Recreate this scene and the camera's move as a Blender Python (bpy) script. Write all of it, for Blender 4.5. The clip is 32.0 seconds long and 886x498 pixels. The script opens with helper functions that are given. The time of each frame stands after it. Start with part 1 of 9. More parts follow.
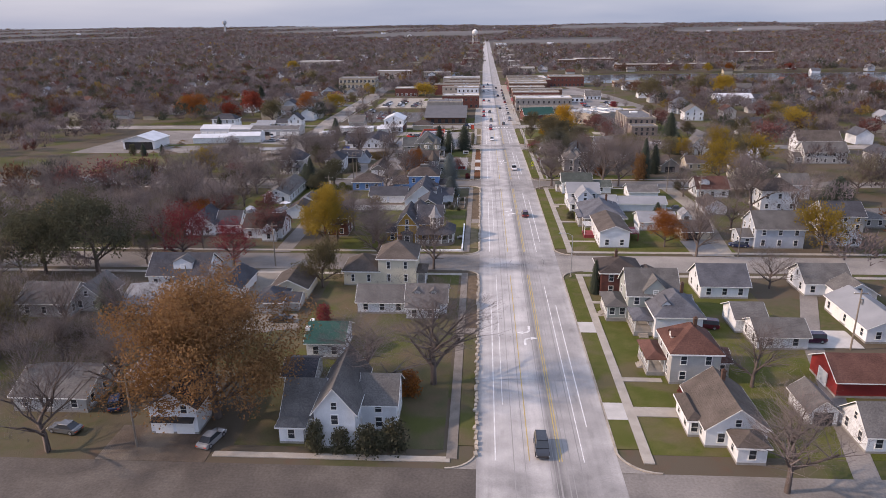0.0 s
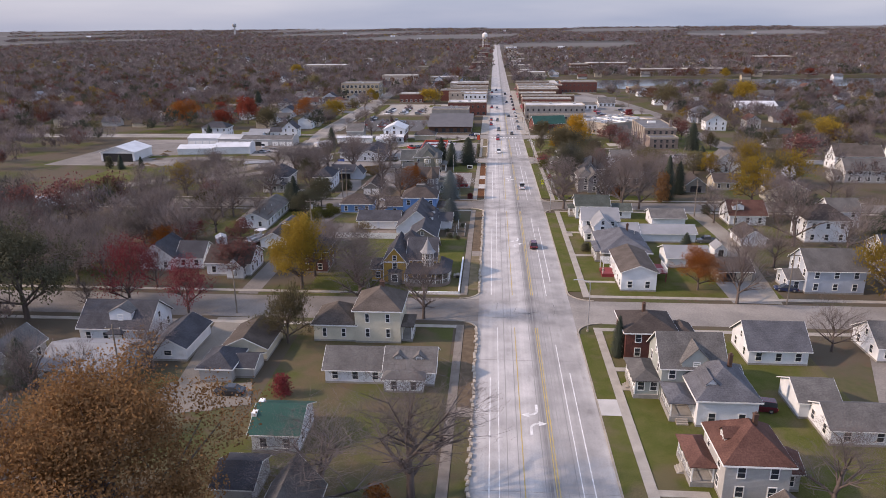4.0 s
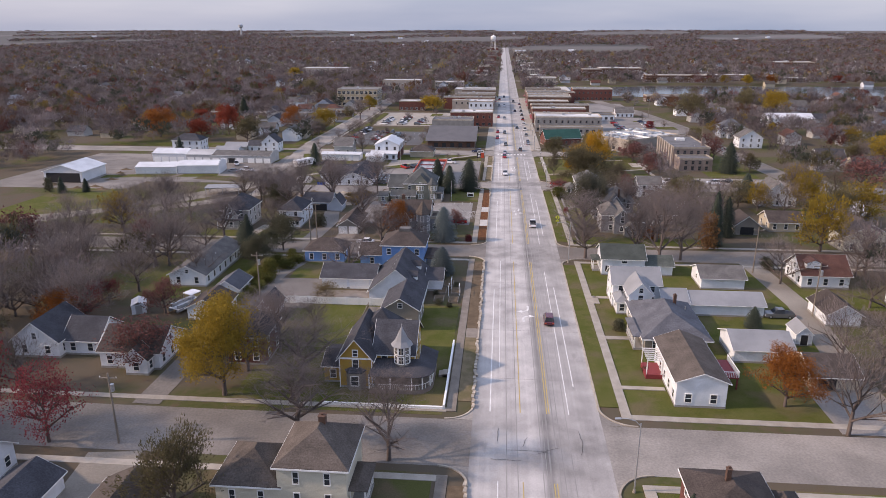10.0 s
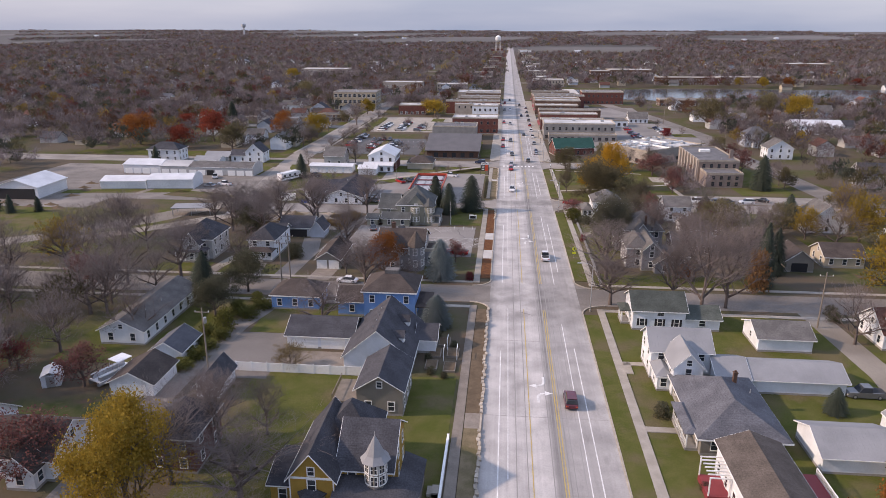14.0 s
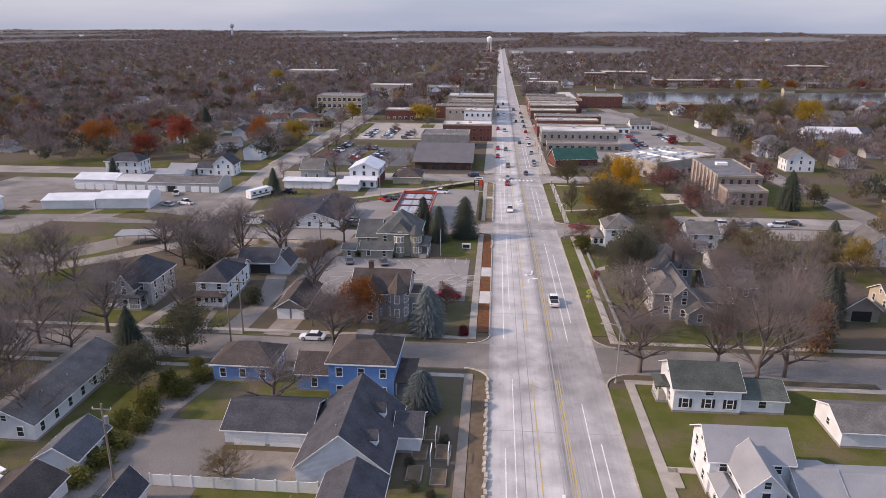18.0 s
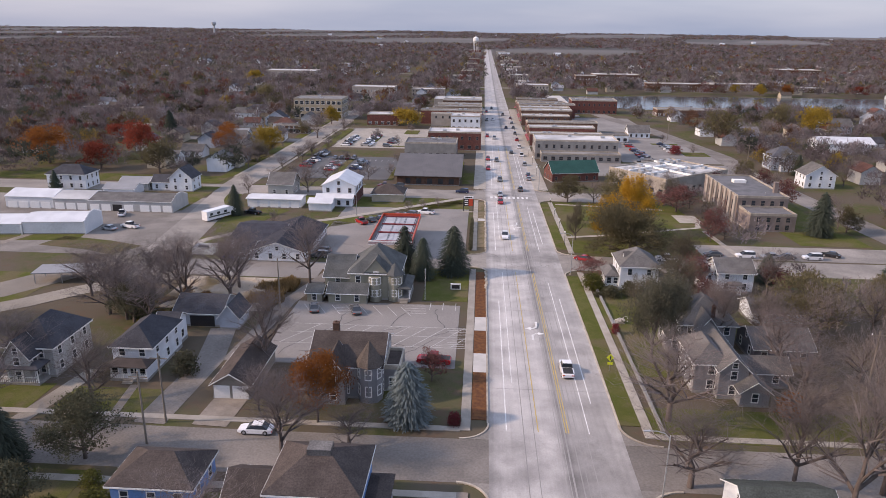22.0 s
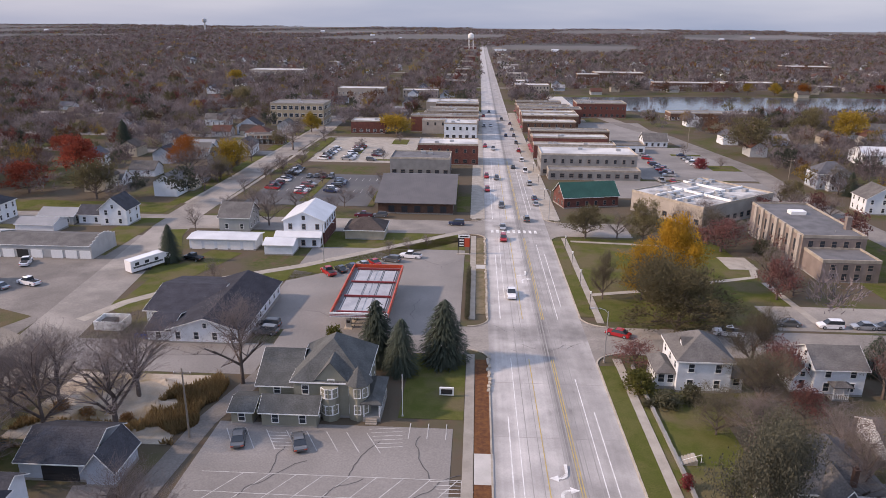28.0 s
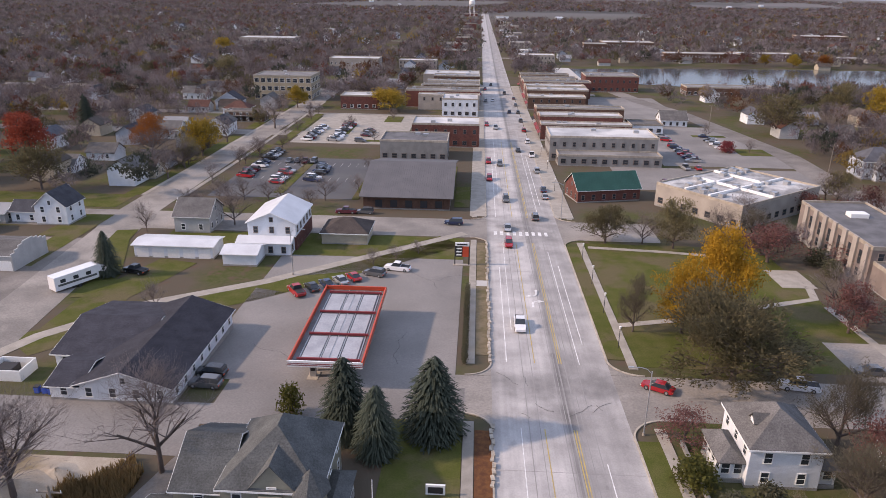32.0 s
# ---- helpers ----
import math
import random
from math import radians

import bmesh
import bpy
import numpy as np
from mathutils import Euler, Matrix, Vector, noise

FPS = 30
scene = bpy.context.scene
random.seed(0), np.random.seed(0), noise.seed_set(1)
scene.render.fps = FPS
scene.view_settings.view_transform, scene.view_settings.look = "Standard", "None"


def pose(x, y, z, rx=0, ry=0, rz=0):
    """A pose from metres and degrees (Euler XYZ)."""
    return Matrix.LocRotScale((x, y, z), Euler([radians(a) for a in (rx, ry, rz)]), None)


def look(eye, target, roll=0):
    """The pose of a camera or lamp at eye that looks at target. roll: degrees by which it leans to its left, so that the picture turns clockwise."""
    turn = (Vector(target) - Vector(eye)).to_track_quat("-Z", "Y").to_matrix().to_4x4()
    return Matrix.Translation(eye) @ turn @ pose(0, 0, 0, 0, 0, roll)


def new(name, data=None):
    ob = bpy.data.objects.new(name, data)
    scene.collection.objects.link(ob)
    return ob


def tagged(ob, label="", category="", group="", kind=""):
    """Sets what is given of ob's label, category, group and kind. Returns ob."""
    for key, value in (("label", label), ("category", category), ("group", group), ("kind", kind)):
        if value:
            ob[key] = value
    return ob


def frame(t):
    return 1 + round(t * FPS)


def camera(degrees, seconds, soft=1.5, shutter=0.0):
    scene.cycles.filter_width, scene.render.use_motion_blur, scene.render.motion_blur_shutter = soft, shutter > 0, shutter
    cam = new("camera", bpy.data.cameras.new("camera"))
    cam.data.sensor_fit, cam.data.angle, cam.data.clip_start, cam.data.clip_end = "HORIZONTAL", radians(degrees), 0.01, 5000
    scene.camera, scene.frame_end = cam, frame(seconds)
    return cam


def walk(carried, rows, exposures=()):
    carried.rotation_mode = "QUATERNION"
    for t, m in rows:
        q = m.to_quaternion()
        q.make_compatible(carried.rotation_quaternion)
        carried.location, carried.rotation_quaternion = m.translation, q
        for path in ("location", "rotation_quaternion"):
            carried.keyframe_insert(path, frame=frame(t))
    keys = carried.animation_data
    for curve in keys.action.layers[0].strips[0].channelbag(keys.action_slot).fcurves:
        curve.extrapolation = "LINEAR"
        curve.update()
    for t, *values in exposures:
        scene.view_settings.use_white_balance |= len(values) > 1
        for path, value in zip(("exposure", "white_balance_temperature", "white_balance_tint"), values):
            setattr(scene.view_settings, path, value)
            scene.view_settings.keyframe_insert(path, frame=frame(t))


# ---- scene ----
cam = camera(65.5, 32.0, soft=0.6)
PATH = [
    (0, (2.81, 0.55, 53.58), (2.254, 10.025, 50.430), -0.56),
    (1, (3.49, 6.75, 53.77), (2.885, 16.220, 50.614), -0.72),
    (2, (3.85, 13.22, 53.58), (3.214, 22.697, 50.446), -0.65),
    (3, (4.19, 20.05, 53.47), (3.530, 29.531, 50.358), -0.52),
    (3.5, (4.43, 23.57, 53.44), (3.752, 33.046, 50.331), -0.47),
    (5.5, (4.97, 38.38, 53.25), (4.247, 47.863, 50.144), -0.42),
    (6.5, (4.93, 45.84, 53.14), (4.197, 55.319, 50.052), -0.23),
    (7.5, (4.99, 53.40, 53.13), (4.242, 62.886, 50.047), -0.09),
    (8.5, (5.21, 61.01, 53.17), (4.440, 70.494, 50.083), -0.04),
    (9.5, (5.50, 68.31, 53.22), (4.708, 77.785, 50.139), -0.11),
    (10.5, (5.23, 75.78, 53.21), (4.434, 85.264, 50.126), 0.02),
    (11.5, (5.15, 83.41, 52.99), (4.339, 92.886, 49.915), 0.08),
    (12.5, (4.99, 90.77, 52.94), (4.163, 100.252, 49.857), 0.13),
    (13.5, (4.67, 98.17, 52.87), (3.832, 107.649, 49.789), 0.12),
    (14.5, (4.34, 105.60, 52.79), (3.487, 115.072, 49.708), 0.06),
    (16.5, (3.29, 120.30, 52.44), (2.567, 129.785, 49.365), 0.16),
    (17.5, (2.76, 127.52, 52.32), (2.044, 137.010, 49.252), 0.20),
    (18.5, (2.12, 135.30, 52.17), (1.404, 144.787, 49.097), 0.30),
    (19.5, (1.40, 142.75, 51.99), (0.710, 152.236, 48.916), 0.46),
    (20.5, (0.78, 150.08, 51.83), (0.129, 159.572, 48.755), 0.65),
    (21, (0.48, 153.85, 51.72), (-0.124, 163.354, 48.659), 0.76),
    (21.5, (0.27, 157.63, 51.73), (-0.277, 167.133, 48.663), 0.81),
    (22, (0.16, 161.32, 51.85), (-0.341, 170.821, 48.783), 0.78),
    (22.5, (0.08, 165.07, 51.97), (-0.407, 174.574, 48.894), 0.71),
    (23.5, (-0.19, 172.70, 51.98), (-0.649, 182.204, 48.898), 0.71),
    (24.5, (-0.37, 180.29, 52.12), (-0.807, 189.791, 49.033), 0.66),
    (25.5, (-0.41, 188.06, 52.16), (-0.850, 197.564, 49.066), 0.56),
    (27.5, (-0.72, 203.08, 52.07), (-1.160, 212.571, 48.948), 0.54),
    (28.5, (-0.71, 210.78, 51.94), (-1.161, 220.271, 48.828), 0.58),
    (29, (-0.71, 214.66, 51.70), (-1.163, 224.155, 48.587), 0.57),
    (29.5, (-0.79, 218.48, 51.61), (-1.242, 227.961, 48.456), 0.59),
    (30, (-0.82, 222.31, 51.64), (-1.270, 231.757, 48.379), 0.63),
    (30.5, (-0.87, 226.13, 51.48), (-1.308, 235.529, 48.093), 0.64),
    (31, (-0.87, 229.84, 51.35), (-1.310, 239.203, 47.853), 0.68),
    (31.5, (-0.89, 233.55, 51.35), (-1.328, 242.888, 47.810), 0.74),
    (32, (-0.95, 237.27, 51.14), (-1.381, 246.615, 47.612), 0.81),
]
walk(cam, [(t, look(eye, target, roll)) for t, eye, target, roll in PATH], exposures=[(0, 0.88, 8150, 27), (32, 0.86, 8150, 27)])

# ---------------------------------------------------------------- world, sun
world = bpy.data.worlds.new("world")
scene.world = world
world.use_nodes = True
wn, wl = world.node_tree.nodes, world.node_tree.links
SUN_EL, SUN_AZ = math.radians(30.5), math.atan2(-1.66, -0.25)
sky = wn.new("ShaderNodeTexSky")
sky.sky_type, sky.sun_disc = "NISHITA", False
sky.sun_elevation, sky.sun_rotation = SUN_EL, SUN_AZ
sky.air_density, sky.dust_density, sky.ozone_density = 1.0, 1.5, 2.0
veil = wn.new("ShaderNodeBackground")          # thin even cloud
cloud = wn.new("ShaderNodeTexNoise")
cmap = wn.new("ShaderNodeMapping")
ctex = wn.new("ShaderNodeTexCoord")
cramp = wn.new("ShaderNodeValToRGB")
cmap.inputs["Scale"].default_value = (1.2, 1.2, 9.0)
cloud.inputs["Scale"].default_value, cloud.inputs["Detail"].default_value = 2.2, 5
cramp.color_ramp.elements[0].position, cramp.color_ramp.elements[0].color = 0.36, (0.218, 0.362, 0.625, 1)
cramp.color_ramp.elements[1].position, cramp.color_ramp.elements[1].color = 0.72, (0.352, 0.497, 0.74, 1)
wl.new(ctex.outputs["Generated"], cmap.inputs["Vector"])
wl.new(cmap.outputs[0], cloud.inputs["Vector"])
wl.new(cloud.outputs["Fac"], cramp.inputs["Fac"])
wl.new(cramp.outputs[0], veil.inputs["Color"])
csep, crise = wn.new("ShaderNodeSeparateXYZ"), wn.new("ShaderNodeMapRange")   # cloud light grows towards the zenith
crise.inputs[1].default_value, crise.inputs[2].default_value, crise.inputs[3].default_value, crise.inputs[4].default_value = 0.0, 0.7, 0.49, 0.95
wl.new(ctex.outputs["Generated"], csep.inputs[0])
wl.new(csep.outputs[2], crise.inputs[0])
wl.new(crise.outputs[0], veil.inputs["Strength"])
wbg = wn["Background"]
wbg.inputs["Strength"].default_value = 0.03
wadd = wn.new("ShaderNodeAddShader")
wl.new(sky.outputs[0], wbg.inputs["Color"])
wl.new(wbg.outputs[0], wadd.inputs[0])
wl.new(veil.outputs[0], wadd.inputs[1])
wl.new(wadd.outputs[0], wn["World Output"].inputs["Surface"])

sun_data = bpy.data.lights.new("sun", "SUN")
sun_data.energy, sun_data.angle, sun_data.color = 2.05, math.radians(2.0), (1.0, 0.93, 0.84)
sun = new("sun", sun_data)
sun.matrix_world = look((0, 0, 80), (1.66, 0.25, 79.0))


# ---------------------------------------------------------------- ground height
GROUND_KNOTS = ((-3000, 0), (180, 0), (240, -0.7), (276, -1.4), (312, -2.6), (360, -4.0),
                (408, -5.2), (480, -6.4), (600, -7.4), (840, -8.4), (1800, -8.4), (3000, 2.0), (4900, 21.0))
GY = [a for a, b in GROUND_KNOTS]
GZ = [b for a, b in GROUND_KNOTS]


def gz(y):
    return float(np.interp(y, GY, GZ))


# ---------------------------------------------------------------- materials
def nodes_of(name):
    m = bpy.data.materials.new(name)
    m.use_nodes = True
    return m, m.node_tree.nodes, m.node_tree.links, m.node_tree.nodes["Principled BSDF"]


def surf(name, c1, c2, scale=1.0, rough=0.85, fine=12.0, bump=0.15, metal=0.0, stretch=(1, 1, 1),
         c3=None, stain=0.12, vary=0.0, lines=None, spec=0.3):
    """Coarse noise mixes c1 and c2 (and c3 in patches), fine noise gives grain and relief, lines=(axis, per metre, depth) gives courses."""
    m, n, l, b = nodes_of(name)
    geo = n.new("ShaderNodeNewGeometry")
    mp = n.new("ShaderNodeMapping")
    mp.inputs["Scale"].default_value = stretch
    l.new(geo.outputs["Position"], mp.inputs["Vector"])
    big = n.new("ShaderNodeTexNoise")
    big.inputs["Scale"].default_value, big.inputs["Detail"].default_value = scale, 4
    sm = n.new("ShaderNodeTexNoise")
    sm.inputs["Scale"].default_value, sm.inputs["Detail"].default_value = fine, 3
    l.new(mp.outputs[0], big.inputs["Vector"])
    l.new(mp.outputs[0], sm.inputs["Vector"])
    r = n.new("ShaderNodeMapRange")
    r.inputs[1].default_value, r.inputs[2].default_value = 0.36, 0.64
    l.new(big.outputs["Fac"], r.inputs[0])
    mix = n.new("ShaderNodeMix")
    mix.data_type = "RGBA"
    mix.inputs[6].default_value, mix.inputs[7].default_value = (*c1, 1), (*c2, 1)
    l.new(r.outputs[0], mix.inputs[0])
    out = mix.outputs[2]
    if c3:
        third = n.new("ShaderNodeTexNoise")
        third.inputs["Scale"].default_value, third.inputs["Detail"].default_value = scale * 0.37, 5
        r3 = n.new("ShaderNodeMapRange")
        r3.inputs[1].default_value, r3.inputs[2].default_value = 0.5, 0.62
        mix3 = n.new("ShaderNodeMix")
        mix3.data_type = "RGBA"
        mix3.inputs[7].default_value = (*c3, 1)
        l.new(mp.outputs[0], third.inputs["Vector"])
        l.new(third.outputs["Fac"], r3.inputs[0])
        l.new(r3.outputs[0], mix3.inputs[0])
        l.new(out, mix3.inputs[6])
        out = mix3.outputs[2]
    hue = n.new("ShaderNodeHueSaturation")
    val = n.new("ShaderNodeMapRange")
    val.inputs[3].default_value, val.inputs[4].default_value = 1 - stain * 2, 1 + stain * 2
    l.new(sm.outputs["Fac"], val.inputs[0])
    vo = val.outputs[0]
    if vary:
        info = n.new("ShaderNodeObjectInfo")
        vr = n.new("ShaderNodeMapRange")
        vr.inputs[3].default_value, vr.inputs[4].default_value = 1 - vary, 1 + vary
        mul = n.new("ShaderNodeMath")
        mul.operation = "MULTIPLY"
        l.new(info.outputs["Random"], vr.inputs[0])
        l.new(vr.outputs[0], mul.inputs[0])
        l.new(vo, mul.inputs[1])
        vo = mul.outputs[0]
    l.new(vo, hue.inputs["Value"])
    l.new(out, hue.inputs["Color"])
    l.new(hue.outputs[0], b.inputs["Base Color"])
    b.inputs["Roughness"].default_value, b.inputs["Metallic"].default_value = rough, metal
    b.inputs["Specular IOR Level"].default_value = spec
    bp = n.new("ShaderNodeBump")
    bp.inputs["Strength"].default_value, bp.inputs["Distance"].default_value = bump, 0.05
    l.new(sm.outputs["Fac"], bp.inputs["Height"])
    if lines:
        axis, per, depth = lines
        sep = n.new("ShaderNodeSeparateXYZ")
        l.new(geo.outputs["Position"], sep.inputs[0])
        mul2 = n.new("ShaderNodeMath")
        mul2.operation = "MULTIPLY"
        mul2.inputs[1].default_value = per
        fr = n.new("ShaderNodeMath")
        fr.operation = "FRACT"
        l.new(sep.outputs[axis], mul2.inputs[0])
        l.new(mul2.outputs[0], fr.inputs[0])
        b2 = n.new("ShaderNodeBump")
        b2.inputs["Strength"].default_value, b2.inputs["Distance"].default_value = depth, 0.03
        l.new(fr.outputs[0], b2.inputs["Height"])
        l.new(bp.outputs[0], b2.inputs["Normal"])
        l.new(b2.outputs[0], b.inputs["Normal"])
    else:
        l.new(bp.outputs[0], b.inputs["Normal"])
    return m


def siding(name, c, dirt=0.86):
    return surf(name, c, tuple(v * dirt for v in c), 0.5, 0.6, 6.0, 0.05, lines=(2, 6.0, 0.5), stain=0.06)


def shingle(name, c):
    return surf(name, c, tuple(v * 0.72 for v in c), 0.45, 0.95, 5.0, 0.35, lines=(2, 6.0, 0.9), stain=0.3, vary=0.12, spec=0.15)


def leafmat(name, c1, c2, patch=0.0, thin=0.35):
    m, n, l, b = nodes_of(name)
    geo, info = n.new("ShaderNodeNewGeometry"), n.new("ShaderNodeObjectInfo")
    mix = n.new("ShaderNodeMix")
    mix.data_type = "RGBA"
    mix.inputs[6].default_value, mix.inputs[7].default_value = (*c1, 1), (*c2, 1)
    l.new(geo.outputs["Random Per Island"], mix.inputs[0])
    hue = n.new("ShaderNodeHueSaturation")
    vr = n.new("ShaderNodeMapRange")
    vr.inputs[3].default_value, vr.inputs[4].default_value = 0.75, 1.25
    l.new(info.outputs["Random"], vr.inputs[0])
    if patch:                                  # whole crowns lighter or darker than their neighbours
        no, nr = n.new("ShaderNodeTexNoise"), n.new("ShaderNodeMapRange")
        no.inputs["Scale"].default_value, no.inputs["Detail"].default_value = 0.085, 1.5
        l.new(geo.outputs["Position"], no.inputs["Vector"])
        l.new(no.outputs["Fac"], nr.inputs[0])
        nr.inputs[1].default_value, nr.inputs[2].default_value, nr.inputs[3].default_value, nr.inputs[4].default_value = 0.3, 0.7, 1 - patch, 1 + patch
        l.new(nr.outputs[0], hue.inputs["Value"])
    else:
        l.new(vr.outputs[0], hue.inputs["Value"])
    l.new(mix.outputs[2], hue.inputs["Color"])
    l.new(hue.outputs[0], b.inputs["Base Color"])
    b.inputs["Roughness"].default_value = 0.8
    b.inputs["Specular IOR Level"].default_value = 0.1
    if thin:
        tr, ms = n.new("ShaderNodeBsdfTranslucent"), n.new("ShaderNodeMixShader")
        ms.inputs[0].default_value = thin
        l.new(hue.outputs[0], tr.inputs["Color"])
        l.new(b.outputs[0], ms.inputs[1])
        l.new(tr.outputs[0], ms.inputs[2])
        l.new(ms.outputs[0], n["Material Output"].inputs["Surface"])
    return m


def paint(name, c, rough=0.35, metal=0.0, coat=0.0):
    m, n, l, b = nodes_of(name)
    no = n.new("ShaderNodeTexNoise")
    no.inputs["Scale"].default_value = 3.0
    mr = n.new("ShaderNodeMapRange")
    mr.inputs[3].default_value, mr.inputs[4].default_value = 0.88, 1.08
    hue = n.new("ShaderNodeHueSaturation")
    hue.inputs["Color"].default_value = (*c, 1)
    geo = n.new("ShaderNodeNewGeometry")
    l.new(geo.outputs["Position"], no.inputs["Vector"])
    l.new(no.outputs["Fac"], mr.inputs[0])
    l.new(mr.outputs[0], hue.inputs["Value"])
    l.new(hue.outputs[0], b.inputs["Base Color"])
    b.inputs["Roughness"].default_value, b.inputs["Metallic"].default_value = rough, metal
    b.inputs["Coat Weight"].default_value = coat
    return m


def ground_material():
    """Lawns, litter and bare soil near; fields in large plots far away, haze greyed into their colour."""
    m, n, l, b = nodes_of("ground")
    geo = n.new("ShaderNodeNewGeometry")

    def noise_at(scale, detail, lo, hi):
        t = n.new("ShaderNodeTexNoise")
        t.inputs["Scale"].default_value, t.inputs["Detail"].default_value = scale, detail
        l.new(geo.outputs["Position"], t.inputs["Vector"])
        r = n.new("ShaderNodeMapRange")
        r.inputs[1].default_value, r.inputs[2].default_value = lo, hi
        l.new(t.outputs["Fac"], r.inputs[0])
        return r.outputs[0]

    def mixed(fac, a, c):
        x = n.new("ShaderNodeMix")
        x.data_type = "RGBA"
        l.new(fac, x.inputs[0])
        for s, v in ((6, a), (7, c)):
            if isinstance(v, tuple):
                x.inputs[s].default_value = (*v, 1)
            else:
                l.new(v, x.inputs[s])
        return x.outputs[2]
    green = mixed(noise_at(0.9, 4, 0.35, 0.65), (0.066, 0.075, 0.027), (0.09, 0.087, 0.04))
    lawn = mixed(noise_at(0.045, 4, 0.38, 0.52), green, (0.104, 0.084, 0.062))
    litter = mixed(noise_at(0.35, 5, 0.55, 0.7), lawn, (0.112, 0.078, 0.056))
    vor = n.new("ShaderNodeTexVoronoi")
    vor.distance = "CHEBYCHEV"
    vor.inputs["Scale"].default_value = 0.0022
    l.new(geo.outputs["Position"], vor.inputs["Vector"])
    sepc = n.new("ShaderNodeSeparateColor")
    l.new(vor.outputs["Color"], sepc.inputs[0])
    # Both plot colours are pulled from brown to grey to paint distant haze.
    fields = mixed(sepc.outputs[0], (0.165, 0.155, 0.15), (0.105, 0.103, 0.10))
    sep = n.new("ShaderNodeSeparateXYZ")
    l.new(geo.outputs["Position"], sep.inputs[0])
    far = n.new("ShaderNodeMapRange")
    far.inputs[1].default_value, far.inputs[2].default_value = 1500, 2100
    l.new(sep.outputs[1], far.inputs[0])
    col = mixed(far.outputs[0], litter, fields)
    l.new(col, b.inputs["Base Color"])
    b.inputs["Roughness"].default_value = 1.0
    b.inputs["Specular IOR Level"].default_value = 0.05
    bp = n.new("ShaderNodeBump")
    bp.inputs["Strength"].default_value, bp.inputs["Distance"].default_value = 0.5, 0.08
    l.new(noise_at(5.0, 4, 0.2, 0.8), bp.inputs["Height"])
    l.new(bp.outputs[0], b.inputs["Normal"])
    return m


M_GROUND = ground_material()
M_LAWN = surf("lawn", (0.074, 0.085, 0.022), (0.10, 0.099, 0.034), 0.35, 1.0, 7.0, 0.5, c3=(0.12, 0.10, 0.054), stain=0.28, spec=0.05)
M_DULL = surf("dull_lawn", (0.09, 0.085, 0.044), (0.118, 0.09, 0.056), 0.3, 1.0, 7.0, 0.5, c3=(0.08, 0.085, 0.03), stain=0.25, spec=0.05)
def road_material():
    """Worn concrete: lanes of different age across the road, long streaks, blotches, dirt where the side streets cross."""
    m, n, l, b = nodes_of("road_concrete")
    geo = n.new("ShaderNodeNewGeometry")
    sep = n.new("ShaderNodeSeparateXYZ")
    l.new(geo.outputs["Position"], sep.inputs[0])

    def ramp(source, lo, hi, stops):
        r = n.new("ShaderNodeMapRange")
        r.inputs[1].default_value, r.inputs[2].default_value = lo, hi
        l.new(source, r.inputs[0])
        c = n.new("ShaderNodeValToRGB")
        e = c.color_ramp.elements
        while len(e) < len(stops):
            e.new(0.5)
        for k, (at, v) in enumerate(stops):
            e[k].position, e[k].color = (at - lo) / (hi - lo), (v, v, v, 1)
        l.new(r.outputs[0], c.inputs["Fac"])
        return c.outputs[0]

    def noise_at(scale, detail, lo, hi, out_lo, out_hi, stretch=(1, 1, 1)):
        mp, t, r = n.new("ShaderNodeMapping"), n.new("ShaderNodeTexNoise"), n.new("ShaderNodeMapRange")
        mp.inputs["Scale"].default_value = stretch
        t.inputs["Scale"].default_value, t.inputs["Detail"].default_value = scale, detail
        r.inputs[1].default_value, r.inputs[2].default_value, r.inputs[3].default_value, r.inputs[4].default_value = lo, hi, out_lo, out_hi
        l.new(geo.outputs["Position"], mp.inputs["Vector"])
        l.new(mp.outputs[0], t.inputs["Vector"])
        l.new(t.outputs["Fac"], r.inputs[0])
        return r.outputs[0]

    def calc(op, a, c):
        x = n.new("ShaderNodeMath")
        x.operation = op
        for k, v in enumerate((a, c)):
            if isinstance(v, float):
                x.inputs[k].default_value = v
            else:
                l.new(v, x.inputs[k])
        return x.outputs[0]
    lanes = ramp(sep.outputs[0], 2.5, 20.9, ((2.6, 0.33), (3.6, 0.44), (6.2, 0.475), (8.6, 0.45), (10.4, 0.50), (11.7, 0.43), (12.3, 0.26), (12.9, 0.24), (13.4, 0.335), (16.2, 0.36), (18.4, 0.35), (20.8, 0.41)))
    spans = [(-100, 0.0)]
    for a, c in ((58, 74), (146.5, 157.5), (224, 243), (316, 330), (394, 409)):
        spans += [(a - 4, 0.0), (a + 3, 1.0), (c - 3, 1.0), (c + 5, 0.0)]
    cross = ramp(sep.outputs[1], -100, 500, spans)
    dirt = calc("MULTIPLY", cross, noise_at(0.16, 6, 0.40, 0.62, 0.15, 1.0))
    v = calc("MULTIPLY", lanes, noise_at(0.22, 6, 0.30, 0.70, 0.76, 1.18))
    v = calc("MULTIPLY", v, noise_at(0.8, 3, 0.30, 0.70, 0.93, 1.06, (2.2, 0.03, 1)))
    v = calc("MULTIPLY", v, noise_at(5.0, 4, 0.25, 0.75, 0.90, 1.10))
    v = calc("MULTIPLY", v, noise_at(0.6, 5, 0.60, 0.74, 1.0, 0.80, (1, 0.35, 1)))
    v = calc("MULTIPLY", v, calc("SUBTRACT", 1.0, calc("MULTIPLY", dirt, 0.38)))
    col = n.new("ShaderNodeCombineColor")
    l.new(calc("MULTIPLY", v, 0.92), col.inputs[0])
    l.new(calc("MULTIPLY", v, 0.868), col.inputs[1])
    l.new(calc("MULTIPLY", v, 0.825), col.inputs[2])
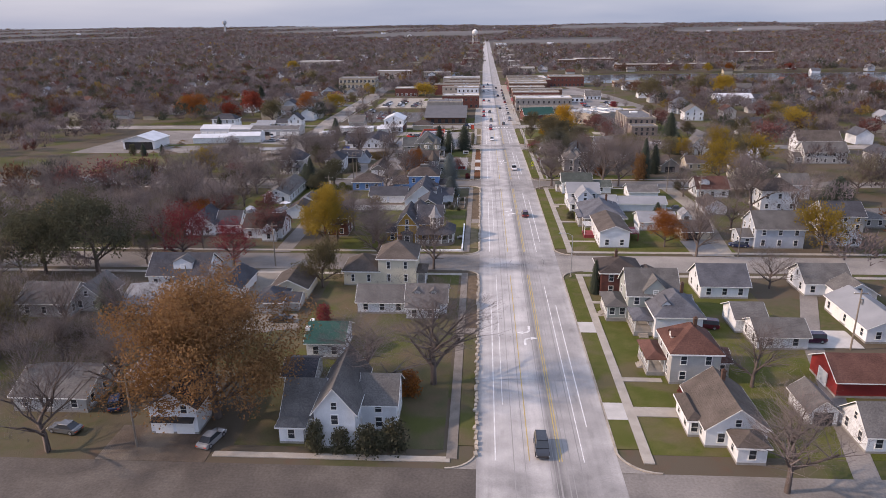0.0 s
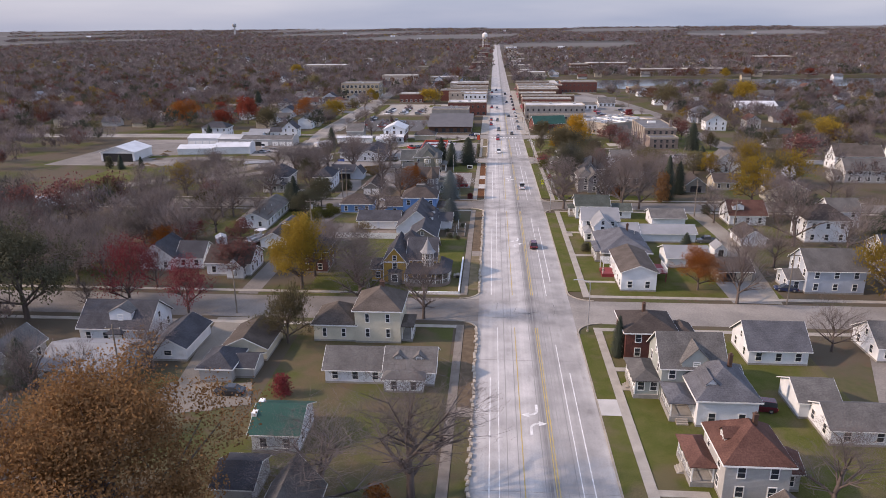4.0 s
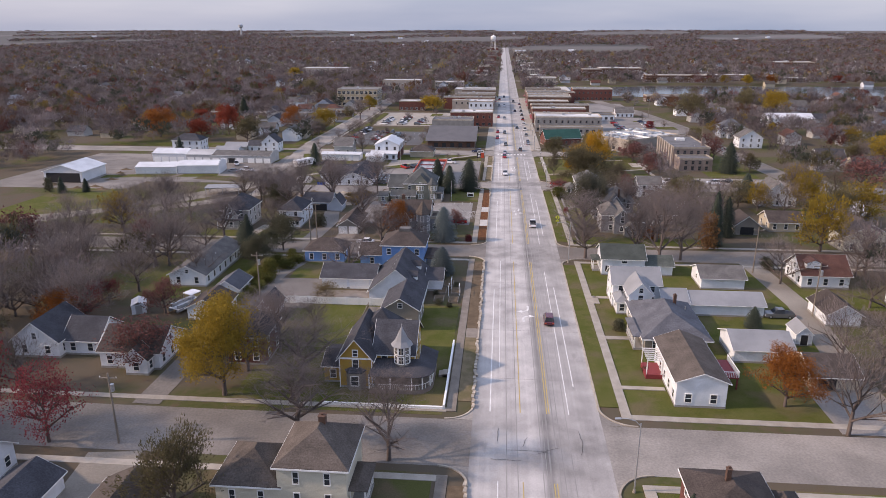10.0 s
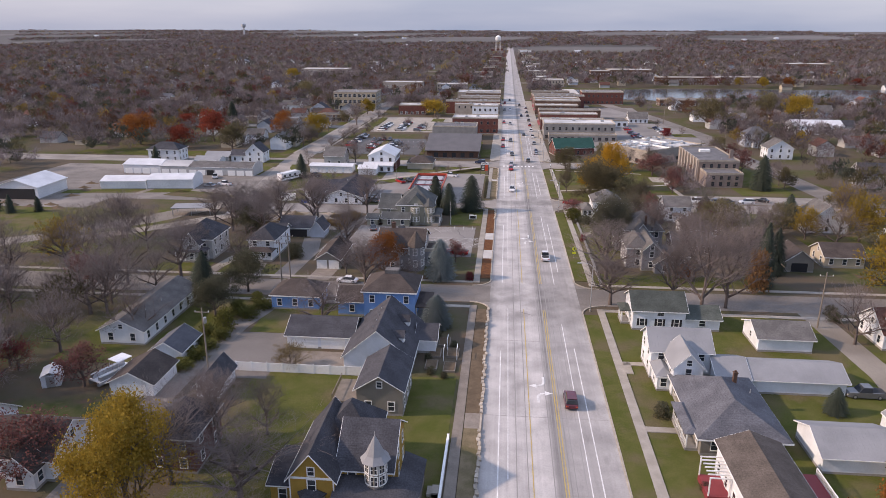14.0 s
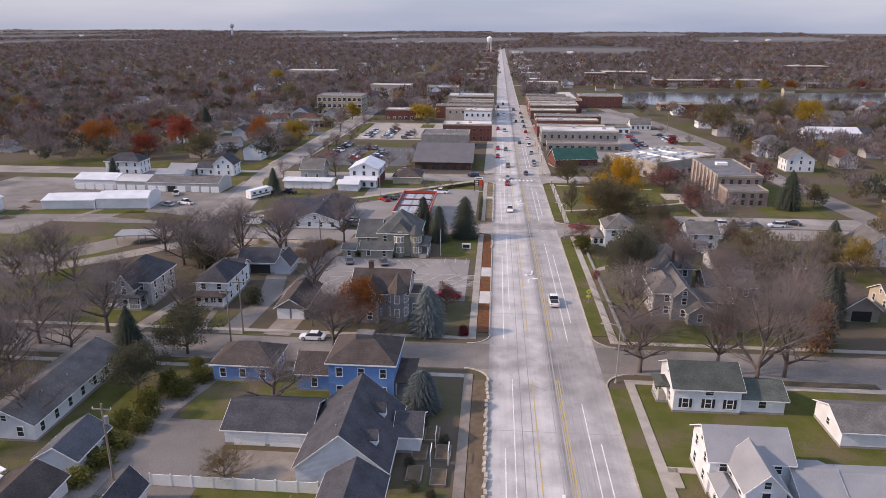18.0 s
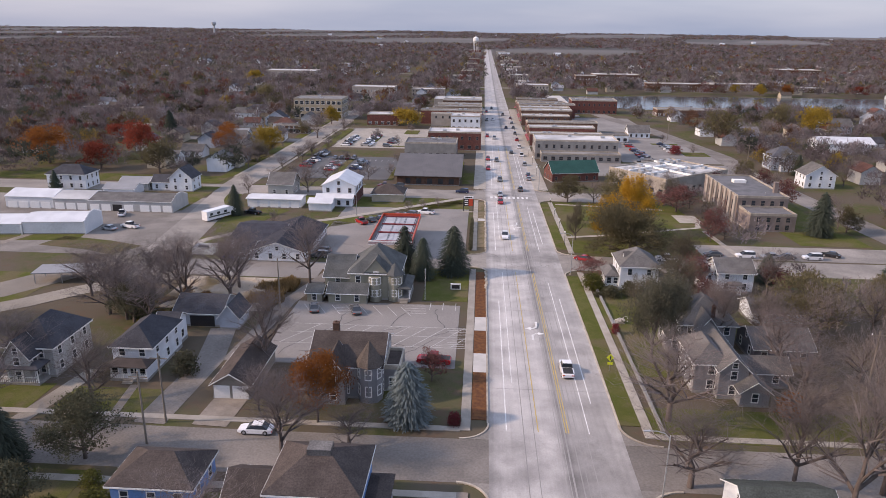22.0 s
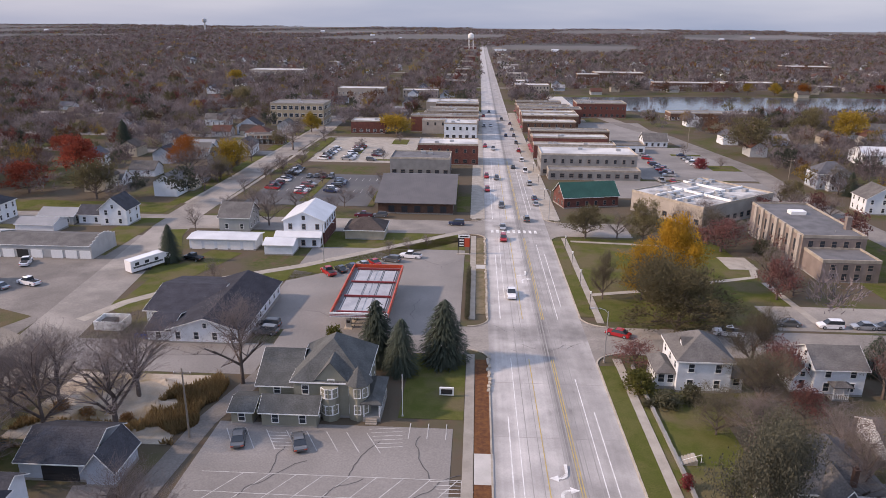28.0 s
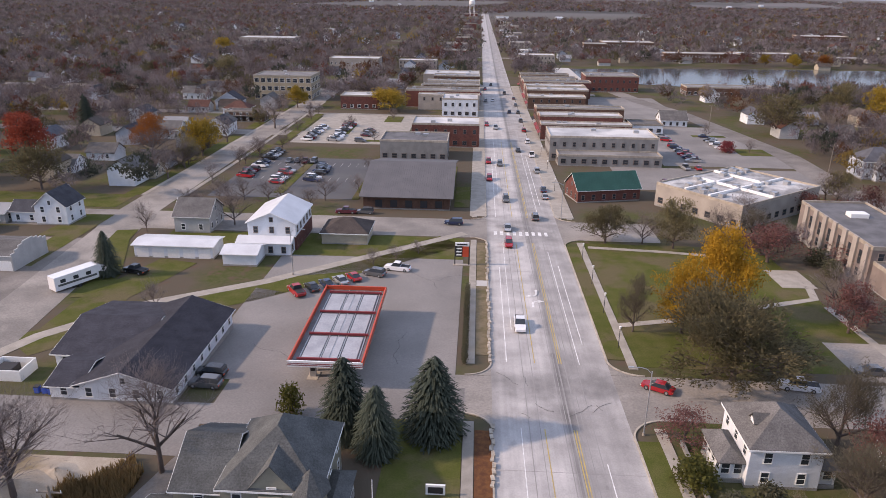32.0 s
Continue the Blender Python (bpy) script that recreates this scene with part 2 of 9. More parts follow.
    l.new(col.outputs[0], b.inputs["Base Color"])
    b.inputs["Roughness"].default_value = 0.85
    b.inputs["Specular IOR Level"].default_value = 0.3
    return m


M_ROAD = road_material()
M_WALKOLD = surf("old_walk_concrete", (0.235, 0.2, 0.168), (0.175, 0.148, 0.124), 0.5, 0.9, 6.0, 0.15, stain=0.15, vary=0.1)
M_DRYGRASS = surf("dry_verge", (0.20, 0.155, 0.10), (0.15, 0.12, 0.075), 0.7, 1.0, 8.0, 0.5, c3=(0.13, 0.11, 0.06), stain=0.2, spec=0.05)
M_STREET = surf("side_street", (0.25, 0.225, 0.20), (0.185, 0.167, 0.15), 0.16, 0.9, 3.0, 0.12, c3=(0.30, 0.27, 0.24), stain=0.18)
M_STREETL = surf("old_side_street", (0.185, 0.165, 0.147), (0.14, 0.125, 0.112), 0.16, 0.9, 3.0, 0.12, c3=(0.225, 0.20, 0.178), stain=0.18)
M_LOT = surf("lot_asphalt", (0.195, 0.18, 0.167), (0.245, 0.226, 0.21), 0.08, 0.9, 4.0, 0.1, c3=(0.165, 0.153, 0.143), stain=0.16)
M_COURT = surf("court_asphalt", (0.135, 0.123, 0.113), (0.165, 0.15, 0.138), 0.12, 0.9, 4.0, 0.1, c3=(0.11, 0.10, 0.093), stain=0.16)
M_STREETD = surf("dirty_side_street", (0.105, 0.089, 0.076), (0.078, 0.066, 0.058), 0.2, 0.95, 3.0, 0.12, c3=(0.135, 0.116, 0.10), stain=0.22)
M_DARKLOT = surf("dark_asphalt", (0.085, 0.085, 0.09), (0.105, 0.105, 0.105), 0.1, 0.9, 4.0, 0.1, stain=0.1)
M_TAR = surf("tar", (0.07, 0.065, 0.065), (0.10, 0.095, 0.09), 0.8, 0.8, 6.0, 0.1)
M_WALK = surf("walk_concrete", (0.346, 0.310, 0.266), (0.277, 0.248, 0.211), 0.5, 0.9, 6.0, 0.1, stain=0.1, vary=0.1)
M_KERB = surf("kerb_concrete", (0.42, 0.365, 0.30), (0.31, 0.268, 0.22), 0.8, 0.9, 6.0, 0.1, stain=0.12, vary=0.15)
M_APRON = surf("pale_concrete", (0.48, 0.455, 0.425), (0.40, 0.38, 0.35), 0.4, 0.85, 5.0, 0.08, stain=0.06)
M_GRAVEL = surf("gravel", (0.215, 0.188, 0.158), (0.165, 0.145, 0.123), 0.12, 1.0, 9.0, 0.5, c3=(0.265, 0.235, 0.197), stain=0.25)
M_MULCH = surf("mulch", (0.17, 0.075, 0.035), (0.11, 0.05, 0.03), 1.5, 1.0, 14.0, 0.6, stain=0.25, spec=0.05)
M_DIRTDRIVE = surf("packed_dirt", (0.125, 0.10, 0.08), (0.09, 0.072, 0.06), 0.35, 1.0, 9.0, 0.5, c3=(0.16, 0.135, 0.11), stain=0.3, spec=0.05)
M_DIRT = surf("bare_soil", (0.15, 0.11, 0.075), (0.11, 0.08, 0.055), 0.8, 1.0, 9.0, 0.6, stain=0.2, spec=0.05)
M_SAND = surf("sand_fill", (0.40, 0.345, 0.28), (0.30, 0.25, 0.195), 0.3, 1.0, 6.0, 0.6, c3=(0.20, 0.15, 0.085), stain=0.12)
M_WHITELINE = surf("white_line", (0.72, 0.71, 0.69), (0.55, 0.54, 0.52), 0.8, 0.8, 5.0, 0.05)
M_FADED = surf("faded_bay_line", (0.50, 0.485, 0.465), (0.32, 0.31, 0.295), 0.9, 0.85, 5.0, 0.05)
M_YELLOWLINE = surf("yellow_line", (0.50, 0.36, 0.11), (0.38, 0.30, 0.15), 0.8, 0.8, 5.0, 0.05)
M_WATER, _n, _l, _b = nodes_of("water")
_b.inputs["Base Color"].default_value, _b.inputs["Roughness"].default_value = (0.05, 0.06, 0.065, 1), 0.12
_w = _n.new("ShaderNodeTexNoise")
_w.inputs["Scale"].default_value = 0.5
_wb = _n.new("ShaderNodeBump")
_wb.inputs["Strength"].default_value, _wb.inputs["Distance"].default_value = 0.25, 0.1
_l.new(_w.outputs["Fac"], _wb.inputs["Height"])
_l.new(_wb.outputs[0], _b.inputs["Normal"])

W_WHITE = siding("white_siding", (0.72, 0.755, 0.785))
W_CREAM = siding("cream_siding", (0.64, 0.60, 0.48))
W_TAN = siding("tan_siding", (0.46, 0.40, 0.31))
W_GREY = siding("grey_siding", (0.27, 0.265, 0.275))
W_LGREY = siding("pale_grey_siding", (0.43, 0.43, 0.42))
W_DGREY = siding("slate_siding", (0.15, 0.15, 0.165))
W_TAUPE = siding("taupe_siding", (0.24, 0.22, 0.19))
W_GREEN = siding("grey_green_siding", (0.36, 0.39, 0.36))
W_OLIVE = siding("olive_siding", (0.27, 0.262, 0.205))
W_BLUE = siding("blue_siding", (0.14, 0.30, 0.58))
W_PBLUE = siding("pale_blue_siding", (0.42, 0.47, 0.53))
W_YELLOW = siding("ochre_siding", (0.42, 0.25, 0.055))
W_RED = siding("barn_red_boards", (0.27, 0.03, 0.03))
W_BRICK = surf("red_brick", (0.165, 0.062, 0.05), (0.12, 0.048, 0.04), 1.2, 0.9, 14.0, 0.3, lines=(2, 13.0, 0.6), stain=0.15)
W_DBRICK = surf("brown_brick", (0.13, 0.075, 0.055), (0.10, 0.055, 0.04), 1.2, 0.9, 14.0, 0.3, lines=(2, 13.0, 0.6), stain=0.15)
W_STONE = surf("buff_stone", (0.235, 0.19, 0.168), (0.185, 0.148, 0.131), 0.4, 0.9, 5.0, 0.1, lines=(2, 1.6, 0.3), stain=0.1)
W_BEIGE = surf("beige_panel", (0.37, 0.328, 0.288), (0.30, 0.267, 0.235), 0.3, 0.85, 5.0, 0.05, stain=0.06)
W_YBUFF = surf("yellow_buff_panel", (0.40, 0.335, 0.235), (0.33, 0.275, 0.195), 0.3, 0.85, 5.0, 0.05, stain=0.06)
W_CONC = surf("grey_block", (0.27, 0.262, 0.25), (0.215, 0.208, 0.198), 0.4, 0.9, 6.0, 0.1, lines=(2, 5.0, 0.3), stain=0.1)
W_METAL = surf("pale_metal_sheet", (0.66, 0.68, 0.70), (0.58, 0.60, 0.62), 0.2, 0.45, 3.0, 0.03, lines=(0, 3.0, 0.5), metal=0.1)
R_GREY = shingle("grey_shingle", (0.14, 0.133, 0.128))
R_DARK = shingle("charcoal_shingle", (0.068, 0.069, 0.078))
R_STORE = shingle("blue_black_shingle", (0.048, 0.049, 0.06))
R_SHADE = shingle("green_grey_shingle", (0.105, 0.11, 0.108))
R_BLUE = shingle("blue_grey_shingle", (0.115, 0.118, 0.132))
R_BROWN = shingle("brown_shingle", (0.11, 0.091, 0.079))
R_DBROWN = shingle("dark_brown_shingle", (0.08, 0.065, 0.059))
R_RED = shingle("red_brown_shingle", (0.125, 0.062, 0.05))
R_GREEN = shingle("grey_green_shingle", (0.085, 0.098, 0.088))
R_TEAL = surf("green_metal_roof", (0.016, 0.075, 0.058), (0.012, 0.06, 0.046), 0.3, 0.5, 4.0, 0.03, lines=(0, 2.2, 0.5), metal=0.2)
R_METAL = surf("white_metal_roof", (0.58, 0.59, 0.605), (0.49, 0.50, 0.515), 0.25, 0.45, 4.0, 0.03, lines=(0, 2.2, 0.5), stain=0.06)
R_GMETAL = surf("grey_metal_roof", (0.255, 0.26, 0.268), (0.21, 0.215, 0.222), 0.25, 0.6, 4.0, 0.03, lines=(0, 2.2, 0.5), stain=0.06)
R_SLATE = surf("slate_metal_roof", (0.115, 0.107, 0.107), (0.095, 0.09, 0.09), 0.25, 0.6, 4.0, 0.03, lines=(0, 1.6, 0.8), stain=0.06)
R_MOTTLE = surf("stained_membrane_roof", (0.40, 0.395, 0.385), (0.20, 0.195, 0.19), 0.28, 0.85, 4.0, 0.08, c3=(0.52, 0.51, 0.49), stain=0.2)
R_TAR = surf("tar_gravel_roof", (0.20, 0.195, 0.19), (0.15, 0.147, 0.145), 0.2, 0.95, 4.0, 0.1, c3=(0.26, 0.25, 0.24), stain=0.12)
R_PALE = surf("pale_membrane_roof", (0.44, 0.44, 0.44), (0.33, 0.33, 0.33), 0.15, 0.8, 4.0, 0.05, c3=(0.58, 0.57, 0.55), stain=0.08)
M_TRIM = paint("white_trim", (0.78, 0.78, 0.76), 0.5)
M_GLASS = paint("window_glass", (0.035, 0.042, 0.05), 0.06)
M_DOOR = paint("door_paint", (0.30, 0.26, 0.22), 0.5)
# Black for shutters, awnings and signs; also paints the shade inside open garages.
M_DARK = paint("dark_paint_and_inner_shade", (0.02, 0.02, 0.022), 0.9)
M_FOUND = surf("foundation", (0.30, 0.29, 0.27), (0.24, 0.23, 0.215), 0.8, 0.9, 6.0, 0.1)
M_WOOD = surf("weathered_wood", (0.24, 0.20, 0.16), (0.17, 0.145, 0.12), 0.6, 0.9, 9.0, 0.2, stretch=(1, 1, 0.2))
M_STEEL = paint("galvanised_steel", (0.42, 0.43, 0.44), 0.4, 0.6)
M_BLACK = paint("black_rubber", (0.025, 0.025, 0.027), 0.8)
M_REDTRIM = paint("red_panel", (0.55, 0.07, 0.03), 0.45)
M_DECK = surf("roof_deck", (0.10, 0.098, 0.10), (0.15, 0.147, 0.15), 0.3, 0.8, 4.0, 0.05)
M_PANEL = surf("roof_panel_sheet", (0.36, 0.37, 0.39), (0.28, 0.29, 0.31), 0.4, 0.6, 3.0, 0.03)
M_DECKRED = paint("red_deck_boards", (0.22, 0.03, 0.035), 0.7)
M_SIGNYEL = paint("sign_yellow", (0.70, 0.72, 0.04), 0.5)
M_BARK = surf("bark", (0.125, 0.098, 0.085), (0.085, 0.066, 0.058), 1.5, 0.95, 10.0, 0.5, stretch=(1, 1, 0.3))
M_TWIG = leafmat("twigs", (0.152, 0.126, 0.12), (0.215, 0.178, 0.168), thin=0.15)
L_GOLD = leafmat("gold_leaves", (0.34, 0.225, 0.036), (0.215, 0.15, 0.03))
L_AMBER = leafmat("amber_leaves", (0.46, 0.26, 0.03), (0.33, 0.18, 0.026))
L_ORANGE = leafmat("orange_leaves", (0.28, 0.10, 0.022), (0.17, 0.06, 0.02))
L_SCARLET = leafmat("scarlet_leaves", (0.27, 0.06, 0.035), (0.18, 0.045, 0.03))
L_RUST = leafmat("rust_leaves", (0.26, 0.14, 0.06), (0.19, 0.102, 0.05))
L_RED = leafmat("crimson_leaves", (0.235, 0.045, 0.05), (0.16, 0.038, 0.042))
L_PLUM = leafmat("dull_red_leaves", (0.20, 0.086, 0.075), (0.13, 0.064, 0.06))
L_TAN = leafmat("tan_twigs", (0.22, 0.165, 0.085), (0.15, 0.11, 0.06))
L_HEDGE = leafmat("yellow_green_leaves", (0.155, 0.15, 0.04), (0.085, 0.088, 0.028))
L_OLIVE = leafmat("olive_leaves", (0.175, 0.15, 0.08), (0.12, 0.102, 0.058))
L_OAK = leafmat("olive_brown_leaves", (0.125, 0.105, 0.058), (0.08, 0.068, 0.04))
L_SILVER = leafmat("grey_olive_leaves", (0.125, 0.12, 0.085), (0.075, 0.074, 0.054))
L_BROWN = leafmat("brown_leaves", (0.17, 0.145, 0.10), (0.115, 0.10, 0.07))
L_SPRUCE = leafmat("spruce_needles", (0.042, 0.054, 0.041), (0.07, 0.084, 0.062), thin=0.15)
L_BLUESPR = leafmat("blue_spruce_needles", (0.085, 0.11, 0.112), (0.13, 0.158, 0.158), thin=0.15)
L_PINE = leafmat("pine_needles", (0.072, 0.072, 0.045), (0.105, 0.10, 0.064), thin=0.2)
L_WEED = leafmat("dry_weeds", (0.30, 0.21, 0.10), (0.20, 0.13, 0.065), 0.3)
L_WOODBARE = leafmat("far_bare_twigs", (0.15, 0.127, 0.132), (0.21, 0.178, 0.18), 0.5)
L_WOODBROWN = leafmat("far_brown_twigs", (0.116, 0.092, 0.092), (0.165, 0.131, 0.126), 0.5)
L_FARRUST = leafmat("far_rust_leaves", (0.15, 0.075, 0.045), (0.105, 0.058, 0.04), 0.35)
L_FAROLIVE = leafmat("far_olive_leaves", (0.12, 0.105, 0.056), (0.09, 0.08, 0.048), 0.35)
L_FARPINE = leafmat("far_evergreens", (0.056, 0.064, 0.05), (0.082, 0.089, 0.068), 0.3)
L_FARGOLD = leafmat("far_gold_leaves", (0.27, 0.18, 0.055), (0.19, 0.135, 0.055), 0.3)
L_FARRED = leafmat("far_red_leaves", (0.18, 0.07, 0.058), (0.125, 0.06, 0.055), 0.3)


# ---------------------------------------------------------------- mesh tools
class Mesh:
    def __init__(self):
        self.v, self.f = [], []

    def box(self, x0, x1, y0, y1, z0, z1):
        i = len(self.v)
        self.v += [(x, y, z) for z in (z0, z1) for y in (y0, y1) for x in (x0, x1)]
        self.f += [tuple(i + k for k in q) for q in ((0, 2, 3, 1), (4, 5, 7, 6), (0, 1, 5, 4), (2, 6, 7, 3), (0, 4, 6, 2), (1, 3, 7, 5))]
        return self

    def poly(self, pts):
        i = len(self.v)
        self.v += [tuple(p) for p in pts]
        self.f.append(tuple(range(i, i + len(pts))))
        return self

    def slab(self, pts, down):
        """A polygon with thickness: pts above, the same moved by down below."""
        i, k = len(self.v), len(pts)
        self.v += [tuple(p) for p in pts] + [tuple(np.add(p, down)) for p in pts]
        self.f.append(tuple(range(i, i + k)))
        self.f.append(tuple(reversed(range(i + k, i + 2 * k))))
        self.f += [(i + j, i + k + j, i + k + (j + 1) % k, i + (j + 1) % k) for j in range(k)]
        return self

    def rod(self, a, b, r0, r1, sides=6):
        a, b = Vector(a), Vector(b)
        d = (b - a).normalized()
        u = d.orthogonal().normalized()
        w = d.cross(u)
        i = len(self.v)
        for p, r in ((a, r0), (b, r1)):
            for k in range(sides):
                q = 2 * math.pi * k / sides
                self.v.append(tuple(p + r * (math.cos(q) * u + math.sin(q) * w)))
        self.f += [(i + k, i + (k + 1) % sides, i + sides + (k + 1) % sides, i + sides + k) for k in range(sides)]
        if r1 > 0.01:
            self.f.append(tuple(i + sides + k for k in range(sides)))
        return self

    def data(self, name, material, smooth=False):
        me = bpy.data.meshes.new(name)
        me.from_pydata(self.v, [], self.f)
        if smooth:
            me.polygons.foreach_set("use_smooth", [True] * len(me.polygons))
        me.materials.append(material)
        me.update()
        return me


def part(name, shape, material, parent=None, label="", at=None, smooth=False):
    data = shape.data(name, material, smooth) if isinstance(shape, Mesh) else shape
    ob = new(name, data)
    ob.parent = parent
    if at is not None:
        ob.matrix_basis = at
    if label:
        ob["label"] = label
    return ob


def thing(name, x, y, z, label, category, turn=0.0, group="", kind=""):
    ob = new(name)
    ob.empty_display_size = 0.2
    ob.matrix_basis = pose(x, y, z, 0, 0, turn)
    return tagged(ob, label, category, group, kind)


CACHE = {}


def cached(key, make):
    if key not in CACHE:
        CACHE[key] = make()
    return CACHE[key]


def sheet(name, x0, x1, y0, y1, dz, material, label, kind="structure", step=8.0, parent=None, category=""):
    """A level patch of ground that follows the land along y."""
    m = Mesh()
    ys = [y0] + [y for y in GY if y0 < y < y1] + [y1]
    k = len(ys) - 1
    for y in ys:
        m.v += [(x0, y, gz(y) + dz), (x1, y, gz(y) + dz)]
    m.f += [(2 * i, 2 * i + 1, 2 * i + 3, 2 * i + 2) for i in range(k)]
    n = len(m.v)
    m.v += [(x, y, z - 0.3) for x, y, z in m.v]          # skirt
    for i in range(k):
        m.f += [(2 * i, 2 * i + 2, n + 2 * i + 2, n + 2 * i), (2 * i + 1, n + 2 * i + 1, n + 2 * i + 3, 2 * i + 3)]
    m.f += [(0, n, n + 1, 1), (2 * k, 2 * k + 1, n + 2 * k + 1, n + 2 * k)]
    ob = part(name, m, material, parent)
    if not parent:
        tagged(ob, label, category or name.replace("_", " "), "", kind)
    return ob


def strip(name, pts, width, dz, material, label, category="", parent=None):
    """A band along a line of points (x, y), draped on the land."""
    m = Mesh()
    fine = []
    for (xa, ya), (xb, yb) in zip(pts, pts[1:]):
        cuts = sorted([0.0] + [(y - ya) / (yb - ya) for y in GY if min(ya, yb) < y < max(ya, yb)])
        fine += [(xa + (xb - xa) * c, ya + (yb - ya) * c) for c in cuts]
    fine.append(pts[-1])
    for i, (x, y) in enumerate(fine):
        a, b = fine[max(0, i - 1)], fine[min(len(fine) - 1, i + 1)]
        d = Vector((b[0] - a[0], b[1] - a[1])).normalized()
        for s in (-0.5, 0.5):
            px, py = x - d.y * s * width, y + d.x * s * width
            m.v.append((px, py, gz(py) + dz))
    m.f = [(2 * i + 1, 2 * i, 2 * i + 2, 2 * i + 3) for i in range(len(fine) - 1)]
    ob = part(name, m, material, parent)
    if not parent:
        tagged(ob, label, category or name.replace("_", " "), "", "structure")
    return ob


# ---------------------------------------------------------------- buildings
def window_mesh(w, h):
    def make():
        fr, pa = Mesh(), Mesh()
        t = 0.11
        fr.box(-w / 2 - t, -w / 2, -0.07, 0, -t, h + t).box(w / 2, w / 2 + t, -0.07, 0, -t, h + t)
        fr.box(-w / 2, w / 2, -0.07, 0, h, h + t).box(-w / 2 - 0.04, w / 2 + 0.04, -0.10, 0, -t, 0)
        fr.box(-w / 2, w / 2, -0.055, 0, h * 0.5 - 0.03, h * 0.5 + 0.03)
        pa.box(-w / 2, w / 2, -0.03, 0, 0, h)
        return fr.data("window", M_TRIM), pa.data("pane", M_GLASS)
    return cached(("win", round(w, 2), round(h, 2)), make)


def face_pose(box, side, along, up):
    """The pose on a wall of box=(x0, x1, y0, y1): along from its middle, up above the floor, the wall's outside towards -y of the pose."""
    x0, x1, y0, y1 = box
    cx, cy = (x0 + x1) / 2, (y0 + y1) / 2
    if side == "S":
        return pose(cx + along, y0, up)
    if side == "N":
        return pose(cx - along, y1, up, 0, 0, 180)
    if side == "E":
        return pose(x1, cy + along, up, 0, 0, 90)
    return pose(x0, cy - along, up, 0, 0, -90)


def window(house, box, side, along, up, w=0.9, h=1.4):
    if house.matrix_basis.translation.y > 350:
        def far():
            m = window_mesh(w, h)[0].copy()
            bm = bmesh.new()
            bm.from_mesh(m)
            q = [bm.verts.new(p) for p in ((-w / 2, -0.03, 0), (w / 2, -0.03, 0), (w / 2, -0.03, h), (-w / 2, -0.03, h))]
            bm.faces.new(q).material_index = 1
            if house.matrix_basis.translation.x > -60 and abs(house.matrix_basis.translation.x) < 105:
                m.materials[0] = W_STONE
            m.materials.append(M_GLASS)
            bm.to_mesh(m)
            return m
        return part("window", cached(("farwin", round(w, 2), round(h, 2), house.matrix_basis.translation.x > -60 and abs(house.matrix_basis.translation.x) < 105), far), None, house, at=face_pose(box, side, along, up))
    fr, pa = window_mesh(w, h)
    f = part("window", fr, None, house, at=face_pose(box, side, along, up))
    part("pane", pa, None, f)
    return f


def door(house, box, side, along, w=0.95, h=2.05, material=None, up=0.15, name="door", label=""):
    m = Mesh().box(-w / 2, w / 2, -0.05, 0, 0, h)
    fr = Mesh().box(-w / 2 - 0.1, -w / 2, -0.07, 0, 0, h + 0.1).box(w / 2, w / 2 + 0.1, -0.07, 0, 0, h + 0.1).box(-w / 2, w / 2, -0.07, 0, h, h + 0.1)
    d = part(name, m, material or M_DOOR, house, label, face_pose(box, side, along, up))
    part("door_frame", fr, M_TRIM, d)
    return d


def garage_door(house, box, side, along, w=2.6, h=2.1, material=None):
    m = Mesh()
    for k in range(4):
        m.box(-w / 2, w / 2, -0.05, 0, k * h / 4 + 0.015, (k + 1) * h / 4 - 0.015)
    m.box(-w / 2, w / 2, -0.02, 0, 0, h)
    return part("garage_door", m, material or M_TRIM, house, "", face_pose(box, side, along, 0.05))


def gable_roof(m, x0, x1, y0, y1, ze, zr, over, axis, t=0.16):
    """Two sloping slabs; axis: the way the ridge runs."""
    if axis == "x":
        half = (y1 - y0) / 2
        s = (zr - ze) / half
        zo, cy = ze - s * over, (y0 + y1) / 2
        m.slab([(x0 - over, y0 - over, zo), (x1 + over, y0 - over, zo), (x1 + over, cy, zr), (x0 - over, cy, zr)], (0, 0, -t))
        m.slab([(x1 + over, y1 + over, zo), (x0 - over, y1 + over, zo), (x0 - over, cy, zr), (x1 + over, cy, zr)], (0, 0, -t))
    else:
        half = (x1 - x0) / 2
        s = (zr - ze) / half
        zo, cx = ze - s * over, (x0 + x1) / 2
        m.slab([(x0 - over, y1 + over, zo), (x0 - over, y0 - over, zo), (cx, y0 - over, zr), (cx, y1 + over, zr)], (0, 0, -t))
        m.slab([(x1 + over, y0 - over, zo), (x1 + over, y1 + over, zo), (cx, y1 + over, zr), (cx, y0 - over, zr)], (0, 0, -t))
    return zo


